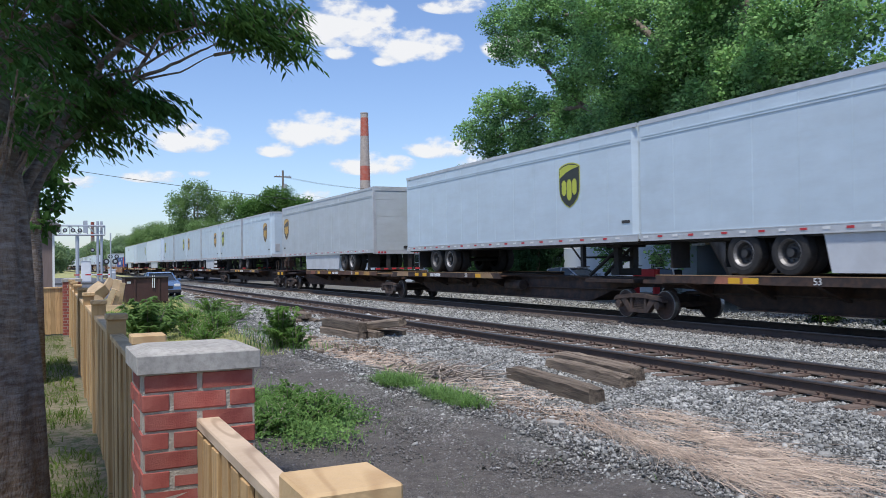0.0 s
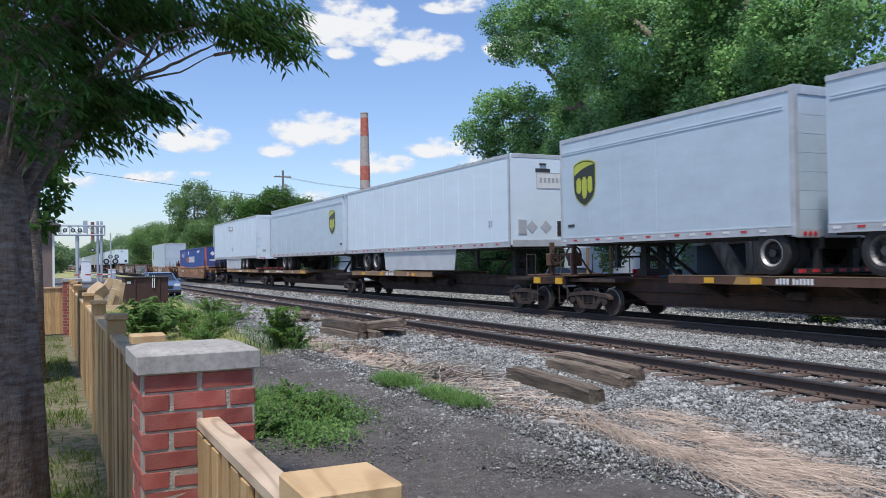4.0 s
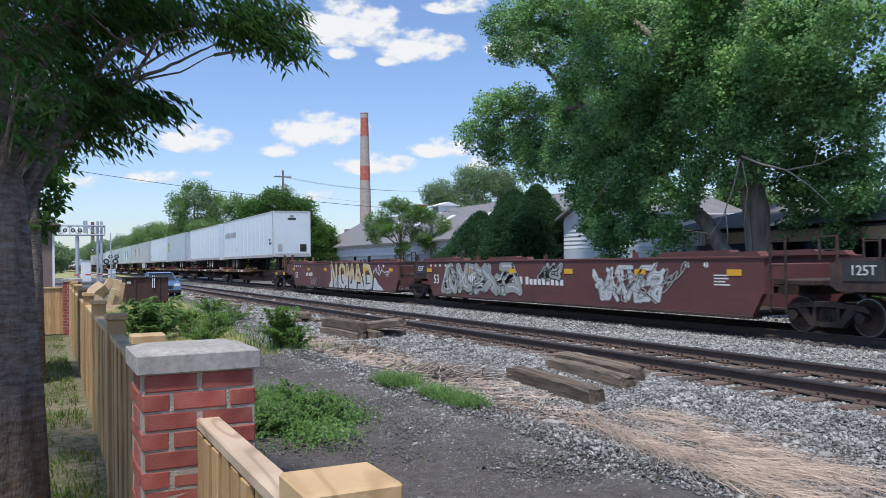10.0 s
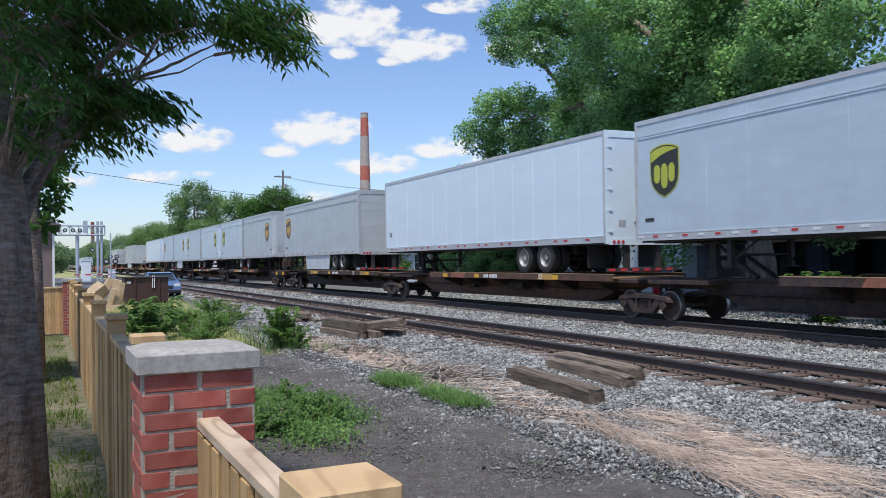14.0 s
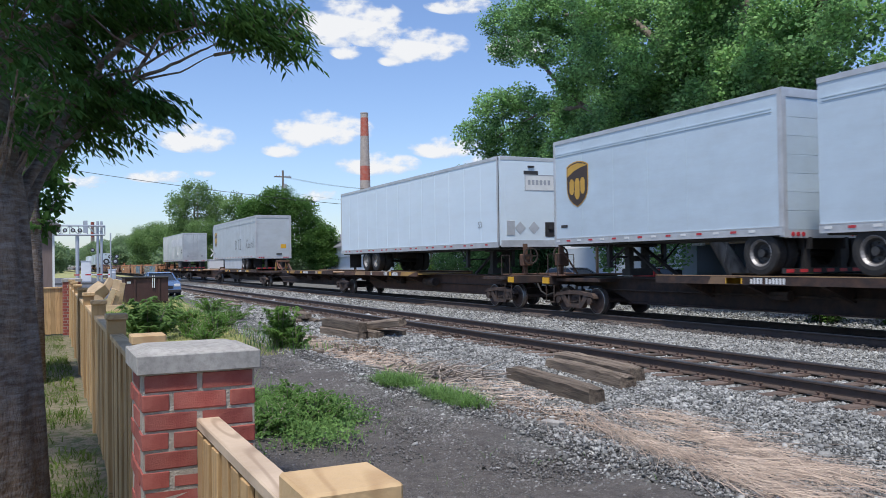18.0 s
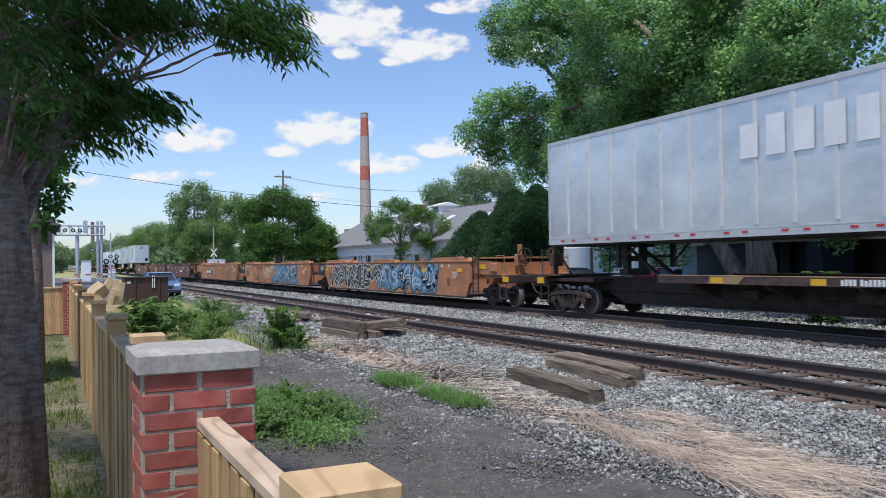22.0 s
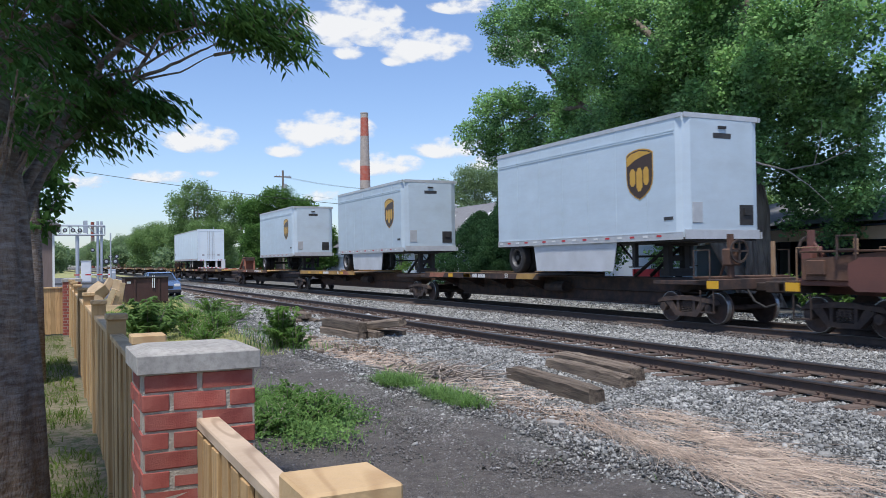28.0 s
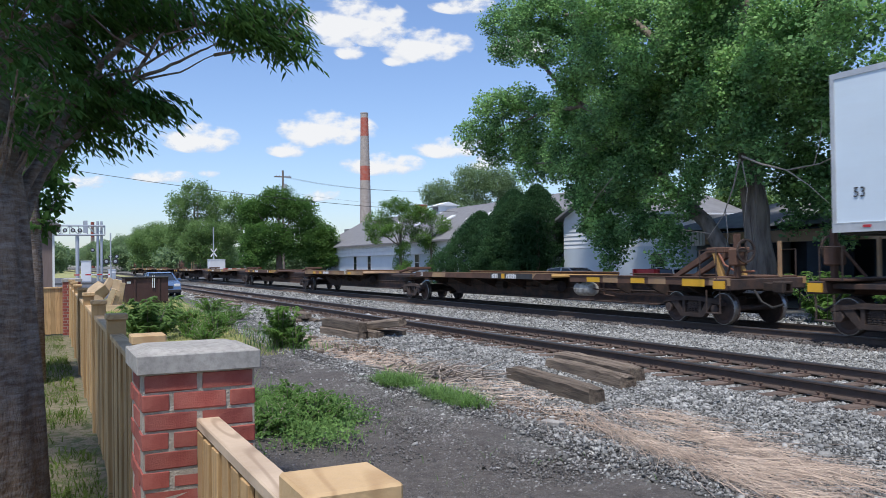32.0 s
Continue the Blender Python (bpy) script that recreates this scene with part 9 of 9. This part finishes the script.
fb = thing("flat_roof_building", "tan flat-roofed building far behind the trees", "building")
part("wall", Shape().box(-150, -128, 52, 70, -0.5, 7.3), M_TANWALL, fb)
part("roof_edge", Shape().box(-150.3, -127.7, 51.7, 70.3, 7.3, 7.9), M_ROOF, fb)
tagged(new("red_barrier", Shape().box(-28.8, -27.2, 23.0, 23.1, 0.65, 1.12, 0.02).box(-28.7, -28.6, 22.9, 23.2, -0.4, 1.12).box(-27.4, -27.3, 22.9, 23.2, -0.4, 1.12).mesh("red_barrier", M_RED)), "red plastic barrier standing behind the train", "barrier")


def parked_car(name, base, yaw, paint, label):
    """A small estate car: body shell, cabin with dark glass, wheels, lamps; nose towards +x."""
    th = thing(name, label, "car", pose(*base, 0, 0, yaw))
    lower = [(-2.2, 0.35), (-2.25, 0.75), (-2.1, 0.98), (0.85, 1.02), (1.75, 0.92), (2.15, 0.75), (2.2, 0.4), (2.0, 0.28), (-2.0, 0.28)]
    part("body", Shape().prism(lower, "y", -0.88, 0.88), paint, th, "painted car body")
    cab = [(-2.05, 0.97), (-1.8, 1.36), (-0.9, 1.44), (0.1, 1.40), (1.05, 1.0)]
    part("cabin_glass", Shape().add([(q[0], s * (0.80 if q[1] < 1.1 else 0.66), q[1]) for s in (-1, 1) for q in cab], [(0, 1, 2, 3, 4), (5, 6, 7, 8, 9), (0, 1, 6, 5), (1, 2, 7, 6), (2, 3, 8, 7), (3, 4, 9, 8), (4, 0, 5, 9)]), M_GLASSDARK, th, "dark car windows")
    part("roof", Shape().prism([(-1.82, 1.36), (-0.9, 1.445), (0.12, 1.41), (0.16, 1.43), (-0.9, 1.485), (-1.86, 1.39)], "y", -0.66, 0.66), paint, th)
    pil = Shape()
    for s in (-1, 1):
        for (xa, za), (xb, zb) in (((1.05, 1.0), (0.12, 1.42)), ((-0.5, 1.0), (-0.55, 1.45)), ((-2.05, 0.97), (-1.8, 1.38))):
            pil.tube((xa, s * 0.79, za), (xb, s * 0.66, zb), 0.04, seg=6)
    part("pillar_frame", pil, paint, th)
    for s in (-1, 1):
        for x in (-1.35, 1.35):
            w = part("wheel", Shape().lathe([(0.20, -0.1), (0.31, -0.11), (0.33, -0.08), (0.33, 0.08), (0.31, 0.11), (0.20, 0.1)], 20), M_TYRE, th, "black tyre", pose(x, s * 0.82, 0.33))
            part("rim", Shape().lathe([(0.02, -0.03), (0.02, 0.03), (0.2, 0.08), (0.215, 0.0), (0.2, -0.08)], 16), M_RIM, w)
        part("headlight", Shape().box(2.02, 2.17, min(s * 0.5, s * 0.84), max(s * 0.5, s * 0.84), 0.66, 0.82, 0.02), M_WHITE, th, "clear headlight")
        part("wing_mirror", Shape().box(0.75, 0.92, min(s * 0.88, s * 1.05), max(s * 0.88, s * 1.05), 0.98, 1.12, 0.02), paint, th)
    part("grille", Shape().box(2.14, 2.2, -0.45, 0.45, 0.55, 0.72, 0.01), M_DARKSTEEL, th)
    part("bumper", Shape().box(2.1, 2.26, -0.86, 0.86, 0.32, 0.5, 0.03), M_DARKSTEEL, th)
    return th


M_CARBLUE = material("light_blue_metallic_paint", (0.15, 0.23, 0.38), (0.13, 0.21, 0.35), 0.25, 0.4, 3)
M_CARSILVER = material("silver_metallic_paint", (0.45, 0.47, 0.50), (0.42, 0.44, 0.47), 0.25, 0.5, 3)
M_CARWHITE = material("white_car_paint", (0.7, 0.72, 0.74), (0.66, 0.68, 0.7), 0.25)
parked_car("car", (-51.3, 6.2, -0.30), 0, M_CARBLUE, "light blue estate car parked behind the dumpster")
parked_car("car", (-40.2, 28.0, -0.36), 4, M_CARSILVER, "silver car parked behind the railway")
parked_car("car", (-33.6, 28.6, -0.36), 178, M_CARWHITE, "white car parked behind the railway")

# ------------------------------------------------------------- dumpster corner
M_DUMP = material("dark_brown_steel_paint", (0.075, 0.035, 0.03), (0.055, 0.026, 0.023), 0.6, 0.1, 3, 0.1)
dm = thing("dumpster", "dark brown steel dumpster with flat lids", "dumpster", pose(-42.9, 4.47, -0.24))
part("bin", Shape().prism([(-0.98, 0.08), (0.98, 0.08), (0.98, 1.22), (-0.98, 1.22)], "x", -0.9, 0.9), M_DUMP, dm)
for s in (-1, 1):
    part("lid", Shape().box(-0.95, 0.98, min(s * 0.02, s * 1.0), max(s * 0.02, s * 1.0), 1.22, 1.29, 0.015), M_DARKSTEEL, dm, "black plastic lid")
    part("side_rib", Shape().box(0.9, 0.96, s * 0.55 - 0.04, s * 0.55 + 0.04, 0.1, 1.2), M_DUMP, dm)
for yy in (0.24, 0.32):
    part("lifting_bar", Shape().box(0.9, 0.97, yy, yy + 0.035, 0.75, 1.34), M_TRIM, dm, "pale upright bar")
part("notice", Shape().box(0.9, 0.912, -0.9, -0.72, 0.98, 1.08), M_WHITE, dm)
for s in (-1, 1):
    part("skid", Shape().box(-0.85, 0.85, s * 0.8 - 0.08, s * 0.8 + 0.08, 0.0, 0.09), M_DARKSTEEL, dm)
M_CARD = material("brown_cardboard", (0.54, 0.41, 0.26), (0.42, 0.30, 0.18), 0.85, 0, 4, spread=0.15)
for x, y, z, rx, ry, rz, sx, sy, sz in ((-36.9, 1.75, 0.02, 12, 20, 15, 0.4, 0.5, 0.2), (-36.4, 1.98, -0.1, 8, -25, 40, 0.45, 0.4, 0.25), (-36.6, 2.3, 0.1, 50, 0, 10, 0.08, 0.7, 0.3), (-36.2, 2.62, 0.05, 68, 5, -10, 0.06, 0.75, 0.16), (-36.3, 2.85, 0.0, 72, 0, -6, 0.06, 0.7, 0.14), (-36.8, 1.6, -0.25, 0, 0, 30, 0.6, 0.5, 0.25), (-36.7, 2.0, -0.25, 0, 0, 10, 0.6, 0.7, 0.16), (-36.5, 2.6, -0.26, 0, 0, -20, 0.5, 0.7, 0.2), (-36.7, 2.05, 0.22, 38, 12, 18, 0.55, 0.75, 0.28), (-36.9, 2.45, 0.32, 58, -6, 8, 0.3, 0.95, 0.22), (-36.6, 2.85, 0.2, 74, 0, -8, 0.1, 1.05, 0.24), (-36.5, 3.05, 0.15, 80, 4, -4, 0.08, 0.95, 0.16), (-37.1, 1.8, 0.2, 20, -10, 35, 0.6, 0.6, 0.2)):
    bx = Shape().box(-sx * 0.65, sx * 0.65, -sy * 0.65, sy * 0.65, 0, sz * 1.3, 0.012)
    tagged(part("cardboard_box", bx, M_CARD, at=pose(x, y - 0.1, z + (0.12 if z > -0.2 else 0), rx, ry, rz)), "flattened brown box thrown on the heap by the dumpster", "box", "boxes by the dumpster")
gw = thing("garage_building", "brown boarded building corner with a white corner board", "building")
M_BROWNWALL = material("grey_brown_boarding", (0.20, 0.15, 0.14), (0.16, 0.12, 0.11), 0.85, 0, 3, 0.1, 20, (5, 5, 0.4))
part("wall", Shape().box(-52, -44.0, -7, 0.42, -0.2, 3.6), M_BROWNWALL, gw)
part("corner_board", Shape().box(-44.05, -43.93, 0.40, 0.50, -0.2, 3.6), M_TRIM, gw, "white corner board")
part("roof", Shape().prism([(-7.4, 3.6), (0.8, 3.6), (-3.3, 5.6)], "x", -52.4, -43.6), M_ROOF, gw)

# ------------------------------------------------------------- level crossing
M_MAST = material("silver_painted_mast", (0.50, 0.53, 0.57), (0.44, 0.47, 0.51), 0.5, 0.4, 3)
gt = thing("signal_gantry", "silver cantilever signal bridge over the crossing road", "signal gantry", pose(-101, 0, -0.2))
for y in (5.55, 5.95):
    part("mast", Shape().tube((0, y, 0), (0, y, 6.85), 0.14, seg=10), M_MAST, gt)
part("signal_mast", Shape().tube((0, 3.45, 0), (0, 3.45, 5.2), 0.2, seg=10), M_MAST, gt)
br_ = Shape()
for z in (5.3, 6.35):
    for xx in (-0.3, 0.3):
        br_.tube((xx, 0.9, z), (xx, 6.3, z), 0.09, seg=6)
for i in range(7):
    y = 0.9 + 0.9 * i
    for xx in (-0.3, 0.3):
        br_.tube((xx, y, 5.3), (xx, y, 6.35), 0.05, seg=6)
        if i < 6:
            br_.tube((xx, y, 5.3 if i % 2 else 6.35), (xx, y + 0.9, 6.35 if i % 2 else 5.3), 0.04, seg=6)
part("bridge_truss", br_, M_MAST, gt, "tubular truss arm")
part("upright_sign", Shape().box(0.3, 0.36, 4.05, 4.5, 5.5, 6.9), M_MAST, gt, "narrow upright panel")
for y, z in ((1.5, 5.8), (2.2, 5.8), (3.0, 5.8), (3.7, 5.8), (5.0, 3.6), (6.85, 2.85), (7.5, 2.85)):
    lp = part("flashing_lamp", Shape().lathe([(0.001, -0.03), (0.24, -0.02), (0.24, 0.02), (0.001, 0.03)], 16, "x", (0.4, y, z)), M_BLACKPAINT, gt, "black round lamp backboard")
    part("lens", Shape().lathe([(0.001, 0.03), (0.13, 0.035), (0.001, 0.06)], 12, "x", (0.42, y, z)), M_MAST, lp)


def crossing_mast(x, y, h, boards=True):
    cr = thing("crossing_signal", "silver crossing mast with crossed boards and round lamps" if boards else "silver crossing mast with round lamps", "crossing signal", pose(x, y, -0.3), "level crossing signals")
    part("mast", Shape().tube((0, 0, 0), (0, 0, h), 0.07, seg=8), M_MAST, cr)
    if boards:
        for a in (-1, 1):
            part("cross_board", Shape().prism([(-0.42 * a, 2.95), (-0.32 * a, 2.85), (0.42 * a, 3.85), (0.32 * a, 3.95)], "x", 0.08, 0.1), M_WHITE, cr, "white crossing board")
    for yy in (-0.42, 0.42):
        lp = part("flashing_lamp", Shape().lathe([(0.001, -0.03), (0.3, -0.02), (0.3, 0.02), (0.001, 0.03)], 16, "x", (0.15, yy, 2.35)), M_BLACKPAINT, cr, "black round lamp backboard")
        part("lens", Shape().lathe([(0.001, 0.03), (0.15, 0.035), (0.001, 0.06)], 12, "x", (0.16, yy, 2.35)), M_MAST, lp)
    part("lamp_arm", Shape().box(0.05, 0.1, -0.5, 0.5, 2.3, 2.38), M_MAST, cr)


crossing_mast(-90, 6.15, 5.2, False)
crossing_mast(-107.2, 19.45, 6.6)
crossing_mast(-105.5, 23.0, 4.4)


def cabinet(x, y, z, w, h, d, label):
    th = thing("equipment_cabinet", label, "cabinet", pose(x, y, z), "signal cabinets")
    part("body", Shape().box(-d / 2, d / 2, -w / 2, w / 2, 0.1, h, 0.02), M_SIDING, th)
    part("plinth", Shape().box(-d / 2 + 0.05, d / 2 - 0.05, -w / 2 + 0.05, w / 2 - 0.05, 0, 0.1), M_CAP, th)
    part("door", Shape().box(d / 2, d / 2 + 0.02, -w / 2 + 0.08, w / 2 - 0.08, 0.2, h - 0.1, 0.005), M_SIDING, th)
    part("roof", Shape().box(-d / 2 - 0.06, d / 2 + 0.06, -w / 2 - 0.06, w / 2 + 0.06, h, h + 0.06, 0.01), M_SIDING, th)


cabinet(-98, 4.2, -0.2, 1.0, 2.35, 1.0, "white signal cabinet beside the crossing")
cabinet(-95, 6.6, -0.2, 0.7, 1.4, 0.6, "grey relay cabinet at the crossing")
cabinet(-107, 19.75, -0.3, 2.0, 2.5, 1.2, "white signal cabinet behind the tracks")
ga = thing("crossing_gate", "lowered red and white crossing gate arm", "crossing gate", pose(-94, 6.7, -0.2))
part("gate_stand", Shape().box(-0.2, 0.2, -0.2, 0.2, 0, 1.1, 0.02), M_MAST, ga)
for i in range(7):
    part("arm_section", Shape().box(-0.04, 0.04, -0.55 * (i + 1), -0.55 * i, 0.85, 0.98), M_RED if i % 2 == 0 else M_WHITE, ga, "red band" if i % 2 == 0 else "white band")
gb2 = thing("crossing_gate", "lowered red and white crossing gate arm behind the tracks", "crossing gate", pose(-106, 20.4, -0.3))
part("gate_stand", Shape().box(-0.2, 0.2, -0.2, 0.2, 0, 1.1, 0.02), M_MAST, gb2)
for i in range(9):
    part("arm_section", Shape().box(-0.04, 0.04, 0.55 * i, 0.55 * (i + 1), 1.25, 1.38), M_RED if i % 2 == 0 else M_WHITE, gb2, "red band" if i % 2 == 0 else "white band")

# ------------------------------------------------------------- chimney, pole and wires
M_CHIMW = material("weathered_pale_chimney_brick", (0.42, 0.36, 0.32), (0.30, 0.255, 0.225), 0.9, 0, 1.6, 0.2, 8, dirt=(0.52, 0.48, 0.44), dirt_scale=0.9, dirt_amount=0.6)
M_CHIMR = material("faded_red_chimney_paint", (0.46, 0.11, 0.07), (0.38, 0.10, 0.07), 0.85, 0, 1.6, 0.2, 8, dirt=(0.45, 0.27, 0.22), dirt_scale=0.9, dirt_amount=0.6)
far_stack = thing("factory_chimney", "distant chimney with dull red and white bands", "chimney", pose(-900, 44.8, 0))
for i in range(9):
    part("band", Shape().lathe([(2.0 - 0.03 * i, 5.1 * i), (1.97 - 0.03 * i, 5.1 * (i + 1))], 14, "z"), (M_CHIMR, M_CHIMW)[i % 2], far_stack, ("dull red band", "pale band")[i % 2])
ch = thing("factory_chimney", "tall pale brick factory chimney with faded red bands", "chimney", pose(-255.3, 95.2, -0.4))
heights, rad = [0, 28.7, 33.5, 43.3, 49.3, 50.8], lambda z: 2.2 - 0.019 * z
for i in range(5):
    z_a, z_b = heights[i], heights[i + 1]
    part("band", Shape().tube((0, 0, z_a), (0, 0, z_b), rad(z_a), rad(z_b), 24, False), M_CHIMR if i in (1, 3) else M_CHIMW, ch, "faded red band" if i in (1, 3) else "pale brick band")
part("rim", Shape().lathe([(1.0, 50.6), (1.30, 50.6), (1.30, 50.95), (1.0, 50.95)], 24, "z"), M_CHIMW, ch)
pole = thing("utility_pole", "grey wooden utility pole with a cross-arm and transformer", "utility pole", pose(-128.0, 34.0, -0.4))
part("pole", Shape().tube((0, 0, 0), (0, 0, 16.6), 0.2, 0.15, 10), M_BARK2, pole)
part("cross_arm", Shape().box(-0.07, 0.07, -1.35, 1.35, 15.5, 15.68), M_BARK2, pole)
for y in (-1.0, -0.5, 0.5, 1.0):
    part("insulator", Shape().tube((0, y, 15.68), (0, y, 15.88), 0.05, seg=6), M_CAP, pole)
part("transformer", Shape().tube((0.1, 0.35, 13.4), (0.1, 0.35, 14.5), 0.3, seg=10), M_MAST, pole)


def wire(a, b, sag, r, label):
    a, b = Vector(a), Vector(b)
    pts = [a.lerp(b, t / 16) - Vector((0, 0, sag * 4 * (t / 16) * (1 - t / 16))) for t in range(17)]
    tagged(part("overhead_wire", Shape().path(pts, [r] * 17, 5), M_BLACKPAINT), label, "wire", "overhead wires")


wire((-67.1, -1.3, 9.2), (-73.0, 37.0, 6.4), 0.55, 0.022, "thick black overhead cable across the road")
lp2 = thing("utility_pole", "plain wooden utility pole beside the road", "utility pole", pose(-67.1, -1.3, -0.4))
part("pole", Shape().tube((0, 0, 0), (0, 0, 9.7), 0.15, 0.11, 10), M_BARK2, lp2)
for k in range(3):
    wire((-128.0, 33.5 + 0.5 * k, 15.2), (-97, 51.5 + k, 11.0), 1.0, 0.012, "thin black overhead wire from the pole")
wire((-128.0, 34.0, 13.0), (-97, 51.5, 9.0), 0.8, 0.012, "thin black overhead wire from the pole")

# ------------------------------------------------------------- clouds, far off
def cloud_material(seed):
    m = bpy.data.materials.new("self_lit_cloud_vapour")
    m.use_nodes = True
    n, l = m.node_tree.nodes, m.node_tree.links
    n.remove(n["Principled BSDF"])
    tc = n.new("ShaderNodeTexCoord")
    mp = n.new("ShaderNodeMapping")
    mp.inputs["Location"].default_value = (seed * 3.7, seed * 1.9, seed)
    mp.inputs["Scale"].default_value = (1, 1, 1.7)
    l.new(tc.outputs["Object"], mp.inputs[0])
    t = n.new("ShaderNodeTexNoise")
    t.inputs["Scale"].default_value, t.inputs["Detail"].default_value, t.inputs["Roughness"].default_value = 0.0075, 9.0, 0.52
    l.new(mp.outputs[0], t.inputs["Vector"])
    sep = n.new("ShaderNodeSeparateXYZ")
    l.new(tc.outputs["Generated"], sep.inputs[0])

    def calc(op, a, b=None):
        k = n.new("ShaderNodeMath")
        k.operation = op
        for i, q in enumerate((a, b)):
            if q is not None:
                if isinstance(q, (int, float)):
                    k.inputs[i].default_value = q
                else:
                    l.new(q, k.inputs[i])
        return k.outputs[0]

    u = calc("MULTIPLY", calc("SUBTRACT", sep.outputs["X"], 0.5), 2.0)
    v = calc("MULTIPLY", calc("SUBTRACT", sep.outputs["Z"], 0.42), 2.0)
    body = calc("SUBTRACT", 1.0, calc("ADD", calc("MULTIPLY", u, u), calc("MULTIPLY", calc("MULTIPLY", v, v), 1.15)))
    dens = calc("ADD", calc("MULTIPLY", body, 0.72), calc("MULTIPLY", calc("SUBTRACT", t.outputs["Fac"], 0.5), 2.3))
    mr = n.new("ShaderNodeMapRange")
    mr.interpolation_type = "SMOOTHSTEP"
    mr.inputs[1].default_value, mr.inputs[2].default_value, mr.inputs[4].default_value = 0.12, 0.66, 0.97
    l.new(calc("MINIMUM", dens, calc("MULTIPLY", body, 2.5)), mr.inputs[0])
    # emission stands in for sunlight on the vapour; the ramp whitens upper, denser parts
    em = n.new("ShaderNodeEmission")
    rp = n.new("ShaderNodeValToRGB")
    rp.color_ramp.elements[0].color, rp.color_ramp.elements[1].color = (0.74, 0.80, 0.91, 1), (0.97, 0.98, 1.0, 1)
    rp.color_ramp.elements[0].position, rp.color_ramp.elements[1].position = 0.1, 0.55
    l.new(calc("ADD", dens, calc("MULTIPLY", v, 0.25)), rp.inputs[0])
    l.new(rp.outputs[0], em.inputs["Color"])
    em.inputs["Strength"].default_value = 0.93
    tr = n.new("ShaderNodeBsdfTransparent")
    mx = n.new("ShaderNodeMixShader")
    l.new(mr.outputs[0], mx.inputs[0])
    l.new(tr.outputs[0], mx.inputs[1])
    l.new(em.outputs[0], mx.inputs[2])
    l.new(mx.outputs[0], n["Material Output"].inputs["Surface"])
    return m


CLOUDS = []


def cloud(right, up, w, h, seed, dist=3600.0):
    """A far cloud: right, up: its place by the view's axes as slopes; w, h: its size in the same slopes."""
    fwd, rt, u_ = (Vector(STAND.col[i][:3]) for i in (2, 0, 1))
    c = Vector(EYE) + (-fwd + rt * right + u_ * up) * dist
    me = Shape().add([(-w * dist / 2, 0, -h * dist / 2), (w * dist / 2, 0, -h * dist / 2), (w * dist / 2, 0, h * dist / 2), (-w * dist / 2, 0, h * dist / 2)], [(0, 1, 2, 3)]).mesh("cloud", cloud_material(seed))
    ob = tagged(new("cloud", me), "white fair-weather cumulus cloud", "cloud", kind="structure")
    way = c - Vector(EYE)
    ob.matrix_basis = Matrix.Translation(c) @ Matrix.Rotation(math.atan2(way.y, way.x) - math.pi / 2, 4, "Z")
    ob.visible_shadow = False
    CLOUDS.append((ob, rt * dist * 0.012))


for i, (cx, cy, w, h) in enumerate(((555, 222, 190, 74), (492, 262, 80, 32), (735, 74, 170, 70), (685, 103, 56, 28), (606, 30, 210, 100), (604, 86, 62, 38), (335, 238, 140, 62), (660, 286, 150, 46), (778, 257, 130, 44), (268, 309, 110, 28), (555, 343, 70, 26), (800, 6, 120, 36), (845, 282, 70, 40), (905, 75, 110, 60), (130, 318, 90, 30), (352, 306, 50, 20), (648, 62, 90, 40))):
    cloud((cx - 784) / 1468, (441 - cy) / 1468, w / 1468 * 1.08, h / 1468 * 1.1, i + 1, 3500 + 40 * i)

frond_bush(-16.8, 20.4, 0.9, 1.5, 60, 0.22, M_LEAF_B, "bright green sapling before the dark bays")
frond_bush(-14.9, 20.8, 0.6, 1.1, 40, 0.2, M_LEAF_B, "small bright green sapling before the dark bays")


# ------------------------------------------------------------- what moves
def motions():
    for th, s, y in RIGS:
        walk(th, [(0.0, pose(s, y, 0)), (32.0, pose(s + SPEED * 32.0, y, 0))])
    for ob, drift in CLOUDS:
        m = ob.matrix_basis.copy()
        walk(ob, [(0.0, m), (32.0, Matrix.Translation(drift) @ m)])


motions()
